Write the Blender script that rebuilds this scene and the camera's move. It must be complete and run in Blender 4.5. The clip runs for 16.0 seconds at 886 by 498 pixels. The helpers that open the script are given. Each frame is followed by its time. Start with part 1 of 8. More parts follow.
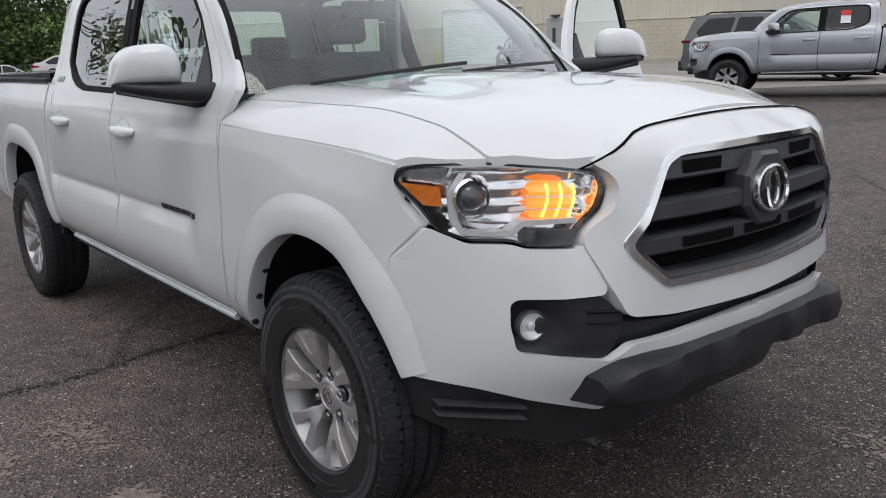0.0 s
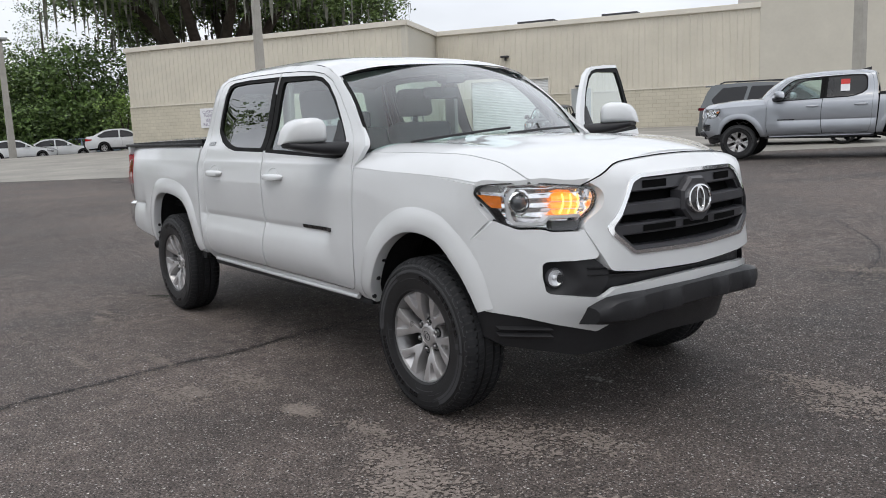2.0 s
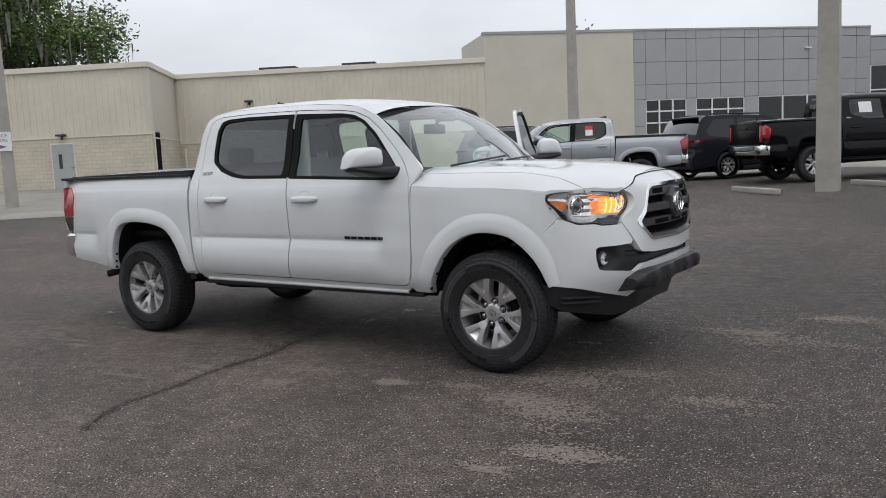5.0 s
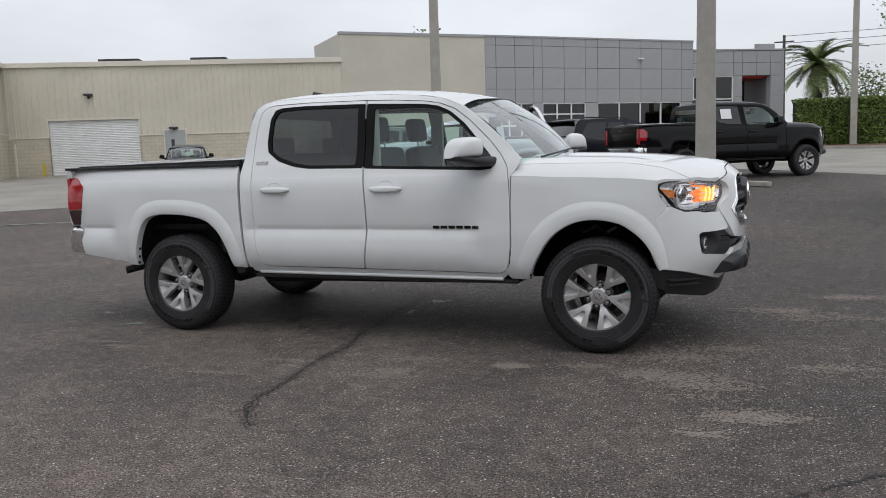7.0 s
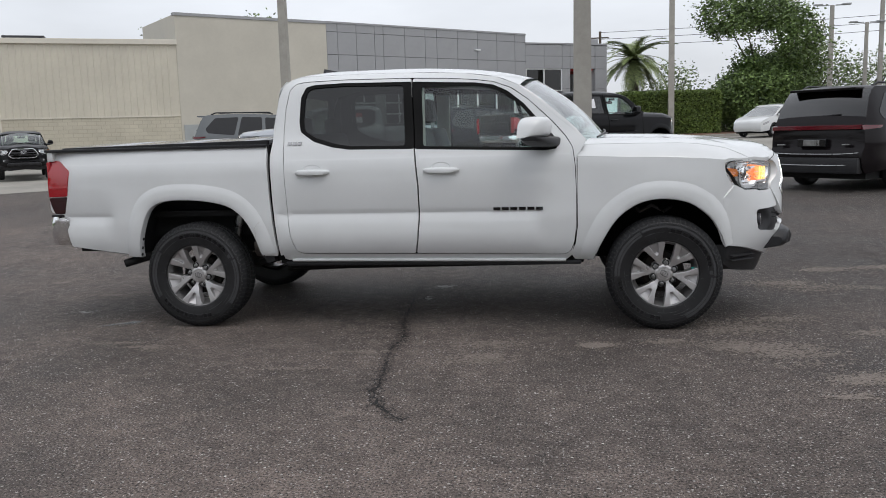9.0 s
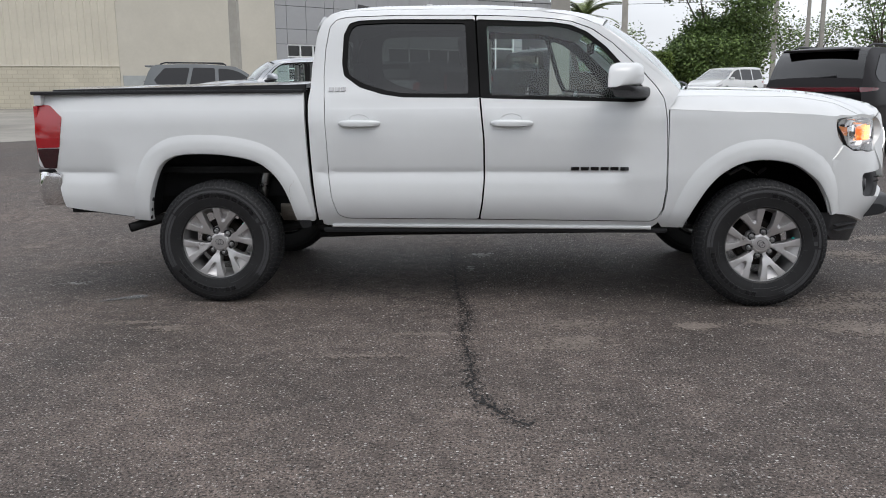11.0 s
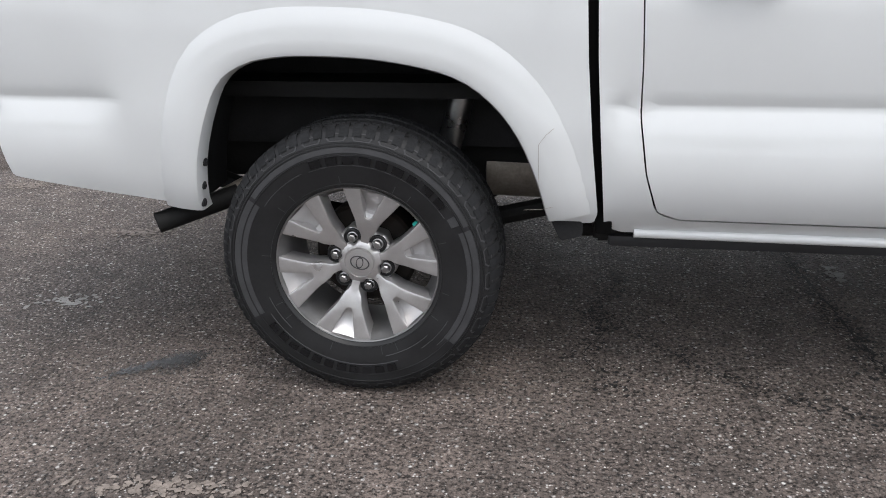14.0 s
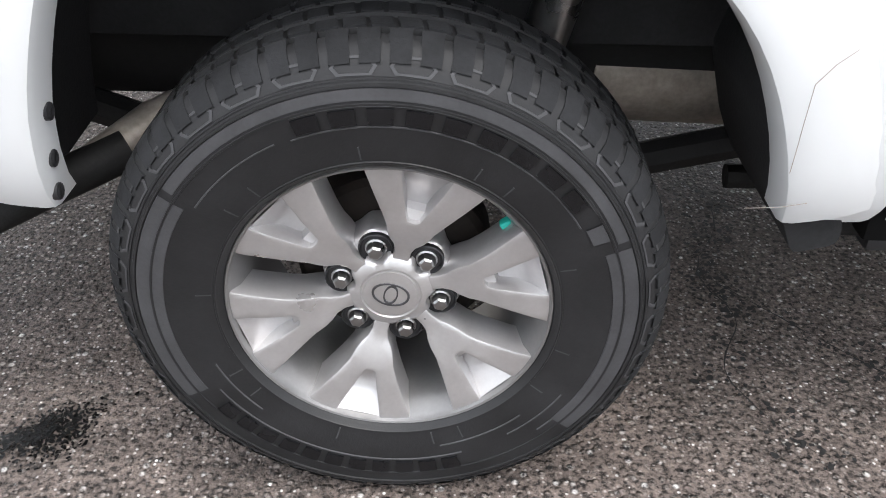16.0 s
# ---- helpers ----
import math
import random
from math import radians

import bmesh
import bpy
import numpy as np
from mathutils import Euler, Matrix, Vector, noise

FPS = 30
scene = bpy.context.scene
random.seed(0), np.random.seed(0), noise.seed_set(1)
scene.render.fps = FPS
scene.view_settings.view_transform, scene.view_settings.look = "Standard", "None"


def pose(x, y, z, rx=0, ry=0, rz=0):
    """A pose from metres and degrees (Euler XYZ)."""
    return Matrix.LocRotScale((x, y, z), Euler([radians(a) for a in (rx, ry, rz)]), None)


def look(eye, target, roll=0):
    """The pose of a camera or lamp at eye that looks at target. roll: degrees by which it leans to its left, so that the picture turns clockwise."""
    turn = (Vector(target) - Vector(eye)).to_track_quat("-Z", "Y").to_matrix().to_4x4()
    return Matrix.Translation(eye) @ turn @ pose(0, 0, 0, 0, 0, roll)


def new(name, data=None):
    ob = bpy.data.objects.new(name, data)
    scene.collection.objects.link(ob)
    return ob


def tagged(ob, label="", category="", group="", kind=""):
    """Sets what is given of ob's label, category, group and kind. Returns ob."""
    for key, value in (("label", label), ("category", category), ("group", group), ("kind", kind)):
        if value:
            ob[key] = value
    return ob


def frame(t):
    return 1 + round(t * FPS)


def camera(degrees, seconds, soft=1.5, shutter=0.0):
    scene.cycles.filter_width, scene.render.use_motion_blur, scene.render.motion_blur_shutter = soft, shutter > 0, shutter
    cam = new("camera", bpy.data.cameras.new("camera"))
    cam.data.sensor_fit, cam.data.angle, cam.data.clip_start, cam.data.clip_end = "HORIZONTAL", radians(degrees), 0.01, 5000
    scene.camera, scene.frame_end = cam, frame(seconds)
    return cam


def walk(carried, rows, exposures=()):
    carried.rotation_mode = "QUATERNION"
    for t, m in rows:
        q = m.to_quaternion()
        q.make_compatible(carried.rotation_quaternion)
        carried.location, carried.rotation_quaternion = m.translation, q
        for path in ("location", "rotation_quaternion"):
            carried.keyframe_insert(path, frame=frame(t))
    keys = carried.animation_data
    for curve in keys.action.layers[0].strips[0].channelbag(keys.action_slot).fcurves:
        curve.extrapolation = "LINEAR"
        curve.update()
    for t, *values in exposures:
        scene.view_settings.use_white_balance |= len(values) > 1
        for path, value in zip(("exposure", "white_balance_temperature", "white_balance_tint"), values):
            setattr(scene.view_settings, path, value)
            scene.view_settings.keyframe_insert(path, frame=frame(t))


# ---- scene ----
from mathutils import geometry

cam = camera(56.6, 16.0, soft=0.95)
PATH = [
    (0, (5.235, -2.029, 1.365), (3.728, -0.801, 0.895), -1.8),
    (0.5, (5.528, -2.285, 1.37), (3.987, -1.078, 0.962), -2.5),
    (1, (5.804, -2.56, 1.388), (4.24, -1.365, 1.031), -3.0),
    (1.5, (6.036, -2.841, 1.392), (4.468, -1.643, 1.069), -2.9),
    (2, (6.292, -3.075, 1.368), (4.721, -1.877, 1.061), -2.5),
    (2.5, (6.412, -3.338, 1.38), (4.846, -2.131, 1.079), -2.2),
    (3, (6.44, -3.778, 1.384), (4.898, -2.534, 1.11), -1.9),
    (3.5, (6.34, -4.065, 1.366), (4.834, -2.773, 1.114), -2.4),
    (4, (6.164, -4.43, 1.375), (4.775, -3.011, 1.133), -2.7),
    (4.2, (6.089, -4.602, 1.365), (4.773, -3.115, 1.126), -2.8),
    (6.3, (4.791, -5.782, 1.34), (3.927, -3.992, 1.117), -1.8),
    (6.5, (4.629, -5.861, 1.335), (3.799, -4.055, 1.111), -1.8),
    (7, (4.179, -6.078, 1.348), (3.469, -4.224, 1.105), -1.9),
    (7.5, (3.792, -6.178, 1.324), (3.207, -4.283, 1.065), -1.8),
    (8, (3.364, -6.291, 1.322), (2.936, -4.357, 1.049), -1.6),
    (8.5, (2.98, -6.356, 1.331), (2.64, -4.405, 1.053), -1.5),
    (8.7, (2.805, -6.353, 1.332), (2.486, -4.399, 1.053), -1.6),
    (10.8, (1.811, -5.866, 1.289), (1.666, -3.901, 0.947), -0.5),
    (11, (1.714, -5.708, 1.274), (1.575, -3.749, 0.894), -0.5),
    (11.5, (1.56, -5.251, 1.244), (1.419, -3.313, 0.773), -0.4),
    (12, (1.417, -4.728, 1.221), (1.253, -2.796, 0.731), 0.5),
    (12.5, (1.217, -4.259, 1.242), (1.007, -2.346, 0.698), 0.8),
    (13, (1.011, -3.745, 1.239), (0.747, -1.856, 0.637), 0.4),
    (13.5, (0.774, -3.295, 1.2), (0.469, -1.432, 0.542), -0.2),
    (14, (0.537, -2.811, 1.182), (0.24, -0.969, 0.462), -1.0),
    (14.5, (0.324, -2.428, 1.19), (0.111, -0.656, 0.287), -1.8),
    (15, (0.148, -2.044, 1.12), (0.103, -0.342, 0.07), 0.5),
    (15.5, (0.093, -1.816, 1.08), (0.073, -0.164, -0.046), 0.9),
    (16, (0.075, -1.735, 1.07), (0.065, -0.105, -0.089), 1.1),
]
walk(cam, [(t, look(eye, target, roll)) for t, eye, target, roll in PATH],
     exposures=[(0, -0.04), (1.0, 0.16), (3.0, 0.08), (4.0, -0.06), (6.5, -0.12), (8.5, -0.07), (11.0, 0.15), (12.0, 0.36), (13.5, 0.52), (14.0, 0.7), (14.5, 0.87), (15.0, 1.18), (16.0, 1.52)])

# ---- light and sky: a bright overcast day ----
world = bpy.data.worlds.new("overcast_sky")
scene.world = world
world.use_nodes = True
wn, wl = world.node_tree.nodes, world.node_tree.links
wn.clear()
w_out = wn.new("ShaderNodeOutputWorld")
w_bg = wn.new("ShaderNodeBackground")
w_sky = wn.new("ShaderNodeTexSky")
w_sky.sky_type, w_sky.sun_disc = "NISHITA", False
w_sky.sun_elevation, w_sky.sun_rotation = radians(62), radians(140)
w_sky.dust_density, w_sky.air_density = 4.0, 1.0
w_co = wn.new("ShaderNodeTexCoord")
w_sep = wn.new("ShaderNodeSeparateXYZ")
w_up = wn.new("ShaderNodeMapRange")
w_up.inputs["From Min"].default_value, w_up.inputs["From Max"].default_value = 0.0, 1.0
w_up.inputs["To Min"].default_value, w_up.inputs["To Max"].default_value = 0.82, 1.17
w_map = wn.new("ShaderNodeMapping")
w_map.inputs["Scale"].default_value = (1.0, 1.0, 3.2)
w_noise = wn.new("ShaderNodeTexNoise")
w_noise.inputs["Scale"].default_value, w_noise.inputs["Detail"].default_value = 2.2, 5.0
w_cloud = wn.new("ShaderNodeMapRange")
w_cloud.inputs["From Min"].default_value, w_cloud.inputs["From Max"].default_value = 0.3, 0.72
w_cloud.inputs["To Min"].default_value, w_cloud.inputs["To Max"].default_value = 0.82, 1.13
w_mul = wn.new("ShaderNodeMath")
w_mul.operation = "MULTIPLY"
w_grey = wn.new("ShaderNodeMixRGB")
w_grey.blend_type, w_grey.inputs[0].default_value = "MULTIPLY", 1.0
w_grey.inputs[1].default_value = (0.952, 0.985, 1.05, 1)
w_mix = wn.new("ShaderNodeMixRGB")
w_mix.blend_type, w_mix.inputs[0].default_value = "ADD", 0.02
wl.new(w_co.outputs["Generated"], w_sep.inputs[0])
wl.new(w_sep.outputs["Z"], w_up.inputs["Value"])
wl.new(w_co.outputs["Generated"], w_map.inputs[0])
wl.new(w_map.outputs[0], w_noise.inputs["Vector"])
wl.new(w_noise.outputs[0], w_cloud.inputs["Value"])
wl.new(w_up.outputs[0], w_mul.inputs[0])
wl.new(w_cloud.outputs[0], w_mul.inputs[1])
wl.new(w_mul.outputs[0], w_grey.inputs[2])
wl.new(w_grey.outputs[0], w_mix.inputs[1])
wl.new(w_sky.outputs[0], w_mix.inputs[2])
wl.new(w_mix.outputs[0], w_bg.inputs["Color"])
w_bg.inputs["Strength"].default_value = 1.0
wl.new(w_bg.outputs[0], w_out.inputs[0])

sun = new("sun", bpy.data.lights.new("sun", "SUN"))
sun.data.energy, sun.data.angle, sun.data.color = 0.6, radians(25), (1.0, 0.97, 0.92)
sun.matrix_world = look((0, 0, 30), (-9, 12, 0))

# ---- materials ----
def mat_base(name, rough=0.6, metal=0.0, colour=(0.5, 0.5, 0.5)):
    m = bpy.data.materials.new(name)
    m.use_nodes = True
    b = m.node_tree.nodes["Principled BSDF"]
    b.inputs["Base Color"].default_value = (*colour, 1)
    b.inputs["Roughness"].default_value, b.inputs["Metallic"].default_value = rough, metal
    return m, m.node_tree.nodes, m.node_tree.links, b


def noise_tex(n, l, scale, detail=4.0, rough=0.55, stretch=(1, 1, 1)):
    co = n.new("ShaderNodeTexCoord")
    mp = n.new("ShaderNodeMapping")
    mp.inputs["Scale"].default_value = stretch
    t = n.new("ShaderNodeTexNoise")
    t.inputs["Scale"].default_value, t.inputs["Detail"].default_value, t.inputs["Roughness"].default_value = scale, detail, rough
    l.new(co.outputs["Object"], mp.inputs[0])
    l.new(mp.outputs[0], t.inputs["Vector"])
    return t.outputs[0]


def ramp(n, l, src, stops):
    r = n.new("ShaderNodeValToRGB")
    e = r.color_ramp.elements
    while len(e) < len(stops):
        e.new(0.5)
    for k, (p, c) in zip(e, stops):
        k.position = p
        k.color = (*c, 1) if len(c) == 3 else c
    l.new(src, r.inputs[0])
    return r.outputs[0]


def grey(v):
    return (v, v, v)


def mix_col(n, l, fac, a, b, kind="MIX"):
    m = n.new("ShaderNodeMixRGB")
    m.blend_type = kind
    for sock, v in zip(m.inputs, (fac, a, b)):
        if isinstance(v, (int, float)):
            sock.default_value = v
        elif isinstance(v, tuple):
            sock.default_value = (*v, 1)
        else:
            l.new(v, sock)
    return m.outputs[0]


def add_bump(n, l, b, height, strength=0.3, dist=0.01):
    k = n.new("ShaderNodeBump")
    k.inputs["Strength"].default_value, k.inputs["Distance"].default_value = strength, dist
    l.new(height, k.inputs["Height"])
    l.new(k.outputs[0], b.inputs["Normal"])
    return k


def simple(name, colour, rough=0.6, metal=0.0, vary=0.12, scale=9.0, bump=0.0, bscale=60.0, coat=0.0, rvary=0.08, spec=0.5):
    """A surface with variation at two scales in colour and gloss, and some relief."""
    m, n, l, b = mat_base(name, rough, metal, colour)
    big, fine = noise_tex(n, l, scale), noise_tex(n, l, scale * 11, 3)
    lo, hi = tuple(c * (1 - vary) for c in colour), tuple(min(1, c * (1 + vary)) for c in colour)
    c1 = ramp(n, l, big, [(0.3, lo), (0.7, hi)])
    c2 = ramp(n, l, fine, [(0.3, grey(1 - vary * 0.6)), (0.7, grey(1.0))])
    l.new(mix_col(n, l, 1.0, c1, c2, "MULTIPLY"), b.inputs["Base Color"])
    l.new(ramp(n, l, big, [(0.3, grey(max(0.02, rough - rvary))), (0.7, grey(min(1, rough + rvary)))]), b.inputs["Roughness"])
    if bump:
        add_bump(n, l, b, noise_tex(n, l, bscale, 5), bump, 0.004)
    b.inputs["Specular IOR Level"].default_value = spec
    if coat:
        b.inputs["Coat Weight"].default_value, b.inputs["Coat Roughness"].default_value = coat, 0.03
    return m


def paint(name, colour, metal=0.0, flake=0.0, dark=False):
    """Car paint under a clear coat, with a thin film of road dust."""
    m, n, l, b = mat_base(name, 0.38, metal, colour)
    dust = noise_tex(n, l, 3.0, 6)
    fine = noise_tex(n, l, 900, 1)
    base = ramp(n, l, dust, [(0.3, tuple(c * 0.955 for c in colour)), (0.65, colour)])
    if flake:
        base = mix_col(n, l, 1.0, base, ramp(n, l, fine, [(0.3, grey(1 - flake)), (0.7, grey(1.0))]), "MULTIPLY")
    l.new(base, b.inputs["Base Color"])
    b.inputs["Coat Weight"].default_value, b.inputs["Coat Roughness"].default_value = (0.35 if dark else 1.0), 0.04
    b.inputs["Specular IOR Level"].default_value = 0.05 if dark else 0.5
    l.new(ramp(n, l, dust, [(0.35, grey(0.03)), (0.75, grey(0.10))]), b.inputs["Coat Roughness"])
    add_bump(n, l, b, noise_tex(n, l, 260, 2), 0.012, 0.001)
    return m


def glass(name, tint, gloss=1.0, power=2.9):
    """A pane: clear tint with mirror reflections that grow towards grazing."""
    m = bpy.data.materials.new(name)
    m.use_nodes = True
    n, l = m.node_tree.nodes, m.node_tree.links
    n.clear()
    out, mix = n.new("ShaderNodeOutputMaterial"), n.new("ShaderNodeMixShader")
    tr, gl, lw = n.new("ShaderNodeBsdfTransparent"), n.new("ShaderNodeBsdfGlossy"), n.new("ShaderNodeLayerWeight")
    tr.inputs[0].default_value = (*tint, 1)
    gl.inputs[0].default_value = (gloss, gloss, gloss, 1)
    gl.inputs["Roughness"].default_value = 0.0
    lw.inputs[0].default_value = 0.5
    po, ma = n.new("ShaderNodeMath"), n.new("ShaderNodeMath")
    po.operation, po.inputs[1].default_value = "POWER", power
    ma.operation, ma.inputs[1].default_value, ma.inputs[2].default_value = "MULTIPLY_ADD", 0.93, 0.05
    l.new(lw.outputs["Facing"], po.inputs[0])
    l.new(po.outputs[0], ma.inputs[0])
    l.new(ma.outputs[0], mix.inputs[0])
    l.new(tr.outputs[0], mix.inputs[1])
    l.new(gl.outputs[0], mix.inputs[2])
    l.new(mix.outputs[0], out.inputs[0])
    return m


def asphalt_mat():
    """Old asphalt: worn tan patches, dark oily areas, pale and dark stones in a dark binder."""
    m, n, l, b = mat_base("asphalt", 0.8)
    huge = noise_tex(n, l, 0.16, 3, 0.5)
    big = noise_tex(n, l, 0.75, 6, 0.62)
    mid = noise_tex(n, l, 9.0, 6, 0.70)
    wear = noise_tex(n, l, 1.3, 12, 0.74, (0.75, 1.25, 1))
    base = ramp(n, l, huge, [(0.36, (0.075, 0.062, 0.056)), (0.62, (0.132, 0.106, 0.093))])
    base = mix_col(n, l, 1.0, base, ramp(n, l, big, [(0.30, grey(0.50)), (0.70, grey(1.55))]), "MULTIPLY")
    base = mix_col(n, l, 1.0, base, ramp(n, l, mid, [(0.30, grey(0.62)), (0.70, grey(1.5))]), "MULTIPLY")
    base = mix_col(n, l, ramp(n, l, wear, [(0.575, grey(0)), (0.65, grey(0.28)), (0.72, grey(0.55))]), base, (0.25, 0.20, 0.170))
    stain = noise_tex(n, l, 0.9, 8, 0.68, (1.4, 0.8, 1))
    base = mix_col(n, l, 1.0, base, ramp(n, l, stain, [(0.30, grey(0.66)), (0.48, grey(1.0))]), "MULTIPLY")
    co = n.new("ShaderNodeTexCoord")
    sep, edge, seal = n.new("ShaderNodeSeparateXYZ"), n.new("ShaderNodeMath"), n.new("ShaderNodeMapRange")
    l.new(co.outputs["Object"], sep.inputs[0])
    edge.operation, edge.inputs[1].default_value = "MULTIPLY_ADD", 2.2
    l.new(noise_tex(n, l, 0.5, 5, 0.6), edge.inputs[0])
    l.new(sep.outputs["X"], edge.inputs[2])
    seal.inputs["From Min"].default_value, seal.inputs["From Max"].default_value = 3.7, 5.6
    seal.inputs["To Min"].default_value, seal.inputs["To Max"].default_value = 1.0, 0.66
    l.new(edge.outputs[0], seal.inputs["Value"])
    base = mix_col(n, l, 1.0, base, seal.outputs[0], "MULTIPLY")
    some = None
    for scale, lo in ((62.0, 0.40), (130.0, 0.28)):
        stone = n.new("ShaderNodeTexVoronoi")
        stone.inputs["Scale"].default_value = scale
        l.new(co.outputs["Object"], stone.inputs["Vector"])
        sepc = n.new("ShaderNodeSeparateColor")
        l.new(stone.outputs["Color"], sepc.inputs[0])
        core = ramp(n, l, stone.outputs["Distance"], [(0.24, grey(1)), (0.44, grey(0))])
        lit = ramp(n, l, sepc.outputs[0], [(lo, grey(0)), (lo + 0.25, grey(0.8)), (1.0, grey(1))])
        hue = ramp(n, l, sepc.outputs[1], [(0.1, (0.42, 0.37, 0.335)), (0.4, (0.22, 0.185, 0.165)), (0.58, (0.014, 0.013, 0.013)), (0.76, (0.30, 0.26, 0.235)), (0.95, (0.80, 0.77, 0.74))])
        pebble = mix_col(n, l, 1.0, core, lit, "MULTIPLY")
        pebble = mix_col(n, l, 1.0, pebble, ramp(n, l, mid, [(0.30, grey(0.45)), (0.56, grey(1.0))]), "MULTIPLY")
        base = mix_col(n, l, pebble, base, hue)
        some = core if some is None else some
    pits = ramp(n, l, noise_tex(n, l, 85, 4, 0.7), [(0.38, grey(0.10)), (0.50, grey(0.80)), (0.66, grey(1.25))])
    l.new(mix_col(n, l, 1.0, base, pits, "MULTIPLY"), b.inputs["Base Color"])
    l.new(ramp(n, l, big, [(0.3, grey(0.62)), (0.7, grey(0.9))]), b.inputs["Roughness"])
    b.inputs["Specular IOR Level"].default_value = 0.35
    hgt = n.new("ShaderNodeMath")
    hgt.operation = "ADD"
    l.new(some, hgt.inputs[0])
    l.new(noise_tex(n, l, 120, 4), hgt.inputs[1])
    add_bump(n, l, b, hgt.outputs[0], 0.9, 0.008)
    return m


def panel_mat(name, colour):
    return simple(name, colour, 0.55, vary=0.06, scale=0.6, bump=0.05, bscale=30)


def block_mat():
    """Painted rough split-face block."""
    m, n, l, b = mat_base("painted_block", 0.85)
    br = n.new("ShaderNodeTexBrick")
    co, mp = n.new("ShaderNodeTexCoord"), n.new("ShaderNodeMapping")
    mp.inputs["Rotation"].default_value = (radians(90), 0, 0)
    l.new(co.outputs["Object"], mp.inputs[0])
    l.new(mp.outputs[0], br.inputs["Vector"])
    br.inputs["Scale"].default_value, br.inputs["Mortar Size"].default_value = 1.0, 0.012
    br.inputs["Brick Width"].default_value, br.inputs["Row Height"].default_value = 0.4, 0.2
    br.inputs["Color1"].default_value, br.inputs["Color2"].default_value = (0.56, 0.52, 0.42, 1), (0.52, 0.48, 0.385, 1)
    br.inputs["Mortar"].default_value = (0.44, 0.40, 0.32, 1)
    stain = ramp(n, l, noise_tex(n, l, 0.8, 6), [(0.3, grey(0.86)), (0.7, grey(1.05))])
    l.new(mix_col(n, l, 1.0, br.outputs["Color"], stain, "MULTIPLY"), b.inputs["Base Color"])
    add_bump(n, l, b, noise_tex(n, l, 14, 6), 0.6, 0.02)
    return m


def leaf_mat(name, dark, light):
    m, n, l, b = mat_base(name, 0.55)
    info = n.new("ShaderNodeNewGeometry")
    c = ramp(n, l, info.outputs["Random Per Island"], [(0.0, dark), (0.6, light), (1.0, tuple(min(1, v * 1.5) for v in light))])
    l.new(mix_col(n, l, 1.0, c, ramp(n, l, noise_tex(n, l, 0.5, 3), [(0.3, grey(0.6)), (0.7, grey(1.1))]), "MULTIPLY"), b.inputs["Base Color"])
    b.inputs["Subsurface Weight"].default_value = 0.0
    return m


def emit(name, colour, power, base=(0.8, 0.4, 0.1)):
    m, n, l, b = mat_base(name, 0.3, 0, base)
    b.inputs["Emission Color"].default_value = (*colour, 1)
    b.inputs["Emission Strength"].default_value = power
    return m


WHITE = paint("white_paint", (0.65, 0.662, 0.665))
SILVER = paint("silver_paint", (0.36, 0.38, 0.41), 0.55, 0.12)
BLACKP = paint("black_paint", (0.004, 0.004, 0.005), dark=True)
GREYP = paint("grey_paint", (0.11, 0.12, 0.125), 0.4, 0.1)
NAVY = paint("dark_blue_paint", (0.014, 0.016, 0.022), 0.0, 0.1, True)
MAROON = paint("dark_maroon_paint", (0.008, 0.006, 0.007), 0.0, 0.1, True)
BLUEP = paint("pale_blue_paint", (0.30, 0.40, 0.52), 0.4, 0.1)
PLASTIC = simple("black_plastic", (0.022, 0.022, 0.024), 0.44, vary=0.15, scale=6, bump=0.12, bscale=420, spec=0.32)
GLOSSB = simple("gloss_black_plastic", (0.008, 0.008, 0.009), 0.12, vary=0.1, scale=5)
TRIM = simple("charcoal_grille_plastic", (0.045, 0.045, 0.05), 0.36, vary=0.12, scale=8, bump=0.06, bscale=500)
SEAL = simple("rubber_seal", (0.006, 0.006, 0.006), 0.7, vary=0.2, scale=20, spec=0.15)
# near-black for shut lines, and for shade painted into recesses
GAP = simple("shut_line_and_shade_black", (0.003, 0.003, 0.003), 0.95, vary=0.1, scale=20, spec=0.1)
CHASSIS = simple("chassis_black", (0.010, 0.010, 0.010), 0.7, vary=0.35, scale=7, bump=0.3, bscale=70, spec=0.25)
LINER = simple("wheel_liner", (0.022, 0.022, 0.023), 0.85, vary=0.3, scale=12, bump=0.3, bscale=160, spec=0.2)
CHROME = simple("chrome", (0.88, 0.88, 0.88), 0.10, 1.0, vary=0.03, scale=6, rvary=0.03)
BRUSHED = simple("satin_steel", (0.36, 0.36, 0.36), 0.32, 1.0, vary=0.15, scale=14)
# the silver alloy in a darker tone, painting shade between the spokes
ALLOY_SHADED = simple("shaded_rim_alloy", (0.30, 0.297, 0.297), 0.38, 0.8, vary=0.1, scale=16)
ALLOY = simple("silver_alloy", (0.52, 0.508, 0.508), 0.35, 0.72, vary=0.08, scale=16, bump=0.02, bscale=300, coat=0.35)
ALLOY_DARK = simple("dark_alloy_recess", (0.09, 0.09, 0.095), 0.42, 0.6, vary=0.15, scale=20)
# far darker than the alloy: shade round the lug nuts painted in
LUG_SHADE = simple("lug_well_shade", (0.035, 0.035, 0.037), 0.45, 0.4, vary=0.15, scale=20)
TYRE = simple("tyre_rubber", (0.018, 0.018, 0.019), 0.42, vary=0.25, scale=9, bump=0.10, bscale=240, spec=0.32)
TYRE_MARK = simple("raised_tyre_rubber", (0.008, 0.008, 0.009), 0.26, vary=0.2, scale=18, spec=0.35)
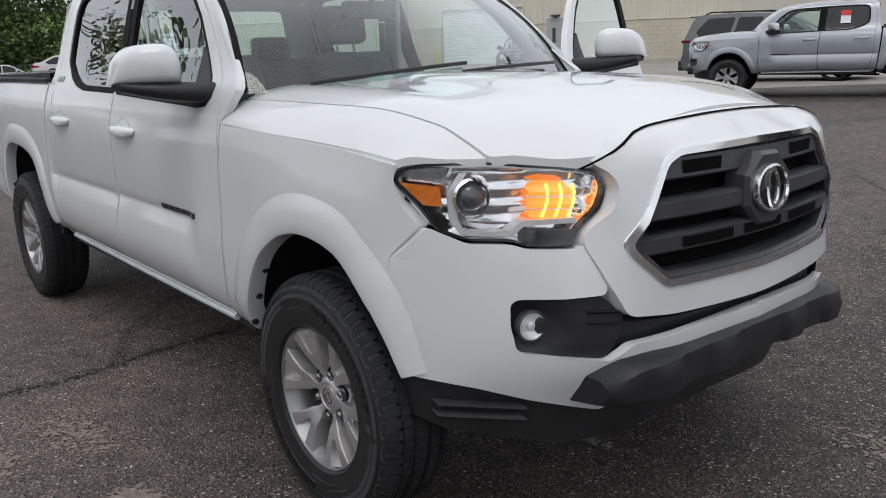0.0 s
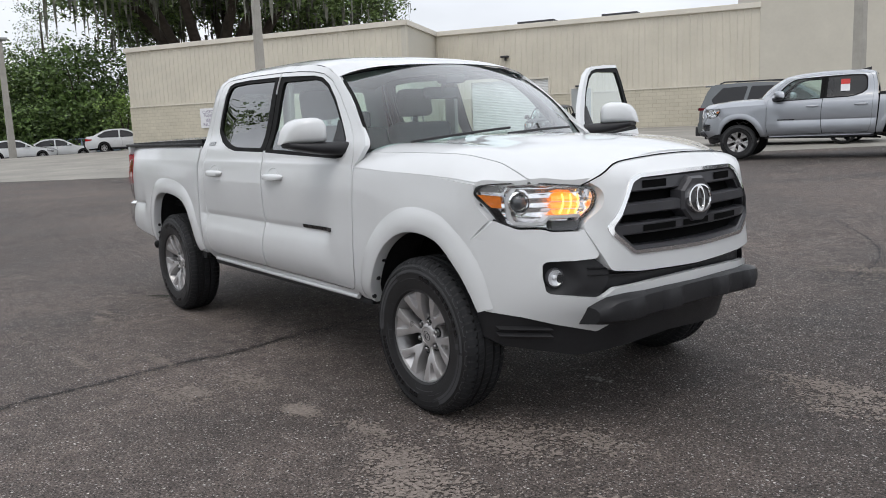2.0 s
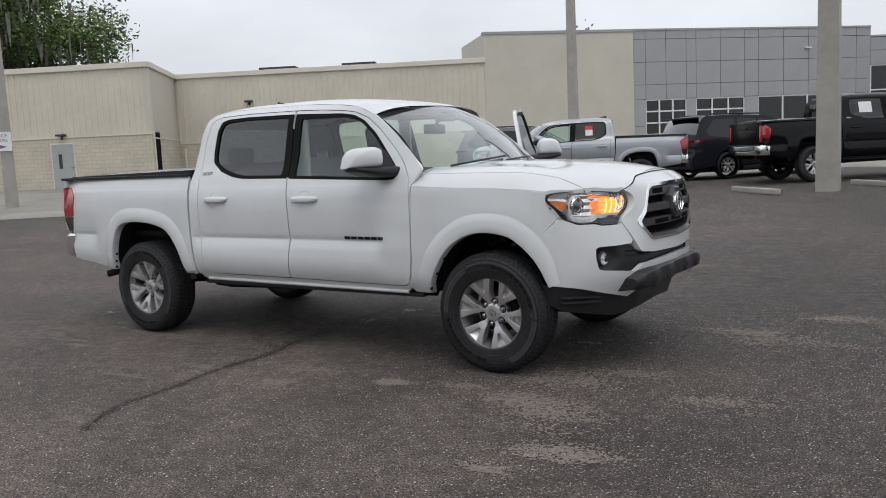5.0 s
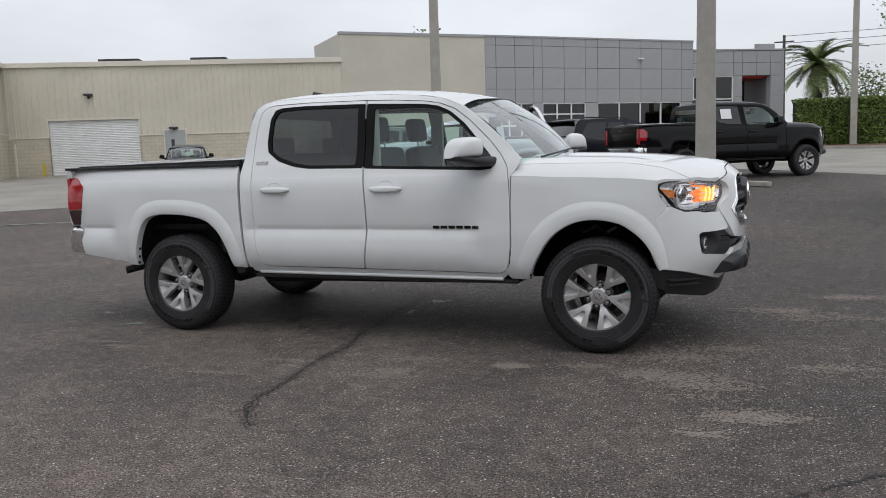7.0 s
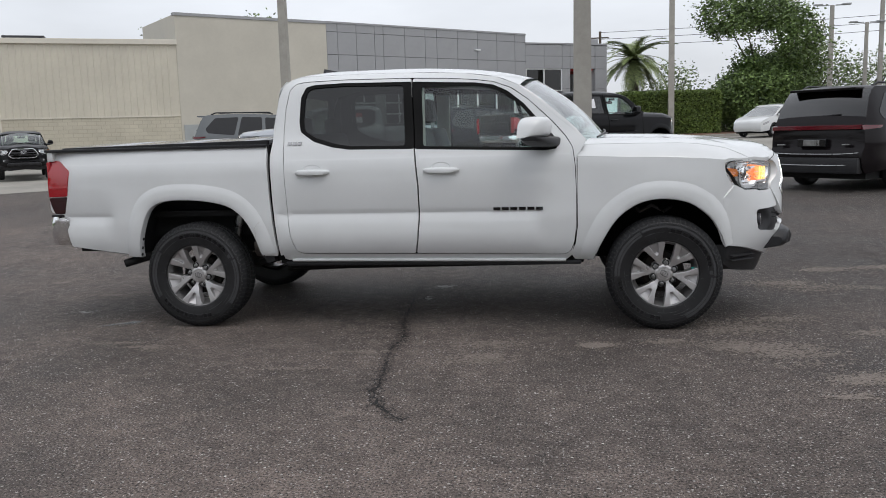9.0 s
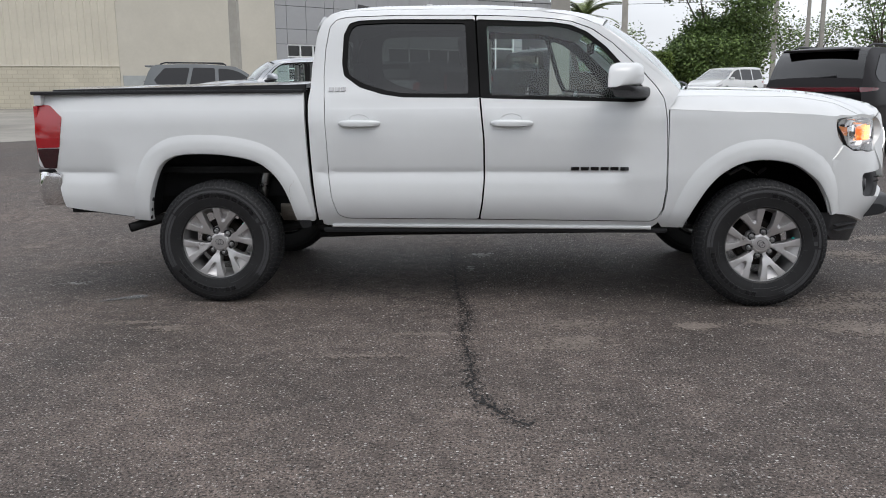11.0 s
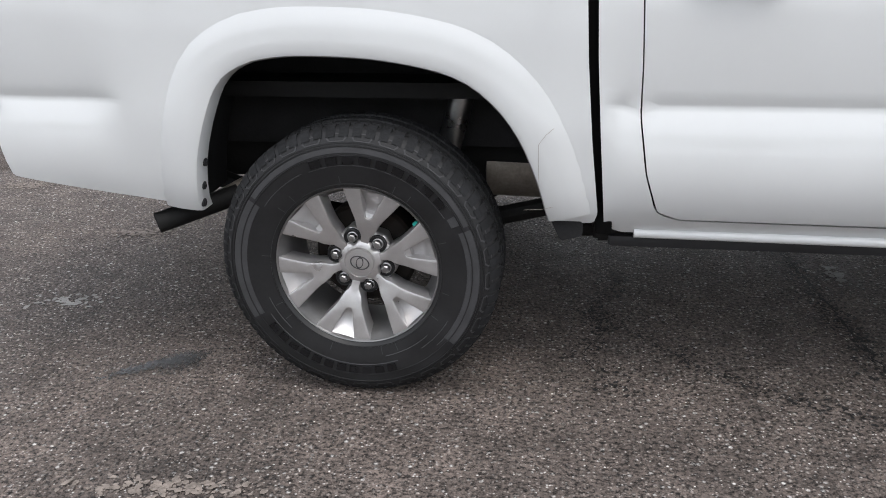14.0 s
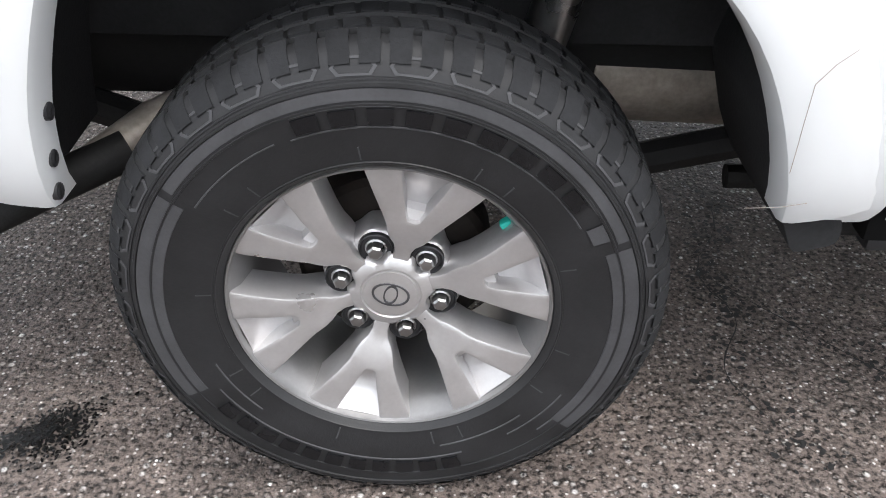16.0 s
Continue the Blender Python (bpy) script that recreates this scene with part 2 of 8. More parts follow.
TYRE_SCUFF = simple("scuffed_tyre_rubber", (0.048, 0.048, 0.051), 0.62, vary=0.2, scale=18, bump=0.1, bscale=260, spec=0.4)
TYRE_LIGHT = simple("greyed_tyre_rubber", (0.018, 0.018, 0.019), 0.55, vary=0.2, scale=18, bump=0.1, bscale=260, spec=0.3)
TREAD = simple("tread_rubber", (0.021, 0.0215, 0.023), 0.8, vary=0.3, scale=14, bump=0.25, bscale=160, spec=0.18)
PIPE = simple("exhaust_steel", (0.34, 0.30, 0.26), 0.5, 0.35, vary=0.4, scale=11, bump=0.2, bscale=80)
RUST = simple("rusty_iron", (0.022, 0.016, 0.013), 0.8, 0.2, vary=0.45, scale=22, bump=0.3, bscale=90)
SEATM = simple("grey_seat_fabric", (0.085, 0.090, 0.095), 0.9, vary=0.2, scale=9, bump=0.2, bscale=400)
DASHM = simple("dashboard_plastic", (0.065, 0.067, 0.070), 0.6, vary=0.15, scale=8, bump=0.1, bscale=300)
HEADLINER = simple("headliner", (0.42, 0.41, 0.38), 0.9, vary=0.06, scale=8)
TAN = simple("cardboard", (0.42, 0.28, 0.15), 0.8, vary=0.12, scale=9)
REDL = simple("red_lens", (0.36, 0.006, 0.012), 0.10, vary=0.08, scale=7, coat=1.0)
REDDARK = simple("dark_red_lens", (0.030, 0.003, 0.005), 0.10, vary=0.1, scale=7, coat=1.0)
CLEARL = simple("clear_lens_back", (0.55, 0.55, 0.56), 0.15, 0.6, vary=0.1, scale=25)
AMBER = simple("amber_reflector", (0.80, 0.20, 0.01), 0.18, vary=0.2, scale=60, bump=0.25, bscale=220, coat=1.0)
GLOW = emit("lit_turn_signal", (1.0, 0.22, 0.02), 0.9, (0.9, 0.45, 0.10))
GLOW_HOT = emit("lit_turn_signal_filament", (1.0, 0.50, 0.08), 3.0, (0.9, 0.5, 0.1))
REFLECTOR = simple("lamp_reflector", (0.86, 0.86, 0.88), 0.13, 1.0, vary=0.10, scale=30, bump=0.06, bscale=60)
LIGHTGUIDE = simple("pale_lamp_moulding", (0.80, 0.80, 0.82), 0.20, 0.35, vary=0.08, scale=30)
LENS = glass("lamp_lens", (0.96, 0.97, 0.97))
GLASS = glass("clear_window_glass", (0.80, 0.93, 0.90))
GLASS_W = glass("windscreen_glass", (0.76, 0.93, 0.90), 1.0, 2.4)
GLASS_T = glass("tinted_window_glass", (0.085, 0.090, 0.085))
GLASS_R = glass("rear_screen_glass", (0.05, 0.052, 0.055), 1.0, 2.2)
MAROONL = simple("maroon_lens", (0.11, 0.004, 0.012), 0.10, vary=0.1, scale=7, coat=1.0)
GLASS_B = glass("building_window_glass", (0.10, 0.11, 0.12))
TEAL = simple("teal_tape", (0.02, 0.48, 0.40), 0.4, vary=0.08, scale=30)
ASPHALT = asphalt_mat()
TAR = simple("tar_in_crack", (0.012, 0.011, 0.011), 0.75, vary=0.4, scale=14, bump=0.5, bscale=90)
WET = simple("wet_oil_on_asphalt", (0.008, 0.008, 0.008), 0.16, vary=0.3, scale=25, bump=0.25, bscale=120)
CONCRETE = simple("concrete", (0.27, 0.255, 0.225), 0.85, vary=0.22, scale=0.5, bump=0.2, bscale=40)
CONCRETE2 = simple("pole_concrete", (0.36, 0.345, 0.31), 0.85, vary=0.12, scale=2.5, bump=0.2, bscale=60)
PAINTW = simple("worn_white_road_paint", (0.30, 0.29, 0.275), 0.8, vary=0.4, scale=9, bump=0.4, bscale=60)
CREAM = panel_mat("cream_metal_siding", (0.60, 0.56, 0.47))
CREAM2 = panel_mat("cream_stucco", (0.53, 0.50, 0.43))
CREAMT = panel_mat("cream_trim", (0.66, 0.62, 0.54))
BLOCK = block_mat()
GREYPANEL = panel_mat("grey_composite_panel", (0.33, 0.335, 0.345))
DARKJOINT = simple("dark_joint_and_room_shade", (0.05, 0.05, 0.055), 0.8, vary=0.1, scale=5)
WHITEMETAL = simple("white_metal", (0.72, 0.73, 0.73), 0.45, vary=0.06, scale=2.5)
DOORGREY = simple("grey_steel_door", (0.36, 0.38, 0.38), 0.5, vary=0.06, scale=3)
SIGNW = simple("white_sign", (0.74, 0.74, 0.76), 0.5, vary=0.04, scale=4)
SIGNTXT = simple("sign_lettering", (0.16, 0.13, 0.22), 0.6, vary=0.08, scale=9)
REDTXT = simple("red_sticker", (0.55, 0.035, 0.03), 0.5, vary=0.1, scale=9)
ROOFM = simple("roofing", (0.30, 0.29, 0.27), 0.9, vary=0.12, scale=1)
STEELPOLE = simple("galvanised_pole", (0.36, 0.37, 0.37), 0.5, 0.4, vary=0.12, scale=3)
WOODPOLE = simple("weathered_wood", (0.10, 0.075, 0.055), 0.9, vary=0.3, scale=4, bump=0.4, bscale=30)
BARK = simple("bark", (0.075, 0.06, 0.048), 0.95, vary=0.35, scale=3, bump=0.7, bscale=22)
MULCH = simple("mulch", (0.14, 0.075, 0.045), 0.95, vary=0.35, scale=5, bump=0.6, bscale=30)
GRASSM = simple("grass_verge", (0.07, 0.09, 0.03), 0.9, vary=0.35, scale=1.5, bump=0.6, bscale=30)
OAKLEAF = leaf_mat("oak_leaves", (0.042, 0.070, 0.020), (0.145, 0.215, 0.058))
OAKLIGHT = leaf_mat("bright_leaves", (0.075, 0.13, 0.025), (0.18, 0.28, 0.06))
WOODLEAF = leaf_mat("dark_wood_leaves", (0.036, 0.064, 0.020), (0.125, 0.200, 0.054))
HEDGELEAF = leaf_mat("hedge_leaves", (0.055, 0.095, 0.02), (0.17, 0.24, 0.055))
HEDGETREE = leaf_mat("fine_bright_leaves", (0.045, 0.08, 0.022), (0.14, 0.21, 0.06))
PALMLEAF = leaf_mat("palm_leaves", (0.09, 0.12, 0.04), (0.20, 0.25, 0.09))
MOSS = simple("hanging_moss", (0.19, 0.19, 0.155), 0.95, vary=0.3, scale=4)


# ---- mesh helpers ----
def part(name, bm, material, parent=None, label="", smooth=None):
    """One bmesh as one object. smooth: the angle in degrees under which edges are shaded round."""
    me = bpy.data.meshes.new(name)
    if smooth:
        bm.normal_update()
        for f in bm.faces:
            f.smooth = True
        lim = radians(smooth)
        for e in bm.edges:
            if len(e.link_faces) == 2:
                e.smooth = e.calc_face_angle(0.0) < lim
    bm.to_mesh(me)
    bm.free()
    for mt in (material if isinstance(material, (list, tuple)) else (material,)):
        me.materials.append(mt)
    ob = new(name, me)
    if parent:
        ob.parent = parent
    if label:
        ob["label"] = label
    return ob


def thing(name, label, category, group="", m=None, kind=""):
    ob = tagged(new(name), label, category, group, kind)
    if m:
        ob.matrix_basis = m
    return ob


def box(bm, x0, x1, y0, y1, z0, z1, bevel=0.0, m=None, seg=2):
    geo = bmesh.ops.create_cube(bm, size=1.0)
    vs = geo["verts"]
    t = Matrix.Translation(((x0 + x1) / 2, (y0 + y1) / 2, (z0 + z1) / 2)) @ Matrix.Diagonal((x1 - x0, y1 - y0, z1 - z0, 1))
    bmesh.ops.transform(bm, matrix=(m @ t) if m else t, verts=vs)
    if bevel:
        es = list({e for v in vs for e in v.link_edges})
        bmesh.ops.bevel(bm, geom=es, offset=bevel, segments=seg, affect="EDGES", profile=0.6)
    return bm


def lathe(bm, prof, seg=48, m=None, closed=False):
    """Turns a profile of (radius, y) about the y axis."""
    rings = []
    for r, y in prof:
        rings.append([bm.verts.new((r * math.cos(2 * math.pi * k / seg), y, r * math.sin(2 * math.pi * k / seg))) for k in range(seg)])
    for a, b in zip(rings, rings[1:]):
        for k in range(seg):
            bm.faces.new((a[k], a[(k + 1) % seg], b[(k + 1) % seg], b[k]))
    if closed:
        bm.faces.new(rings[0][::-1])
        bm.faces.new(rings[-1])
    if m:
        bmesh.ops.transform(bm, matrix=m, verts=[v for r in rings for v in r])
    return bm


def tube(bm, pts, rad, seg=10, cap=True):
    """A round bar along points; rad may be one radius or one for each point."""
    pts = [Vector(p) for p in pts]
    rads = rad if isinstance(rad, (list, tuple)) else [rad] * len(pts)
    rings = []
    for i, p in enumerate(pts):
        d = (pts[min(i + 1, len(pts) - 1)] - pts[max(i - 1, 0)]).normalized()
        a = d.orthogonal().normalized() if i == 0 else (rings_a - d * rings_a.dot(d)).normalized()
        rings_a = a
        b = d.cross(a)
        rings.append([bm.verts.new(p + rads[i] * (a * math.cos(2 * math.pi * k / seg) + b * math.sin(2 * math.pi * k / seg))) for k in range(seg)])
    for a, b in zip(rings, rings[1:]):
        for k in range(seg):
            bm.faces.new((a[k], a[(k + 1) % seg], b[(k + 1) % seg], b[k]))
    if cap:
        bm.faces.new(rings[0][::-1])
        bm.faces.new(rings[-1])
    return bm


def strip(bm, rows, close=False):
    """A skin over rows of points of equal length."""
    vs = [[bm.verts.new(p) for p in r] for r in rows]
    for a, b in zip(vs, vs[1:]):
        for k in range(len(a) - (0 if close else 1)):
            j = (k + 1) % len(a)
            try:
                bm.faces.new((a[k], a[j], b[j], b[k]))
            except ValueError:
                pass
    return vs


def mirror_y(bm):
    for v in bm.verts:
        v.co.y = -v.co.y
    bmesh.ops.reverse_faces(bm, faces=bm.faces[:])
    return bm


def lerp_tab(tab, v):
    if v <= tab[0][0]:
        return tab[0][1]
    for (a, p), (b, q) in zip(tab, tab[1:]):
        if v <= b:
            t = (v - a) / (b - a)
            return p + (q - p) * t
    return tab[-1][1]


def smooth_tab(tab, v):
    """A monotone smooth curve through the table."""
    n = len(tab)
    if v <= tab[0][0]:
        return tab[0][1]
    if v >= tab[-1][0]:
        return tab[-1][1]
    i = max(k for k in range(n - 1) if tab[k][0] <= v)
    def slope(k):
        if k <= 0 or k >= n - 1:
            a, b = (0, 1) if k <= 0 else (n - 2, n - 1)
            return (tab[b][1] - tab[a][1]) / (tab[b][0] - tab[a][0])
        d0 = (tab[k][1] - tab[k - 1][1]) / (tab[k][0] - tab[k - 1][0])
        d1 = (tab[k + 1][1] - tab[k][1]) / (tab[k + 1][0] - tab[k][0])
        return 0.0 if d0 * d1 <= 0 else 2 * d0 * d1 / (d0 + d1)
    h = tab[i + 1][0] - tab[i][0]
    t = (v - tab[i][0]) / h
    return ((2 * t**3 - 3 * t**2 + 1) * tab[i][1] + (t**3 - 2 * t**2 + t) * h * slope(i)
            + (-2 * t**3 + 3 * t**2) * tab[i + 1][1] + (t**3 - t**2) * h * slope(i + 1))


def dense(poly, step, closed=True):
    """The outline with points no further apart than step."""
    out = []
    n = len(poly)
    for i in range(n if closed else n - 1):
        a, b = Vector(poly[i]), Vector(poly[(i + 1) % n])
        k = max(1, math.ceil((b - a).length / step))
        out += [a.lerp(b, j / k) for j in range(k)]
    if not closed:
        out.append(Vector(poly[-1]))
    return out


def rounded(poly, r, seg=4):
    """The closed outline with each corner rounded; r: one radius or one for each corner."""
    out, n = [], len(poly)
    for i in range(n):
        p, a, b = Vector(poly[i]), Vector(poly[i - 1]), Vector(poly[(i + 1) % n])
        rr = r[i] if isinstance(r, (list, tuple)) else r
        da, db = (a - p), (b - p)
        c = min(rr, da.length * 0.45, db.length * 0.45)
        if c < 1e-4:
            out.append(p)
            continue
        s, e = p + da.normalized() * c, p + db.normalized() * c
        for k in range(seg + 1):
            t = k / seg
            out.append((1 - t) ** 2 * s + 2 * t * (1 - t) * p + t * t * e)
    return out


def inside(p, poly):
    hit, n = False, len(poly)
    for i in range(n):
        a, b = poly[i], poly[i - 1]
        if (a[1] > p[1]) != (b[1] > p[1]) and p[0] < (b[0] - a[0]) * (p[1] - a[1]) / (b[1] - a[1]) + a[0]:
            hit = not hit
    return hit


def panel(poly, place, step=0.05, holes=(), inward=None, depth=0.02, grid=True, lines=()):
    """A curved sheet: the outline in two coordinates is filled, laid onto place(u, v), and its rim turned in by depth along inward(u, v)."""
    rims = [dense(poly, step)] + [dense(h, step) for h in holes]
    pts, edges = [], []
    for rim in rims:
        k = len(pts)
        pts += [Vector(p) for p in rim]
        edges += [(k + i, k + (i + 1) % len(rim)) for i in range(len(rim))]
    nrim = len(pts)
    if grid:
        us, vs = [p[0] for p in rims[0]], [p[1] for p in rims[0]]
        u = min(us) + step * 0.5
        levels = []
        v = min(vs) + step * 0.5
        while v < max(vs):
            if not any(abs(v - k) < step * 0.45 for k in lines):
                levels.append(v)
            v += step
        levels += [k for k in lines if min(vs) < k < max(vs)]
        while u < max(us):
            for v in levels:
                q = (u, v)
                if inside(q, rims[0]) and not any(inside(q, h) for h in rims[1:]) and min((Vector(q) - p).length_squared for p in pts[:nrim]) > ((0.4 * step) ** 2 if not lines else (0.12 * step) ** 2):
                    pts.append(Vector(q))
            u += step
    co, ed, fa, *_ = geometry.delaunay_2d_cdt(pts, edges, [], 0, 1e-6)
    bm = bmesh.new()
    vs = [bm.verts.new(place(c[0], c[1])) for c in co]
    for f in fa:
        cx, cy = sum(co[i][0] for i in f) / len(f), sum(co[i][1] for i in f) / len(f)
        if inside((cx, cy), rims[0]) and not any(inside((cx, cy), h) for h in rims[1:]):
            try:
                bm.faces.new([vs[i] for i in f])
            except ValueError:
                pass
    for v in [v for v in bm.verts if not v.link_faces]:
        bm.verts.remove(v)
    if inward:
        uv = {v: c for v, c in zip(vs, co) if v.is_valid}
        rim = [e for e in bm.edges if len(e.link_faces) == 1]
        deep = {}
        for e in rim:
            for v in e.verts:
                if v not in deep:
                    deep[v] = bm.verts.new(v.co + Vector(inward(*uv[v])) * depth)
        for e in rim:
            a, b = e.verts
            bm.faces.new((a, b, deep[b], deep[a]))
        bmesh.ops.recalc_face_normals(bm, faces=bm.faces[:])
    return bm


def text_mesh(body, size, depth, m, spread=1.0):
    """Lettering as a mesh, from the built-in font, flat in its own x and y."""
    cu = bpy.data.curves.new("lettering", "FONT")
    cu.body, cu.size, cu.extrude, cu.align_x, cu.align_y, cu.space_character = body, size, depth, "CENTER", "CENTER", spread
    cu.resolution_u = 3
    ob = bpy.data.objects.new("lettering", cu)
    scene.collection.objects.link(ob)
    me = bpy.data.meshes.new_from_object(ob.evaluated_get(bpy.context.evaluated_depsgraph_get()))
    bpy.data.objects.remove(ob)
    bpy.data.curves.remove(cu)
    me.materials.clear()
    bm = bmesh.new()
    bm.from_mesh(me)
    bpy.data.meshes.remove(me)
    bmesh.ops.transform(bm, matrix=m, verts=bm.verts[:])
    return bm


# ---- ground ----
def gz(x, y):
    """The height of the ground: level round the truck, rising gently towards the buildings and falling away under the woods."""
    return 0.014 * max(0.0, y - 1) + 0.007 * max(0.0, -x - 10) - 0.05 * min(24.0, max(0.0, -x - 47))


def sheet(name, poly, material, step, lift=0.0, depth=0.0, parent=None):
    bm = panel(poly, lambda u, v: (u, v, gz(u, v) + lift), step, inward=(lambda u, v: (0, 0, -1)) if depth else None, depth=depth)
    bmesh.ops.recalc_face_normals(bm, faces=bm.faces[:])
    if sum(f.normal.z for f in bm.faces) < 0:
        bmesh.ops.reverse_faces(bm, faces=bm.faces[:])
    return part(name, bm, material, parent)


bm = bmesh.new()
xs = [-900, -300, -120, -71, -64, -56, -47, -40, -25, -15, -10, -6, -3, 0, 3, 6, 10, 15, 25, 40, 80, 300, 900]
ys = [-900, -300, -100, -50, -25, -12, -6, -3, 0, 1, 3, 6, 10, 15, 22, 30, 45, 70, 120]
strip(bm, [[(x, y, gz(x, y)) for x in xs] for y in ys] + [[(x, 900, gz(x, 120)) for x in xs]])
bmesh.ops.recalc_face_normals(bm, faces=bm.faces[:])
if sum(f.normal.z for f in bm.faces) < 0:
    bmesh.ops.reverse_faces(bm, faces=bm.faces[:])
ground = tagged(part("ground", bm, ASPHALT), "worn dark asphalt car park with pale aggregate and patches", "ground", kind="structure")

apron = tagged(sheet("pavement", [(-44, -14), (-26, -2), (-21, 2.5), (-16.8, 6.3), (-13.8, 8.7), (-4.5, 18), (2.5, 24.3), (4.2, 23.2), (7.5, 18.6), (8.3, 15.8), (13, 9), (40, -6), (62, 30), (40, 60), (6, 57), (-17, 36.5), (-33, 28), (-46, 13.8), (-46, -8)], CONCRETE, 3.0, 0.006),
               "stained pale concrete drive beside the asphalt", "pavement", kind="structure")


# ---- buildings ----
TOP, SEAM = 6.5, 2.61


def wall_run(parent, a, b, z0, z1, material, ribs=0.0, name="wall", thick=0.25, proud=0.0):
    """A wall from a to b, its outer face on the line, with upright ribs in the sheet metal."""
    a, b = Vector(a), Vector(b)
    d = (b - a).normalized()
    nrm = Vector((d.y, -d.x))
    bm = bmesh.new()
    length = (b - a).length
    prof = [(0.0, 0.0)]
    if ribs:
        s = 0.0
        while s + ribs < length:
            prof += [(s + ribs * 0.30, 0.0), (s + ribs * 0.36, 0.035), (s + ribs * 0.50, 0.035), (s + ribs * 0.56, 0.0)]
            s += ribs
    prof.append((length, 0.0))
    face = [a + d * s + nrm * (o + proud) for s, o in prof]
    back = [a - nrm * thick, b - nrm * thick]
    low, high = [bm.verts.new((*p, z0)) for p in face], [bm.verts.new((*p, z1)) for p in face]
    bl, bh = [bm.verts.new((*p, z0)) for p in back], [bm.verts.new((*p, z1)) for p in back]
    for i in range(len(face) - 1):
        bm.faces.new((low[i], low[i + 1], high[i + 1], high[i]))
    bm.faces.new((bl[1], bl[0], bh[0], bh[1]))
    bm.faces.new((low[0], high[0], bh[0], bl[0]))
    bm.faces.new((low[-1], bl[1], bh[1], high[-1]))
    bm.faces.new([*high, bh[1], bh[0]])
    ob = part(name, bm, material, parent)
    return ob


def on_wall(a, b, s, z, out=0.0, along=None):
    """The pose of something on the wall from a to b: s metres along it, its own x along the wall, y into it, z up."""
    a, b = Vector(a), Vector(b)
    d = (b - a).normalized()
    nrm = Vector((d.y, -d.x))
    p = a + d * s + nrm * out
    return Matrix.Translation((p.x, p.y, z)) @ Matrix.Rotation(math.atan2(d.y, d.x), 4, "Z")


def slab(parent, name, m, x0, x1, y0, y1, z0, z1, material, bevel=0.0, label=""):
    bm = bmesh.new()
    box(bm, x0, x1, y0, y1, z0, z1, bevel)
    bmesh.ops.transform(bm, matrix=m, verts=bm.verts[:])
    return part(name, bm, material, parent, label)


A0, A1, B0, B1 = (-46.6, 13.35), (-29.3, 22.25), (-33.6, 27.45), (-17.7, 36.0)
T1, G1, E1 = (-11.2, 42.1), (0.04, 53.3), (5.86, 56.9)

service = thing("service_building", "cream metal-clad workshop with a painted block base", "building")
wall_run(service, A0, A1, 0, SEAM + 0.42, BLOCK, name="block_base", proud=0.05)
wall_run(service, A0, A1, SEAM + 0.42, TOP, CREAM, 0.33, name="metal_wall")
wall_run(service, A1, B0, 0, SEAM + 0.2, BLOCK, name="block_base", proud=0.05)
wall_run(service, A1, B0, SEAM + 0.2, TOP, CREAM2, name="metal_wall")
GAR0, GAR1 = 2.2, 6.9
dB = (Vector(B1) - Vector(B0)).normalized()


def pB(s):
    q = Vector(B0) + dB * s
    return (q.x, q.y)


wall_run(service, B0, pB(GAR0), 0, SEAM, BLOCK, name="block_base", proud=0.05)
wall_run(service, pB(GAR1), B1, 0, SEAM, BLOCK, name="block_base", proud=0.05)
wall_run(service, B0, pB(GAR0), SEAM, TOP, CREAM, 0.33, name="metal_wall")
wall_run(service, pB(GAR1), B1, SEAM, TOP, CREAM, 0.33, name="metal_wall")
wall_run(service, pB(GAR0), pB(GAR1), 3.5, TOP, CREAM, 0.33, name="metal_wall")
for a, b in ((A0, A1), (A1, B0), (B0, B1)):
    ln = (Vector(b) - Vector(a)).length
    slab(service, "roof_trim", on_wall(a, b, 0, TOP), -0.05, ln + 0.05, -0.14, 0.3, -0.17, 0.10, CREAMT, 0.02)
    slab(service, "drip_trim", on_wall(a, b, 0, SEAM + (0.42 if a == A0 else 0.2 if a == A1 else 0)), 0, ln if a != B0 else GAR0, -0.09, 0.02, -0.03, 0.03, CREAMT)
slab(service, "drip_trim", on_wall(B0, B1, 0, SEAM), GAR1, (Vector(B1) - Vector(B0)).length, -0.09, 0.02, -0.03, 0.03, CREAMT)


# ---- the white pickup truck: x ahead from the rear axle, y to its left, z up from the ground ----
SIDE_Z = [(.36, .775), (.44, .812), (.48, .836), (.52, .868), (.56, .890), (.64, .906), (.69, .903), (.726, .8970), (.754, .8895), (.771, .8840), (.786, .8785), (.798, .8740), (.804, .8750), (.818, .8808), (.838, .8830), (.90, .8875), (1.0, .888), (1.1, .879), (1.165, .864), (1.178, .857), (1.2, .851), (1.26, .828), (1.30, .805), (1.65, .692), (1.70, .665), (1.745, .61), (1.78, .52)]
SIDE_SMOOTH = [(.36, .775), (.44, .815), (.48, .842), (.52, .870), (.56, .886), (.66, .897), (.74, .899), (.785, .897), (.83, .894), (.9, .891), (1.0, .886), (1.1, .878), (1.165, .864), (1.178, .858), (1.2, .852), (1.26, .828), (1.30, .805), (1.65, .692), (1.70, .665), (1.745, .61), (1.78, .52)]


def ease(a, b, v):
    t = min(1.0, max(0.0, (v - a) / (b - a)))
    return t * t * (3 - 2 * t)


NOSE_X = [(0, 4.05), (.3, 4.035), (.48, 3.985), (.60, 3.90), (.71, 3.79), (.81, 3.68), (.865, 3.60), (.90, 3.50), (.93, 3.38), (.95, 3.2)]
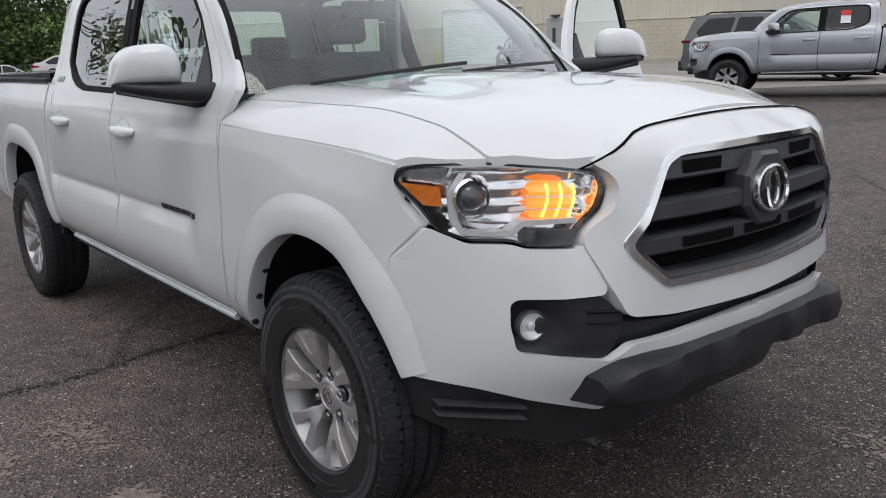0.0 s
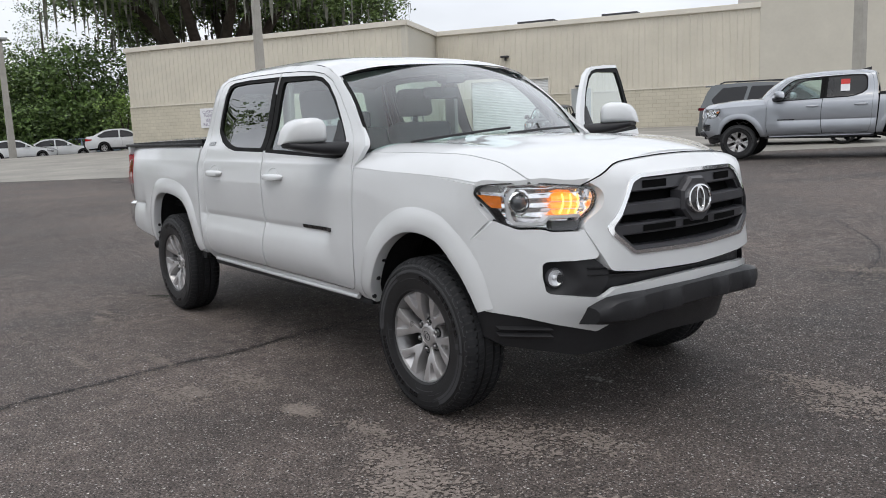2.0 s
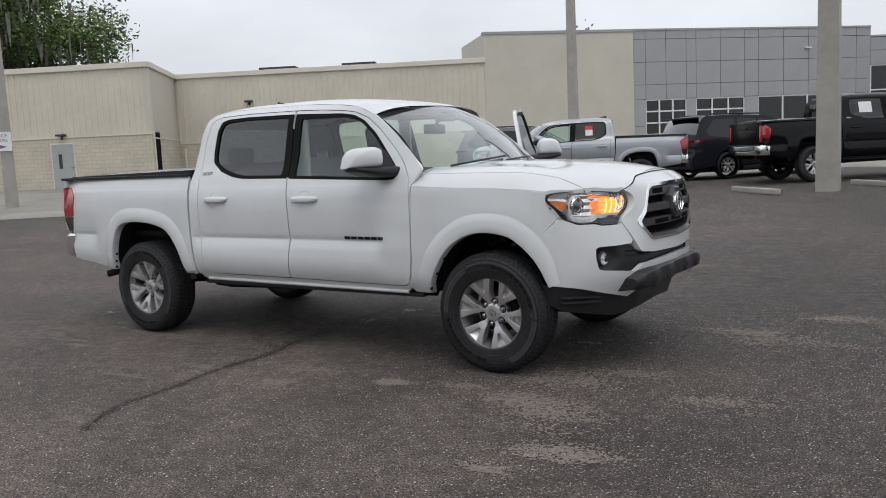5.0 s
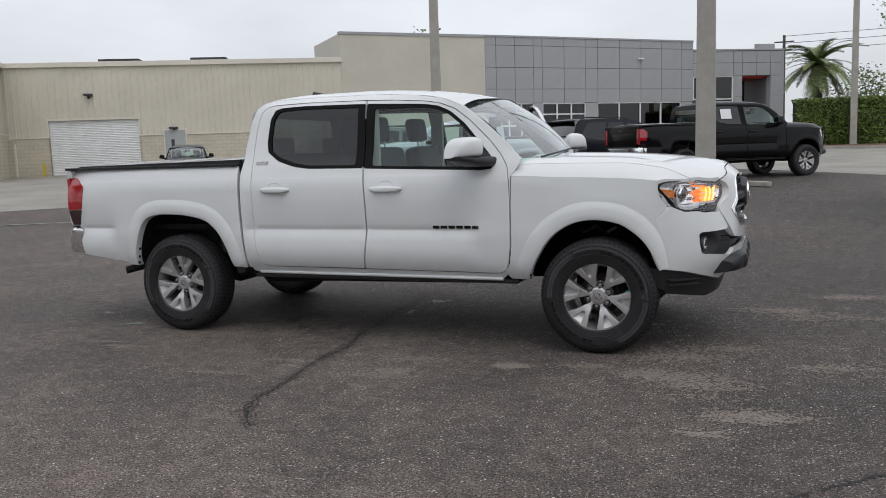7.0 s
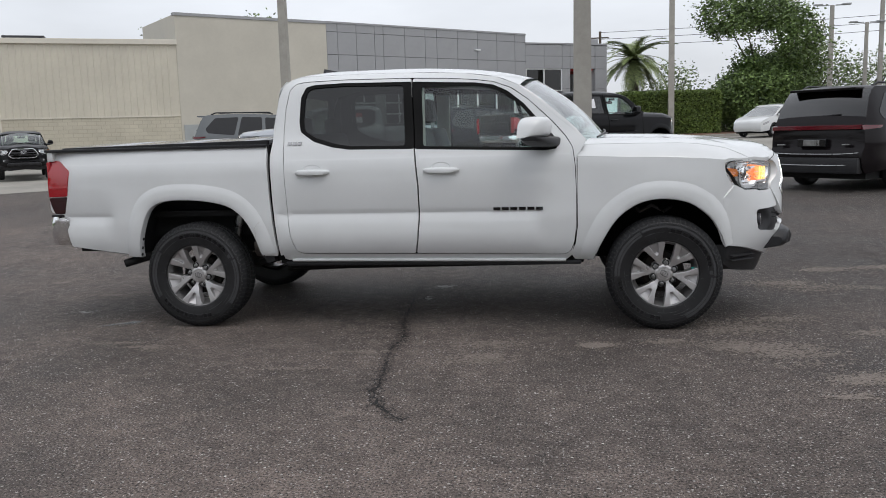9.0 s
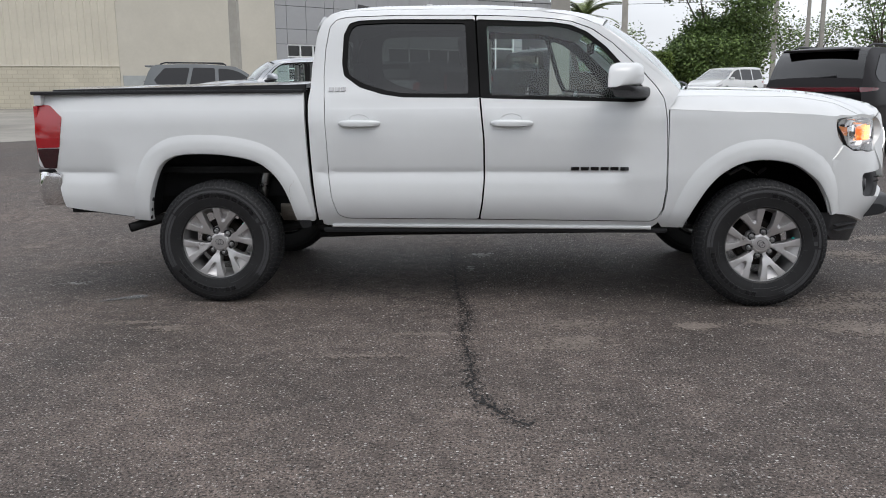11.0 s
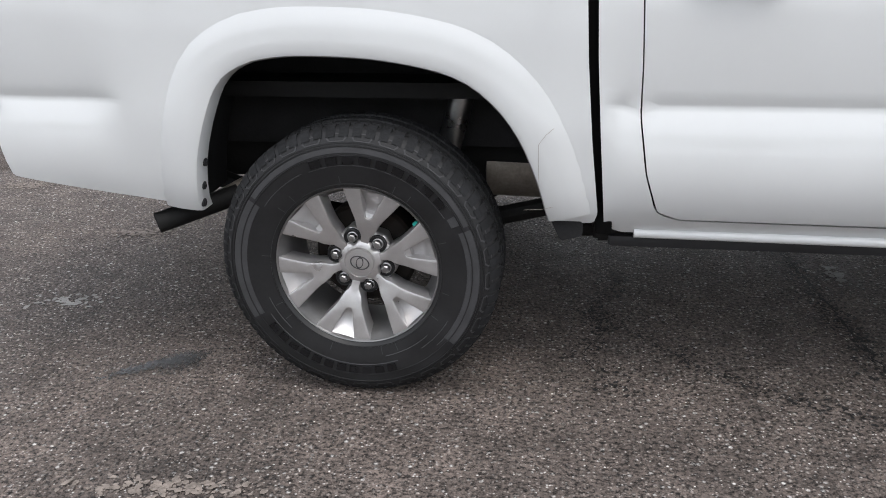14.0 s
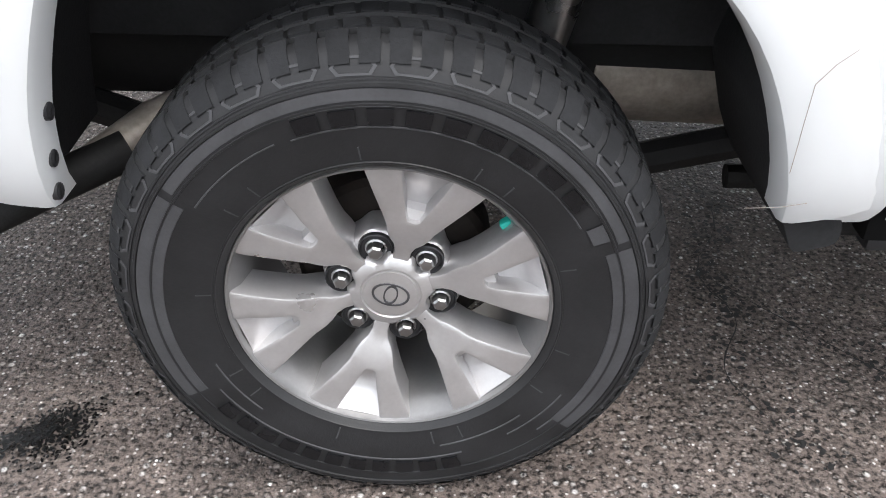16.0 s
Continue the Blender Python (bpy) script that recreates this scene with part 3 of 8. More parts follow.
NOSE_Z = [(.40, -.06), (.50, .0), (.58, .05), (.66, .065), (.76, .055), (.86, .035), (.95, .01), (1.05, 0), (1.15, -.03), (1.3, -.12)]


def nose_x(y, z):
    """How far ahead the skin of the nose lies."""
    a = abs(y)
    return smooth_tab(NOSE_X, a) + smooth_tab(NOSE_Z, z) * (1 if a < .6 else max(0.25, 1 - (a - .6) / .3))


def nose_y(x, z):
    lo, hi = 0.2, 1.0
    for _ in range(22):
        mid = (lo + hi) / 2
        lo, hi = (mid, hi) if nose_x(mid, z) > x else (lo, mid)
    return lo


def side_w(x, z):
    """Half the width of the body: doors with a crease at mid height, sides that taper at the tail and towards the nose."""
    bow = 0.06 * ease(.92, .80, z)
    k = ease(2.56 - bow * 1.6, 2.46 - bow * 1.6, x) * ease(0.60, 0.66, x) + ease(-0.60, -0.66, x)
    w = smooth_tab(SIDE_SMOOTH, z) * (1 - k) + smooth_tab(SIDE_Z, z) * k
    w -= 0.03 * ease(-0.75, -1.12, x) ** 2 + 0.015 * ease(-0.2, -1.1, x)
    w -= 0.012 * ease(2.7, 3.4, x) * ease(0.95, 1.1, z)
    if x > 3.3 and z < 1.3:
        w = min(w, nose_y(x, z))
    return w


def grille_x(y, z):
    """The proud skin round the grille, which runs into the nose at its edges."""
    x = 4.115 - .24 * y * y - .22 * max(0, z - .95) - 1.0 * max(0, z - 1.115)
    k = ease(.43, .56, abs(y))
    return x * (1 - k) + (nose_x(y, z) + .006) * k if k > 0 else x


BAR_Y = [(0, 4.125), (.42, 4.118), (.50, 4.100), (.545, 4.070), (.57, 4.03)]


CREASE = (.726, .741, .754, .771, .786, .798, .804, .818, .838, 1.160, 1.170, 1.180)


def right(u, v, out=0.0):
    return (u, -(side_w(u, v) + out), v)


def into_right(u, v):
    return (0, 1, 0)


HOOD_C = [(2.6, 1.285), (2.8, 1.288), (3.2, 1.280), (3.6, 1.254), (3.9, 1.214), (4.05, 1.176)]
HOOD_E = [(2.6, 1.158), (3.04, 1.138), (3.4, 1.124), (3.62, 1.107), (3.93, 1.096), (4.05, 1.088)]
HOOD_Y = [(2.6, .868), (3.0, .866), (3.4, .858), (3.62, .845), (3.70, .79), (3.80, .70), (3.93, .565), (4.0, .52), (4.1, .48)]


def hood_z(x, y):
    zc, ze, ye = smooth_tab(HOOD_C, x), smooth_tab(HOOD_E, x), smooth_tab(HOOD_Y, x)
    t = min(1.0, abs(y) / ye)
    k = ease(3.35, 3.85, x)
    z = zc - (zc - ze) * ((0.30 + 0.25 * k) * t * t + (0.70 - 0.25 * k) * t ** (10 - 5.5 * k))
    ridge = math.exp(-((abs(y) - 0.66) / 0.05) ** 2) * 0.010 * ease(3.2, 3.6, x)
    dip = -0.012 * ease(0.20, 0.34, abs(y)) * ease(0.62, 0.48, abs(y)) * ease(3.75, 3.3, x)
    return z + ridge + dip


REAR_ARCH = [(-.432, .505), (-.424, .575), (-.402, .686), (-.342, .838), (-.270, .897), (-.187, .919), (-.077, .924), (.094, .914), (.259, .878), (.357, .815), (.425, .73), (.473, .621), (.503, .512)]
FRONT_ARCH = [(2.770, .470), (2.808, .570), (2.881, .698), (2.940, .770), (2.993, .812), (3.060, .850), (3.138, .873), (3.21, .880), (3.281, .876), (3.355, .862), (3.423, .835), (3.529, .752), (3.592, .655), (3.616, .600), (3.634, .550)]


def smooth_line(pts, step):
    """A round curve through the points."""
    pts = [Vector(p) for p in pts]
    out = []
    for i in range(len(pts) - 1):
        p0, p1, p2, p3 = pts[max(i - 1, 0)], pts[i], pts[i + 1], pts[min(i + 2, len(pts) - 1)]
        k = max(2, round((p2 - p1).length / step))
        for j in range(k):
            t = j / k
            out.append(0.5 * (2 * p1 + (p2 - p0) * t + (2 * p0 - 5 * p1 + 4 * p2 - p3) * t * t + (3 * p1 - p0 - 3 * p2 + p3) * t ** 3))
    out.append(pts[-1])
    return out


REAR_LIP, FRONT_LIP = smooth_line(REAR_ARCH, 0.035), smooth_line(FRONT_ARCH, 0.035)


def flare(lip, width, proud, end_width):
    """The moulded wheel-arch lip: a rolled inner edge, a flat band that follows the body, and a crisp outer step."""
    rows = []
    n = len(lip)
    for i, p in enumerate(lip):
        d = (lip[min(i + 1, n - 1)] - lip[max(i - 1, 0)]).normalized()
        o = Vector((-d.y, d.x))
        s = i / (n - 1)
        wd = width + (end_width - width) * ease(.72, 1.0, s) - .018 * ease(.22, 0.0, s)
        row = []
        for off, rise in ((-.016, -.060), (-.016, -.012), (-.012, -.002), (-.002, .002), (.25 * wd, .0015), (.50 * wd, .0), (.70 * wd, -.0035), (.86 * wd, -.0085), (wd, -.0125)):
            q = p + o * off
            row.append((q.x, -(side_w(q.x, max(q.y, .47)) + proud + rise), q.y))
        rows.append(row)
    bm = bmesh.new()
    vs = strip(bm, rows)
    for end in (vs[0], vs[-1]):
        tuck = [bm.verts.new(v.co + Vector((0, .045, 0))) for v in end]
        for k in range(len(end) - 1):
            bm.faces.new((end[k], end[k + 1], tuck[k + 1], tuck[k]))
    bmesh.ops.recalc_face_normals(bm, faces=bm.faces[:])
    return bm


def both(name, build, material, parent, label="", smooth=40):
    """A part of the truck's right side and its mirror image on the left."""
    a = part(name, build(), material, parent, label, smooth)
    b = part(name, mirror_y(build()), material, parent, label, smooth)
    return a, b


DOOR_R = [(.693, .90), (.676, 1.237), (.668, 1.356), (.674, 1.514), (.697, 1.650), (.735, 1.690), (.80, 1.703), (1.107, 1.710), (1.556, 1.704), (1.586, 1.236), (1.611, .987), (1.614, .755), (1.602, .62), (1.584, .520), (.80, .524), (.748, .545), (.716, .643), (.697, .77)]
DOOR_F = [(1.566, 1.703), (1.80, 1.694), (2.0, 1.678), (2.12, 1.660), (2.24, 1.615), (2.36, 1.530), (2.514, 1.384), (2.60, 1.285), (2.645, 1.213), (2.660, 1.10), (2.667, .933), (2.667, .708), (2.654, .59), (2.63, .530), (2.59, .508), (1.594, .519), (1.612, .62), (1.624, .755), (1.621, .987), (1.596, 1.236)]
WIN_R = [(.815, 1.365), (.800, 1.43), (.806, 1.59), (.828, 1.645), (.87, 1.662), (1.071, 1.669), (1.50, 1.660), (1.524, 1.250), (1.139, 1.256), (1.03, 1.275), (.90, 1.315)]
WIN_F = [(1.648, 1.243), (1.626, 1.645), (2.006, 1.638), (2.10, 1.622), (2.19, 1.585), (2.301, 1.500), (2.418, 1.372), (2.50, 1.275), (2.515, 1.235), (2.47, 1.215)]
BAND = [(.785, 1.36), (.772, 1.43), (.778, 1.60), (.81, 1.668), (.87, 1.684), (1.071, 1.690), (1.557, 1.682), (1.588, 1.226), (1.139, 1.232), (1.02, 1.250), (.88, 1.292)]
BAND_F = [(1.596, 1.224), (1.567, 1.682), (2.006, 1.660), (2.12, 1.642), (2.215, 1.600), (2.325, 1.512), (2.445, 1.378), (2.55, 1.262), (2.545, 1.205), (2.47, 1.195)]


def pickup(name, label, body, lit, door_angle, m):
    t = thing(name, label, "pickup truck", m=m)
    # bed sides
    bed = [(-1.085, 1.27), (-1.06, 1.275), (.532, 1.285), (.549, 1.27), (.570, .90), (.586, .72), (.608, .535), (.60, .505), (.515, .498)] + [tuple(p) for p in reversed(REAR_LIP)] + [(-.49, .525), (-.94, .588), (-.958, .66), (-.985, .78), (-1.005, .818), (-1.10, .83), (-1.11, .86)]
    both("bed_side", lambda: panel(rounded(bed, 0.006, 1), right, 0.05, inward=into_right, depth=0.035, lines=CREASE), body, t)
    both("rear_arch_flare", lambda: flare(REAR_LIP, 0.105, 0.011, 0.095), body, t)
    both("front_arch_flare", lambda: flare(FRONT_LIP, 0.105, 0.012, 0.045), body, t)
    # fenders
    fen = [(2.678, 1.148), (2.676, .93), (2.678, .70), (2.664, .585), (2.635, .505), (2.66, .468), (2.765, .464)] + [tuple(p) for p in FRONT_LIP if p.x < 3.595] + [(3.598, .662), (3.598, .865), (3.665, .945), (3.625, 1.0), (3.61, 1.055), (3.612, 1.099), (3.40, 1.119), (3.04, 1.137)]
    both("front_fender", lambda: panel(rounded(fen, 0.004, 1), right, 0.045, inward=into_right, depth=0.03), body, t)
    # cab side: rocker, pillars and the roof rail round both doors
    cab = [(.590, 1.30), (.592, 1.40), (.618, 1.596), (.650, 1.685), (.70, 1.728), (.80, 1.745), (1.10, 1.752), (1.55, 1.748), (1.922, 1.728), (2.14, 1.695), (2.28, 1.640), (2.40, 1.545), (2.56, 1.405), (2.70, 1.295), (2.738, 1.262), (2.70, 1.19), (2.672, 1.155), (2.672, .70), (2.64, .50), (2.60, .464), (.66, .474), (.625, .50), (.606, .72), (.592, .90), (.578, 1.20)]
    hole = rounded([(.69, .90), (.672, 1.237), (.664, 1.356), (.670, 1.514), (.693, 1.654), (.735, 1.695), (.80, 1.708), (1.107, 1.715), (1.556, 1.709), (1.80, 1.699), (2.0, 1.683), (2.125, 1.664), (2.245, 1.619), (2.363, 1.534), (2.518, 1.388), (2.604, 1.289), (2.649, 1.216), (2.665, 1.10), (2.671, .933), (2.671, .708), (2.658, .588), (2.633, .526), (2.59, .503), (1.59, .514), (.80, .519), (.745, .54), (.712, .643), (.693, .77)], 0.02, 2)
    both("cab_side", lambda: panel(rounded(cab, 0.01, 1), right, 0.05, holes=[hole], inward=into_right, depth=0.03, lines=CREASE), body, t)
    both("rocker_trim", lambda: box(bmesh.new(), .64, 2.70, -.818, -.76, .428, .458, 0.010), PLASTIC, t)
    both("rocker_lip", lambda: tube(bmesh.new(), [(.70, -.834, .474), (1.4, -.836, .471), (2.0, -.836, .468), (2.60, -.834, .464)], .013, 10), body, t, "", 60)
    # dark back of the shut lines
    both("door_jamb", lambda: panel(rounded([(.60, 1.30), (.62, 1.55), (.70, 1.70), (1.55, 1.72), (2.0, 1.69), (2.26, 1.62), (2.68, 1.25), (2.74, 1.12), (2.72, .50), (.66, .48), (.62, .52)], 0.02, 2), lambda u, v: right(u, v, -0.028), 0.09,
         holes=[rounded(WIN_R, .02, 2), rounded(WIN_F, .02, 2)]), GAP, t)
    # doors
    def door(poly, win, band, pane, handle_x, tag, right_side, tinted):
        hinge = Vector((2.64, -.84, 0)) if tag == "front_door" else None
        fix = (lambda b: b) if right_side else mirror_y
        d = new(tag)
        d.parent = t
        part("skin", fix(panel(rounded(poly, 0.012, 2), right, 0.045, holes=[rounded(band, 0.012, 2)], inward=into_right, depth=0.03, lines=CREASE)), body, d, smooth=40)
        part("window_surround", fix(panel(rounded(band, 0.012, 2), lambda u, v: right(u, v, -0.006), 0.05, holes=[rounded(win, 0.02, 3)], inward=into_right, depth=0.02)), SEAL, d, "satin black window surround", smooth=40)
        pn = part("window", fix(panel(rounded(win, 0.02, 3), lambda u, v: right(u, v, -0.016), 0.12)), pane, d, "dark tinted window glass" if tinted else "clear window glass", smooth=60)
        part("inner_panel", fix(panel(rounded([(max(a, min(p[0] for p in poly) + .03), b) for a, b in [(p[0], min(p[1], 1.20)) for p in poly]], 0.01, 1), lambda u, v: right(u, v, -0.075), 0.15)), DASHM, d, "dark grey door card")
        def grip():
            b = bmesh.new()
            rows = []
            for i in range(13):
                s = i / 12
                xx = handle_x + 0.245 * s
                zz = 1.084 - 0.004 * (xx - 1)
                k = math.sin(math.pi * s) ** 0.35
                hgt = 0.008 + 0.0125 * k
                out = 0.006 + 0.036 * k
                w = side_w(xx, zz)
                rows.append([(xx, -(w - .004), zz + hgt), (xx, -(w + out * .75), zz + hgt), (xx, -(w + out), zz + hgt * .3), (xx, -(w + out * .9), zz - hgt * .8), (xx, -(w + out * .45), zz - hgt), (xx, -(w - .004), zz - hgt)])
            strip(b, rows, close=True)
            bmesh.ops.recalc_face_normals(b, faces=b.faces[:])
            return b
        def cup():
            b = bmesh.new()
            rows = []
            for r, dep in ((0.062, 0.0012), (0.052, -0.006), (0.035, -0.016), (0.0, -0.02)):
                rows.append([(handle_x + .12 + r * 1.05 * math.cos(a * math.pi / 10), -(side_w(handle_x + .12, 1.1 + r * .6 * math.sin(a * math.pi / 10)) + dep + 0.002), 1.098 + r * .62 * math.sin(a * math.pi / 10)) for a in range(20)])
            strip(b, rows, close=True)
            bmesh.ops.recalc_face_normals(b, faces=b.faces[:])
            return b
        def safe(f):
            b = f()
            b.verts.ensure_lookup_table()
            return fix(b)
        part("handle_cup", safe(cup), body, d, smooth=60)
        part("handle", safe(grip), body, d, "body-coloured pull handle", smooth=60)
        return d
    rd = door(DOOR_R, WIN_R, BAND, GLASS_T, .762, "rear_door", True, True)
    fd = door(DOOR_F, WIN_F, BAND_F, GLASS, 1.654, "front_door", True, False)
    rdl = door(DOOR_R, WIN_R, BAND, GLASS if lit else GLASS_T, .762, "rear_door", False, not lit)
    fdl = door(DOOR_F, WIN_F, BAND_F, GLASS, 1.654, "front_door", False, False)
    if door_angle:
        fdl.matrix_basis = Matrix.Translation((2.66, .86, .025)) @ Matrix.Rotation(radians(-door_angle), 4, "Z") @ Matrix.Translation((-2.66, -.86, 0))
        fdl["label"] = "driver's door standing wide open"
    # hood, and the tops of the fenders beside it
    lamp_edge = [(3.615, .846), (3.655, .815), (3.72, .765), (3.785, .706)]
    seam = [(3.785, .700), (3.6, .715), (3.2, .745), (2.80, .765), (2.690, .77)]
    hood = [(2.70, 0), (2.69, .40), (2.685, .70)] + seam[::-1] + [(3.80, .690), (3.915, .565), (3.985, .49), (4.0, .455), (3.985, .36), (3.972, .16), (3.968, 0)]
    hood_all = hood + [(x, -y) for x, y in reversed(hood[1:-1])]
    part("hood", panel(rounded(hood_all, 0.006, 1), lambda u, v: (u, v, hood_z(u, v)), 0.05, inward=lambda u, v: (0, 0, -1), depth=0.025), body, t, smooth=35)
    top = [(2.684, -.776), (2.676, -.867), (3.0, -.866), (3.4, -.8575)] + [(x, -y) for x, y in lamp_edge] + [(x, -y - .006) for x, y in seam[:-1]]
    both("fender_top", lambda: panel(rounded(top, 0.003, 1), lambda u, v: (u, v, hood_z(u, v)), 0.04, inward=lambda u, v: (0, 0, -1), depth=0.02), body, t, "", 35)
    # roof
    roof_rows = []
    for i in range(33):
        x = .628 + (2.30 - .628) * i / 32
        edge_z = smooth_tab([(.628, 1.628), (.65, 1.684), (.72, 1.728), (.80, 1.745), (1.10, 1.752), (1.55, 1.748), (1.922, 1.728), (2.14, 1.695), (2.30, 1.632)], x)
        ctr_z = smooth_tab([(.628, 1.722), (.65, 1.745), (.75, 1.775), (1.0, 1.80), (1.45, 1.802), (1.9, 1.778), (2.15, 1.742), (2.30, 1.700)], x)
        ye = side_w(x, edge_z) + .001
        row = []
        for j in range(25):
            v = -1 + 2 * j / 24
            a = abs(v)
            z = ctr_z - (ctr_z - edge_z) * (0.35 * a ** 2 + 0.65 * a ** 6)
            xx = x + (0.10 * (1 - v * v) if i == 32 else 0.10 * (1 - v * v) * (i / 32) ** 4)
            row.append((xx, v * ye, z))
        roof_rows.append(row)
    bm = bmesh.new()
    strip(bm, roof_rows)
    bmesh.ops.recalc_face_normals(bm, faces=bm.faces[:])
    part("roof", bm, body, t, smooth=50)
    # windscreen
    rows = []
    for i in range(9):
        s = i / 8
        row = []
        for j in range(21):
            v = -1 + 2 * j / 20
            top = Vector((2.262 + 0.133 * (1 - v * v), v * .668, 1.636 + 0.064 * (1 - v * v)))
            low = Vector((2.70 + 0.22 * (1 - v * v), v * .785, 1.243 + 0.009 * (1 - v * v)))
            p = top.lerp(low, s) + Vector((0.03, 0, 0.03)) * math.sin(math.pi * s)
            row.append(p)
        rows.append(row)
    bm = bmesh.new()
    strip(bm, rows)
    part("windscreen", bm, GLASS_W, t, "green-tinted windscreen glass", smooth=60)
    bm = bmesh.new()
    rim = [rows[0][j] for j in range(21)]
    tube(bm, [p + Vector((-.004, 0, .0)) for p in rim], 0.003, 6)
    part("windscreen_seal", bm, SEAL, t)
    for k in (0, 20):
        bm = bmesh.new()
        sgn = -1 if k == 0 else 1
        strip(bm, [[r[k] + Vector((.002, sgn * .010, .004)), r[k] + Vector((.005, -sgn * .014, .006))] for r in rows])
        part("windscreen_seal", bm, SEAL, t)
        rim = [(2.285, 1.637), (2.34, 1.596), (2.40, 1.545), (2.48, 1.475), (2.56, 1.405), (2.63, 1.350), (2.70, 1.295), (2.722, 1.276), (2.738, 1.258)]
        skin = []
        for (x, z), r in zip(rim, rows):
            out = Vector((x, sgn * (side_w(x, z) + .001), z))
            inn = r[k] + Vector((.0, sgn * .008, .006))
            skin.append([out + Vector((0, 0, -.012)), out, out.lerp(inn, .5) + Vector((.010, 0, .008)), inn, inn + Vector((-.02, 0, -.02))])
        bm = bmesh.new()
        strip(bm, skin)
        bmesh.ops.recalc_face_normals(bm, faces=bm.faces[:])
        part("a_pillar", bm, body, t, smooth=50)
    # cab back
    bm = panel(rounded([(-.80, 1.20), (-.80, 1.30), (-.70, 1.66), (-.58, 1.72), (.58, 1.72), (.70, 1.66), (.80, 1.30), (.80, 1.20)], .03, 2), lambda u, v: (.60 + .10 * max(0, v - 1.3) * max(0, v - 1.3) * 2, u, v), 0.12, holes=[rounded([(-.58, 1.34), (-.52, 1.62), (.52, 1.62), (.58, 1.34)], .03, 3)])
    part("cab_back", bm, body, t, smooth=60)
    bm = panel(rounded([(-.58, 1.34), (-.52, 1.62), (.52, 1.62), (.58, 1.34)], .03, 3), lambda u, v: (.612, u, v), 0.2)
    part("rear_window", bm, GLASS, t)
    bm = bmesh.new()
    box(bm, .60, .66, -.80, .80, .55, 1.25)
    part("cab_bulkhead", bm, DASHM, t)
    front_end(t, body, lit)
    tail_end(t, body, fdl)
    underside(t)
    cabin(t, body)
    return t


# ---- the truck's front ----
def nose(u, v, out=0.0):
    return (nose_x(u, v) + out, u, v)


def back(u, v):
    return (-1, 0, 0)


def mirrored(half):
    """A closed outline from its right half, given from the top middle to the bottom middle with y as positive numbers."""
    return [(-y, z) for y, z in half] + [(y, z) for y, z in reversed(half) if y > 1e-6]


LAMP = [(-.858, 1.058), (-.845, 1.087), (-.817, 1.098), (-.705, 1.101), (-.558, 1.083), (-.502, 1.066), (-.493, 1.034), (-.508, .985), (-.553, .938), (-.573, .899), (-.652, .898), (-.675, .909), (-.745, .909), (-.79, .935), (-.82, .998)]
OPENING = mirrored([(0, 1.122), (.32, 1.117), (.372, 1.096), (.500, .900), (.476, .860), (.387, .784), (0, .775)])
SURROUND = mirrored([(0, 1.190), (.16, 1.187), (.37, 1.172), (.465, 1.140), (.535, 1.096), (.502, 1.072), (.490, 1.035), (.503, .983), (.548, .933), (.558, .90), (.524, .80), (.492, .725), (.36, .710), (0, .700)])


def inset(poly, d):
    """The outline moved in by d."""
    n, out = len(poly), []
    pts = [Vector(p) for p in poly]
    area = sum(pts[i - 1].x * pts[i].y - pts[i].x * pts[i - 1].y for i in range(n))
    for i in range(n):
        a, p, b = pts[i - 1], pts[i], pts[(i + 1) % n]
        e0, e1 = (p - a).normalized(), (b - p).normalized()
        n0, n1 = Vector((-e0.y, e0.x)), Vector((-e1.y, e1.x))
        k = (n0 + n1)
        k = k / max(0.35, k.length_squared / 2)
        out.append(p + k * (d if area > 0 else -d))
    return [tuple(p) for p in out]


def gframe(u, v, out=0.0):
    return (grille_x(u, min(v, 1.11)) + out, u, v)


def slotted_bar(parent, z0, z1, slots, out, half=0.47):
    """A cross bar of the grille, bowed like the nose; flat black strips paint in shaded slots."""
    def reach(z):
        if z > .897:
            return .500 - (z - .900) / (1.096 - .900) * (.500 - .372) - .02
        return .387 + (z - .784) / (.897 - .784) * (.497 - .387) - .02
    bm = bmesh.new()
    rows = []
    n = 29
    for i in range(n):
        s = -1 + 2 * i / (n - 1)
        row = []
        for z, o in ((z0, -.05), (z0, -.008), (z0 + .006, 0), (z1 - .006, .004), (z1, -.008), (z1, -.05)):
            y = s * min(half, reach(z))
            row.append((grille_x(y, .95) + out + o - .2 * max(0, z - .97), y, z))
        rows.append(row)
    strip(bm, rows)
    bmesh.ops.recalc_face_normals(bm, faces=bm.faces[:])
    part("grille_bar", bm, TRIM, parent, smooth=35)
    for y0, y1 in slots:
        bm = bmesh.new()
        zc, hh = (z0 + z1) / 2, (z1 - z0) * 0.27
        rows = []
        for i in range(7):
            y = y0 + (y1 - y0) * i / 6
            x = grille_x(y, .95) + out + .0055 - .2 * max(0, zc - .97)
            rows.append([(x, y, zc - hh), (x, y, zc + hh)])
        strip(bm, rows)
        part("slot_shade_strip", bm, GAP, parent)


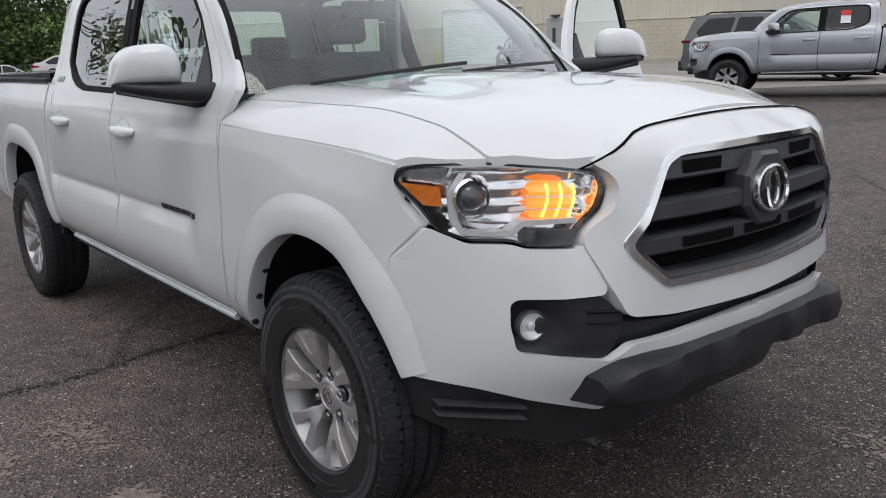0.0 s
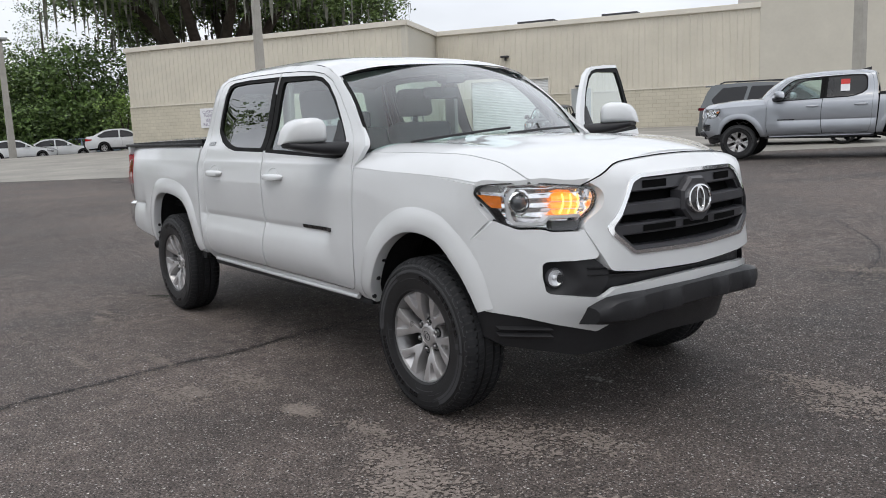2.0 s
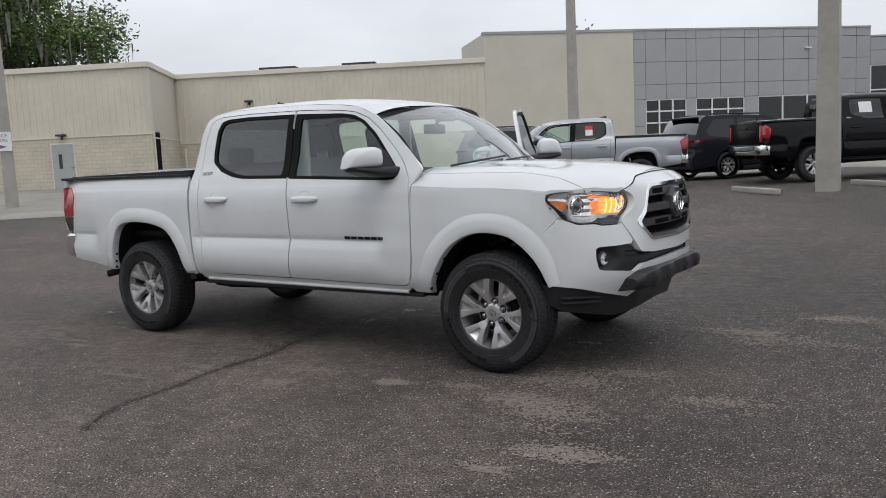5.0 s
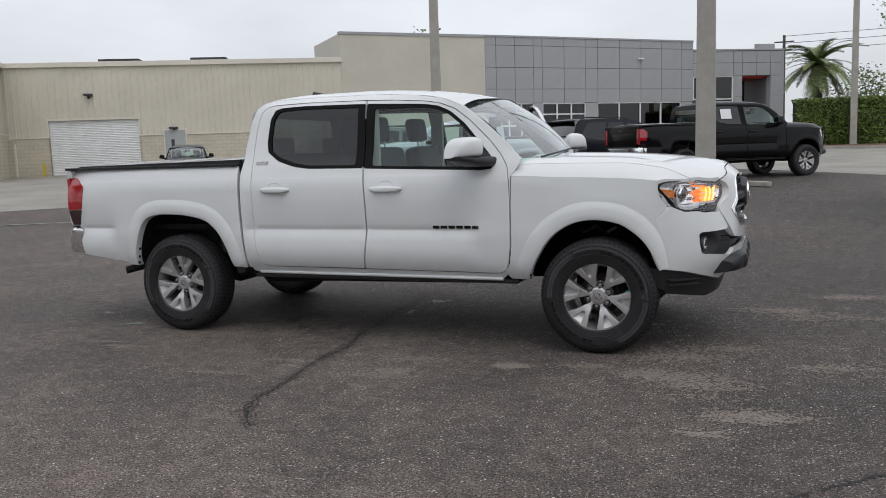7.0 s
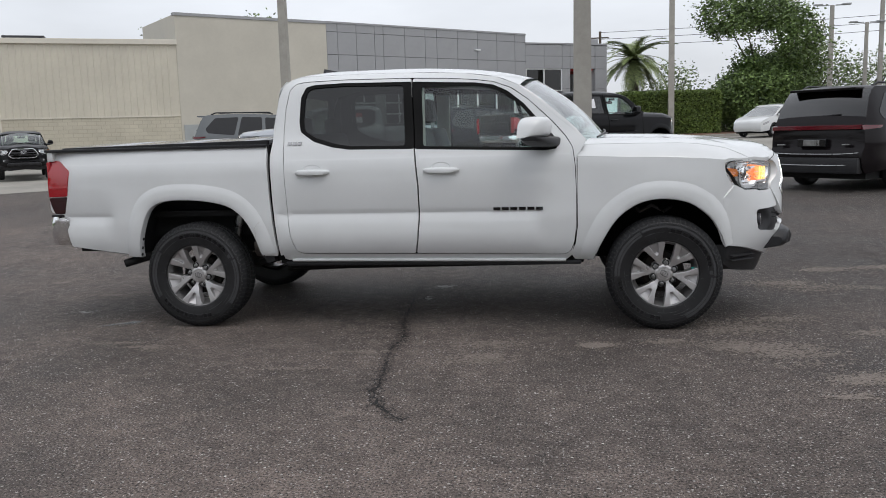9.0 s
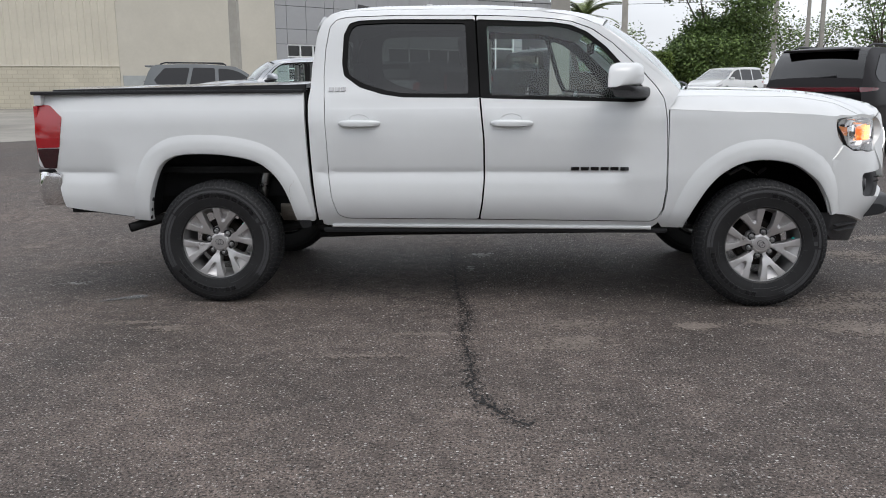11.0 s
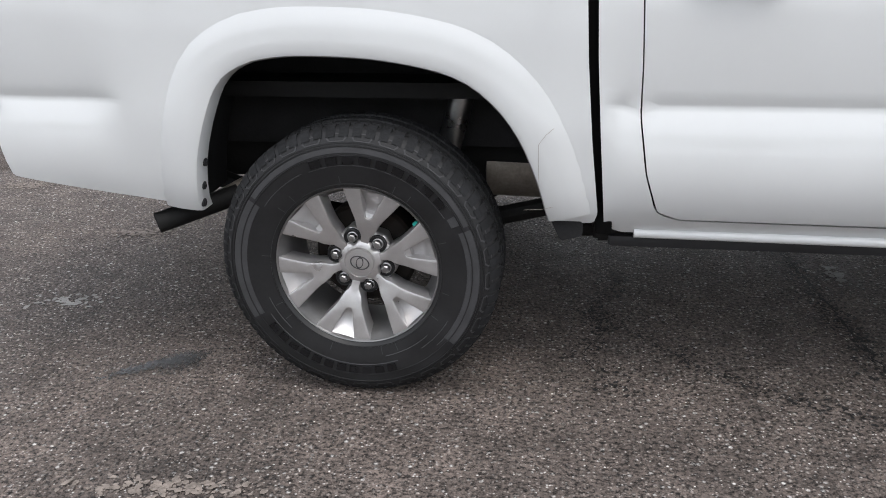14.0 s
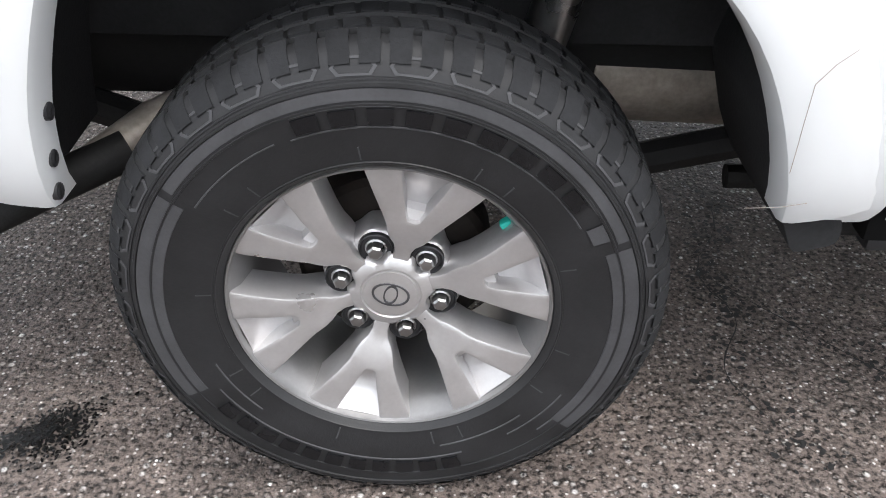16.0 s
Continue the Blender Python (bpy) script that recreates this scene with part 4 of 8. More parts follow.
def front_end(t, body, lit):
    cover = [(-nose_y(3.602, .862), .862), (-.811, .944), (-.79, .929), (-.748, .903), (-.675, .902), (-.655, .891), (-.567, .891), (-.553, .90), (-.545, .86), (-.522, .797), (-.530, .779), (-.60, .772), (-.680, .768), (-.692, .755), (-.694, .70), (-.686, .640), (-.672, .630), (-.52, .611), (-.47, .649), (-.30, .661), (0, .668),
             (0, .61), (-.34, .60), (-.40, .575), (-.415, .515), (-.435, .480), (-.480, .448), (-.64, .492), (-.74, .526)] + [(-nose_y(x, z), z) for x, z in ((3.640, .552), (3.620, .60), (3.600, .655), (3.600, .75), (3.600, .82))]
    both("bumper_cover", lambda: panel(rounded(cover, 0.008, 2), nose, 0.035, inward=back, depth=0.03), body, t)
    part("grille_surround", panel(rounded(SURROUND, 0.02, 3), lambda u, v: (grille_x(u, v), u, v), 0.035, holes=[rounded(OPENING, 0.02, 3)], inward=back, depth=0.075), body, t, smooth=40)
    edge = [(-.552, 1.084), (-.535, 1.094), (-.465, 1.138), (-.37, 1.170), (-.16, 1.185), (0, 1.188)]
    edge = smooth_line(edge + [(-y, z) for y, z in reversed(edge[:-1])], .03)
    part("hood_shut_line", strip_bm([[(grille_x(p.x, p.y) + .0035, p.x, p.y), (grille_x(p.x, p.y - .0045) + .0035, p.x * .994, p.y - .0045)] for p in edge]), GAP, t)
    ring = rounded(OPENING, 0.02, 3)
    rin = rounded(inset(OPENING, 0.017), 0.016, 3)
    part("grille_chrome_frame", panel(ring, lambda u, v: gframe(u, v, .005), 0.05, holes=[rin], inward=back, depth=0.05, grid=False), CHROME, t, "chrome frame of the grille", smooth=40)
    part("grille_inner_frame", panel(rounded(inset(OPENING, 0.018), .016, 3), lambda u, v: gframe(u, v, -.012), 0.05, holes=[rounded(inset(OPENING, 0.034), 0.014, 3)], inward=back, depth=0.05, grid=False), TRIM, t, smooth=40)
    # near-black sheet: the shade behind the grille put into colour
    part("grille_shade_back", panel(inset(OPENING, 0.0), lambda u, v: gframe(u, v, -.062), 0.08), GAP, t)
    slotted_bar(t, 1.040, 1.100, [(-.31, -.17), (.17, .31)], -.014)
    slotted_bar(t, .948, .996, [], -.008)
    slotted_bar(t, .864, .912, [(-.33, -.14), (-.09, .09), (.14, .33)], -.010)
    slotted_bar(t, .792, .812, [], -.016)
    # emblem in its housing
    hx = grille_x(0, .985)
    def emblem_at(off):
        return Matrix.Translation((hx + off, 0, .985)) @ Matrix.Rotation(radians(-6), 4, "Y") @ Matrix.Rotation(radians(90), 4, "Z")
    bm = bmesh.new()
    lathe(bm, [(.112, .05), (.108, -.004), (.098, -.016), (.0, -.016)], 8, Matrix.Translation((hx - .004, 0, .985)) @ Matrix.Rotation(radians(90), 4, "Z") @ Matrix.Rotation(radians(22.5), 4, "Y") @ Matrix.Diagonal((1.06, 1, .98, 1)))
    part("emblem_housing", bm, TRIM, t)
    bm = bmesh.new()
    lathe(bm, [(.082, -.012), (.08, -.020), (.0, -.022)], 40, emblem_at(.0) @ Matrix.Diagonal((1, 1, .76, 1)))
    part("emblem_disc", bm, GLOSSB, t, smooth=40)
    bm = bmesh.new()
    lathe(bm, [(.084, -.012), (.082, -.026), (.074, -.027), (.071, -.018)], 40, emblem_at(.0) @ Matrix.Diagonal((1, 1, .76, 1)))
    lathe(bm, [(.034, -.018), (.032, -.027), (.025, -.027), (.023, -.018)], 32, emblem_at(.0) @ Matrix.Diagonal((.9, 1, 1.75, 1)))
    part("emblem_ring", bm, CHROME, t, "plain chrome oval emblem", smooth=50)
    # the dark slot over the chin, and its blades
    part("lower_grille", panel([(-.60, .60), (-.56, .79), (0, .73), (.56, .79), (.60, .60), (0, .62)], lambda u, v: nose(u, v, -.045), 0.05), PLASTIC, t)
    for z in (.690, .718):
        bm = bmesh.new()
        strip(bm, [[(nose_x(y, .7) - .018, y, z - .006 + .035 * abs(y)), (nose_x(y, .7) - .010, y, z + .035 * abs(y)), (nose_x(y, .7) - .045, y, z + .006 + .035 * abs(y))] for y in [-.56 + 1.12 * k / 24 for k in range(25)]])
        part("grille_blade", bm, PLASTIC, t)
    # fog lamps
    pocket = [(-.693, .762), (-.528, .776), (-.475, .716), (-.518, .613), (-.680, .632), (-.694, .70)]
    both("fog_lamp_bezel", lambda: panel(rounded(pocket, 0.02, 3), lambda u, v: nose(u, v, -.022 - .028 * ease(.07, .035, math.hypot(u + .645, (v - .697) * .9))), 0.016, inward=back, depth=0.04), PLASTIC, t)
    fm = Matrix.Translation((nose_x(.645, .697) - .036, -.648, .697)) @ Matrix.Rotation(radians(72), 4, "Z")
    both("fog_lamp", lambda: lathe(bmesh.new(), [(.042, .012), (.0415, -.006), (.0365, -.009), (.034, -.003)], 28, fm), TRIM, t)
    both("fog_lamp_bulb", lambda: lathe(bmesh.new(), [(.035, -.005), (.030, .001), (.020, .005), (.012, .006), (.010, -.001), (.006, -.003), (.0, -.003)], 24, fm), LIGHTGUIDE, t)
    both("fog_lamp_lens", lambda: lathe(bmesh.new(), [(.0365, -.007), (.022, -.012), (.0, -.014)], 24, fm), LENS, t)
    # black bar under the chin
    top_z = [(0, .630), (.40, .624), (.50, .612), (.55, .580), (.59, .540)]
    bm = bmesh.new()
    rows = []
    for i in range(61):
        y = -.562 + 1.124 * i / 60
        a = abs(y)
        x, zt = smooth_tab(BAR_Y, a), smooth_tab(top_z, a)
        zb = .515 - .02 * a
        pr = 0.016 * (ease(.115, .13, a) * ease(.235, .22, a) + ease(.36, .375, a) * ease(.47, .455, a))
        rows.append([(x - .16, y, zt + .006), (x - .02, y, zt), (x + pr * .4, y, zt - .014), (x + pr + .004, y, (zt + zb) / 2 + .005), (x + pr - .006, y, zb + .016), (x - .03, y, zb), (x - .22, y, zb - .03)])
    strip(bm, rows)
    for r in (rows[0], rows[-1]):
        bm.faces.new([bm.verts.new(p) for p in r])
    bmesh.ops.remove_doubles(bm, verts=bm.verts[:], dist=1e-5)
    bmesh.ops.recalc_face_normals(bm, faces=bm.faces[:])
    part("skid_bar", bm, PLASTIC, t, "matt black plastic lower bumper bar", smooth=32)
    val = mirrored([(0, .53), (.42, .51), (.48, .460), (.64, .502), (.74, .536), (.835, .556), (.825, .43), (.76, .385), (.52, .335), (0, .37)])
    part("lower_valance", panel(val, lambda u, v: (nose_x(u, max(v, .47)) - .030 - .35 * max(0, .47 - v), u, v), 0.04, inward=back, depth=0.10), PLASTIC, t, smooth=40)
    for z in (.462, .432):
        both("valance_rib", lambda: strip_bm([[(nose_x(y, .5) - .022, -y, z + .03 * (y - .8)), (nose_x(y, .5) - .008, -y, z + .008 + .03 * (y - .8)), (nose_x(y, .5) - .035, -y, z + .02 + .03 * (y - .8))] for y in (.64, .68, .72, .76, .80)]), PLASTIC, t)
    # headlamps
    for sgn in (1, -1):
        fix = (lambda b: b) if sgn == 1 else mirror_y
        lamp = new("headlamp")
        lamp.parent = t
        lamp["label"] = "clear headlamp with its turn signal lit" if lit and sgn == 1 else "clear headlamp"
        part("housing", fix(panel(LAMP, lambda u, v: nose(u, v, -.075), 0.04)), REFLECTOR, lamp)
        part("bezel", fix(panel(rounded(LAMP, .012, 2), lambda u, v: nose(u, v, -.006), 0.04, holes=[rounded(inset(LAMP, .006), .01, 2)], inward=back, depth=0.014, grid=False)), GLOSSB, lamp)
        part("reflector_bowl", fix(panel(rounded(LAMP, .012, 2), lambda u, v: nose(u, v, -.021), 0.04, holes=[rounded(inset(LAMP, .007), .01, 2)], inward=back, depth=0.055, grid=False)), REFLECTOR, lamp, "bright chromed bowl")
        part("black_corner", fix(panel([(-.845, 1.02), (-.80, 1.0), (-.77, .96), (-.765, .92), (-.79, .94), (-.82, .998)], lambda u, v: nose(u, v, -.030), 0.03, inward=back, depth=.03)), GLOSSB, lamp)
        part("grey_corner", fix(panel([(-.835, 1.083), (-.76, 1.088), (-.77, 1.058), (-.845, 1.066)], lambda u, v: nose(u, v, -.028), 0.03, inward=back, depth=.03)), BRUSHED, lamp)
        part("side_marker", fix(panel(rounded([(-.850, 1.054), (-.783, 1.042), (-.781, .993), (-.815, .998)], .006, 2), lambda u, v: nose(u, v, -.012), 0.012, inward=back, depth=.03)), AMBER, lamp, "amber side marker")
        pm = Matrix.Translation((nose_x(.722, 1.016) - .036, -.722, 1.014)) @ Matrix.Rotation(radians(66), 4, "Z")
        part("projector_ring", fix(lathe(bmesh.new(), [(.050, .03), (.049, -.012), (.043, -.018), (.037, -.004)], 32, pm)), CHROME, lamp, smooth=40)
        part("projector_lens", fix(lathe(bmesh.new(), [(.037, -.004), (.030, -.016), (.018, -.024), (.0, -.027)], 28, pm)), simple_lens(), lamp, smooth=60)
        part("light_guide", fix(strip_bm([[nose(y, z, -.016), nose(y + a * .013, z + b * .013, -.014), nose(y + a * .013, z + b * .013, -.05)] for y, z, a, b in ((-.748, 1.075, 1, 0), (-.770, 1.03, 1, 0), (-.768, .955, 1, .5), (-.752, .922, .4, 1), (-.70, .918, 0, 1), (-.665, .922, -.2, 1), (-.645, .945, -.3, 1), (-.55, .950, -.2, 1))])), LIGHTGUIDE, lamp, "chrome light guide")
        part("inner_reflector", fix(panel(rounded([(-.735, 1.088), (-.565, 1.074), (-.505, 1.056), (-.502, 1.03), (-.516, .985), (-.555, .948), (-.66, .948), (-.68, .93), (-.745, .93), (-.76, .99)], .012, 2), lambda u, v: nose(u, v, -.056 + .014 * math.cos((u + .68) * 46) + .006 * math.sin(v * 160)), 0.010)), REFLECTOR, lamp, "", 80)
        sig = [(-.627, 1.056), (-.560, 1.050), (-.545, 1.02), (-.560, .960), (-.630, .960), (-.632, 1.0)]
        part("turn_signal", fix(panel(rounded(sig, .01, 2), lambda u, v: nose(u, v, -.034 + .007 * math.sin(v * 210) + .004 * math.sin(u * 190)), 0.010)), GLOW if lit else REFLECTOR, lamp, "glowing amber turn signal" if lit else "", 60)
        if lit:
            for c in (-.615, -.590, -.566):
                part("signal_filament", fix(tube(bmesh.new(), [nose(c + .018 * math.sin((v - .957) * 24), v, -.023) for v in (.965, .985, 1.005, 1.025, 1.045)], .0035, 6)), GLOW_HOT, lamp)
            for z in (.985, 1.015):
                part("signal_rib", fix(tube(bmesh.new(), [nose(y, z, -.022) for y in (-.64, -.60, -.56, -.535)], .003, 6)), REFLECTOR, lamp)
        part("lower_blank", fix(panel([(-.648, .936), (-.555, .936), (-.575, .897), (-.652, .897)], lambda u, v: nose(u, v, -.004), 0.02, inward=back, depth=.03)), PLASTIC, lamp)
        part("lens", fix(panel(rounded(LAMP, .012, 2), lambda u, v: nose(u, v, .001), 0.05)), LENS, lamp, "clear lens", 60)
    # behind it all, unseen black boxes added to stop light coming through
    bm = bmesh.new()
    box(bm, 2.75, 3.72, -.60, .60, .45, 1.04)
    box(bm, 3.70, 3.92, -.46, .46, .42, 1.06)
    part("bay_light_block", bm, GAP, t)
    # cowl and wipers
    rows = []
    for j in range(21):
        v = -1 + 2 * j / 20
        rows.append([(2.66 + .0 * v, v * .755, 1.215), (2.74 + .13 * (1 - v * v), v * .745, 1.222 + .022 * (1 - v * v)), (2.80 + .15 * (1 - v * v), v * .74, 1.20 + .02 * (1 - v * v))])
    part("cowl", strip_bm(rows), PLASTIC, t)
    for y0, y1 in ((-.60, .02), (-.02, .60)):
        bm = bmesh.new()
        pts = []
        for k in range(9):
            y = y0 + (y1 - y0) * k / 8
            v = y / .735
            pts.append((2.765 + .155 * (1 - v * v) - .03 * (k / 8), y, 1.262 + .025 * (1 - v * v) + .03 * k / 8))
        tube(bm, pts, .007, 6)
        part("wiper", bm, PLASTIC, t)


_lens_cache = []


def simple_lens():
    if not _lens_cache:
        _lens_cache.append(simple("projector_glass", (0.06, 0.065, 0.07), 0.04, vary=0.1, scale=9, coat=1.0))
    return _lens_cache[0]


def strip_bm(rows, close=False):
    bm = bmesh.new()
    strip(bm, rows, close)
    bmesh.ops.recalc_face_normals(bm, faces=bm.faces[:])
    return bm


# ---- the truck's tail, underside, cabin and wheels ----
def tail_end(t, body, left_door):
    both("tail_lamp", lambda: panel(rounded([(-1.105, 1.207), (-1.02, 1.203), (-.930, 1.130), (-.948, 1.0), (-.955, .950), (-1.108, .945), (-1.112, 1.05)], .012, 2), lambda u, v: right(u, v, .006), 0.03, inward=into_right, depth=.05), REDL, t, "red tail lamp")
    both("tail_lamp_lower", lambda: panel(rounded([(-1.108, .940), (-.956, .945), (-.975, .88), (-.990, .822), (-1.075, .822), (-1.098, .88)], .01, 2), lambda u, v: right(u, v, .003), 0.03, inward=into_right, depth=.05), REDDARK, t, "dark smoked lower tail lamp")
    both("tail_lamp_back", lambda: box(bmesh.new(), -1.118, -1.09, -.835, -.70, .86, 1.20, .01), REDL, t)
    both("tail_corner", lambda: box(bmesh.new(), -1.11, -1.06, -.835, -.70, 1.20, 1.268, .012), body, t)
    bm = bmesh.new()
    box(bm, -1.125, -1.08, -.70, .70, .80, 1.27, .015)
    box(bm, -1.135, -1.11, -.60, .60, .90, 1.10, .01)
    part("tailgate", bm, body, t, smooth=30)
    bm = bmesh.new()
    box(bm, -1.145, -1.125, -.13, .13, 1.135, 1.185, .008)
    part("tailgate_handle", bm, PLASTIC, t)
    plan = [(-.955, -.868), (-1.00, -.878), (-1.05, -.876), (-1.10, -.855), (-1.145, -.79), (-1.175, -.60), (-1.18, -.3), (-1.18, 0)]
    plan = plan + [(x, -y) for x, y in reversed(plan[:-1])]
    rows = []
    for x, y in plan:
        s = ease(-.90, -1.02, x)
        zt = .80
        zb = .595
        nx, ny = (0.0, math.copysign(1, y)) if abs(y) > .84 else (-1.0, 0.0)
        ins = Vector((-nx, -ny)) * .02
        rows.append([(x + ins.x * 1.5, y + ins.y * 1.5, zt), (x, y, zt - .02), (x + nx * .004, y + ny * .004, .70), (x, y, zb + .03), (x + ins.x, y + ins.y, zb), (x + ins.x * 4, y + ins.y * 4, zb)])
    part("rear_bumper", strip_bm(rows), CHROME, t, "chrome rear step bumper", 50)
    bm = bmesh.new()
    box(bm, -1.155, -1.0, -.77, .77, .79, .81, .005)
    part("bumper_step", bm, PLASTIC, t)
    # bed floor, front wall and folding cover
    bm = bmesh.new()
    box(bm, -1.12, .55, -.72, .72, .78, .82)
    box(bm, .53, .565, -.82, .82, .55, 1.27)
    part("bed_floor", bm, CHASSIS, t)
    both("bed_rail", lambda: box(bmesh.new(), -1.12, .55, -.845, -.72, 1.265, 1.285, .006), PLASTIC, t)
    edges = [-.985, -.48, .03, .545]
    for a, b in zip(edges, edges[1:]):
        rows = []
        for x, drop in ((a + .004, .03), (a + .006, .004), (a + .016, 0), (b - .016, 0), (b - .006, .004), (b - .004, .03)):
            rise = .022 * (x + 1.08) / 1.63
            rows.append([(x, y, 1.292 + rise + .026 * (1 - (y / .80) ** 2) - drop) for y in [-.80 + .1 * k for k in range(17)]])
        bm = strip_bm(rows)
        part("cover_panel", bm, simple_cover(), t, "grey folding bed cover panel", smooth=30)
    for y in (-.80, .80):
        bm = bmesh.new()
        strip(bm, [[(x, y - .018, 1.270), (x, y - .018, h), (x, y + .018, h + .002), (x, y + .018, 1.270)] for x, h in ((-.99, 1.293), (.555, 1.313))])
        part("cover_rail", bm, PLASTIC, t)
    both("cab_gap_seal", lambda: panel([(.556, 1.28), (.60, 1.29), (.585, 1.15), (.595, .90), (.612, .70), (.635, .50), (.60, .49), (.575, .75)], lambda u, v: right(u, v, -.03), .08), GAP, t)
    both("sill_seal", lambda: box(bmesh.new(), .605, .645, -.862, -.82, .475, .56, .008), GAP, t)
    # fin on the roof
    bm = bmesh.new()
    strip(bm, [[(.74, -.03, 1.775), (.74, 0, 1.782), (.74, .03, 1.775)], [(.80, -.028, 1.785), (.75, 0, 1.845), (.80, .028, 1.785)], [(.93, -.012, 1.795), (.93, 0, 1.806), (.93, .012, 1.795)]])
    part("roof_fin", bm, PLASTIC, t)
    # badges, as plain bars
    for i in range(6):
        x = 2.122 + i * .0565
        both("door_badge", lambda: bar_badge(x, x + .046, .807, .827), GLOSSB, t)
    for i in range(3):
        x = .700 + i * .036
        both("cab_badge", lambda: bar_badge(x, x + .028, 1.272, 1.294), BRUSHED, t)
    # scratches left on the flare behind the rear wheel
    for line in ([(.478, .735), (.462, .712), (.463, .66), (.466, .60)], [(.478, .735), (.497, .752)], [(.430, .545), (.47, .548), (.50, .556)]):
        pts = dense(line, .02, False)
        part("scratch", tube(bmesh.new(), [right(p[0], p[1], .0165) for p in pts], .0005, 5), PIPE, t, "thin brown scratch in the paint")
    # mirrors
    for nm, lb, is_cap, mt in (("mirror_cap", "body-coloured mirror cap", True, body), ("mirror_base", "black mirror base", False, PLASTIC)):
        part(nm, mirror_shell(is_cap), mt, t, lb, 60)
        part(nm, mirror_y(mirror_shell(is_cap)), mt, left_door, lb, 60)


_cover_cache = []


def simple_cover():
    if not _cover_cache:
        _cover_cache.append(simple("cover_vinyl", (0.05, 0.05, 0.052), 0.22, vary=0.15, scale=5, bump=0.03, bscale=300, coat=0.6))
    return _cover_cache[0]


def bar_badge(x0, x1, z0, z1):
    return panel([(x0, z0), (x1, z0), (x1, z1), (x0, z1)], lambda u, v: right(u, v, .007), .03, inward=into_right, depth=.008)


def mirror_shell(cap):
    """Door mirror: a rounded shell over a dark base with its arm."""
    bm = bmesh.new()
    if cap:
        rows = []
        for i in range(15):
            s = i / 14
            y = -(.882 + .213 * s)
            k = (1 - abs(2 * s - 1.0) ** 3.2) ** 0.5 if 0 < s < 1 else 0.0
            k = max(k, .05)
            z0, z1 = 1.280 + .006 * s, 1.292 + .132 * k - .018 * s
            xb = 2.322 - .028 * s
            xf = xb + .05 + .175 * k * (1 - .42 * s)
            ring = []
            for a in range(20):
                th = 2 * math.pi * a / 20
                c, sn = math.cos(th), math.sin(th)
                px = (xf + xb) / 2 + (xf - xb) / 2 * math.copysign(abs(c) ** .6, c)
                pz = (z0 + z1) / 2 + (z1 - z0) / 2 * math.copysign(abs(sn) ** .55, sn)
                ring.append((px, y, pz))
            rows.append(ring)
        strip(bm, rows, close=True)
        for r in (rows[0], rows[-1]):
            bm.faces.new([bm.verts.new(p) for p in r])
    else:
        rows = []
        for i in range(11):
            s = i / 10
            y = -(.80 + .285 * s)
            z1 = 1.284 + .006 * s
            z0 = 1.212 + .050 * s ** 2
            xf = 2.58 - .10 * s - .05 * s ** 3
            xb = 2.365 - .045 * s if s > .35 else 2.48 - .36 * s
            ring = []
            for a in range(16):
                th = 2 * math.pi * a / 16
                c, sn = math.cos(th), math.sin(th)
                ring.append(((xf + xb) / 2 + (xf - xb) / 2 * math.copysign(abs(c) ** .6, c), y, (z0 + z1) / 2 + (z1 - z0) / 2 * math.copysign(abs(sn) ** .6, sn)))
            rows.append(ring)
        strip(bm, rows, close=True)
        for r in (rows[0], rows[-1]):
            bm.faces.new([bm.verts.new(p) for p in r])
        sail = panel([(2.40, 1.225), (2.545, 1.215), (2.545, 1.26), (2.43, 1.385), (2.395, 1.40)], lambda u, v: right(u, v, .004), .06, inward=into_right, depth=.02)
        me = bpy.data.meshes.new("sail")
        sail.to_mesh(me)
        sail.free()
        bm.from_mesh(me)
        bpy.data.meshes.remove(me)
    bmesh.ops.remove_doubles(bm, verts=bm.verts[:], dist=1e-5)
    bmesh.ops.recalc_face_normals(bm, faces=bm.faces[:])
    return bm


def liner(lip, inner):
    """The wheel housing: a tunnel in from the arch, closed at its inner end."""
    c = sum((p for p in lip), Vector((0, 0))) / len(lip)
    rows = []
    for grow, y in ((0.0, .84), (.03, .82), (.05, inner + .05), (.02, inner)):
        rows.append([(p.x + (p - c).normalized().x * grow, -y, p.y + (p - c).normalized().y * grow) for p in lip])
    bm = strip_bm(rows)
    bm.faces.new([bm.verts.new(p) for p in rows[-1]])
    return bm


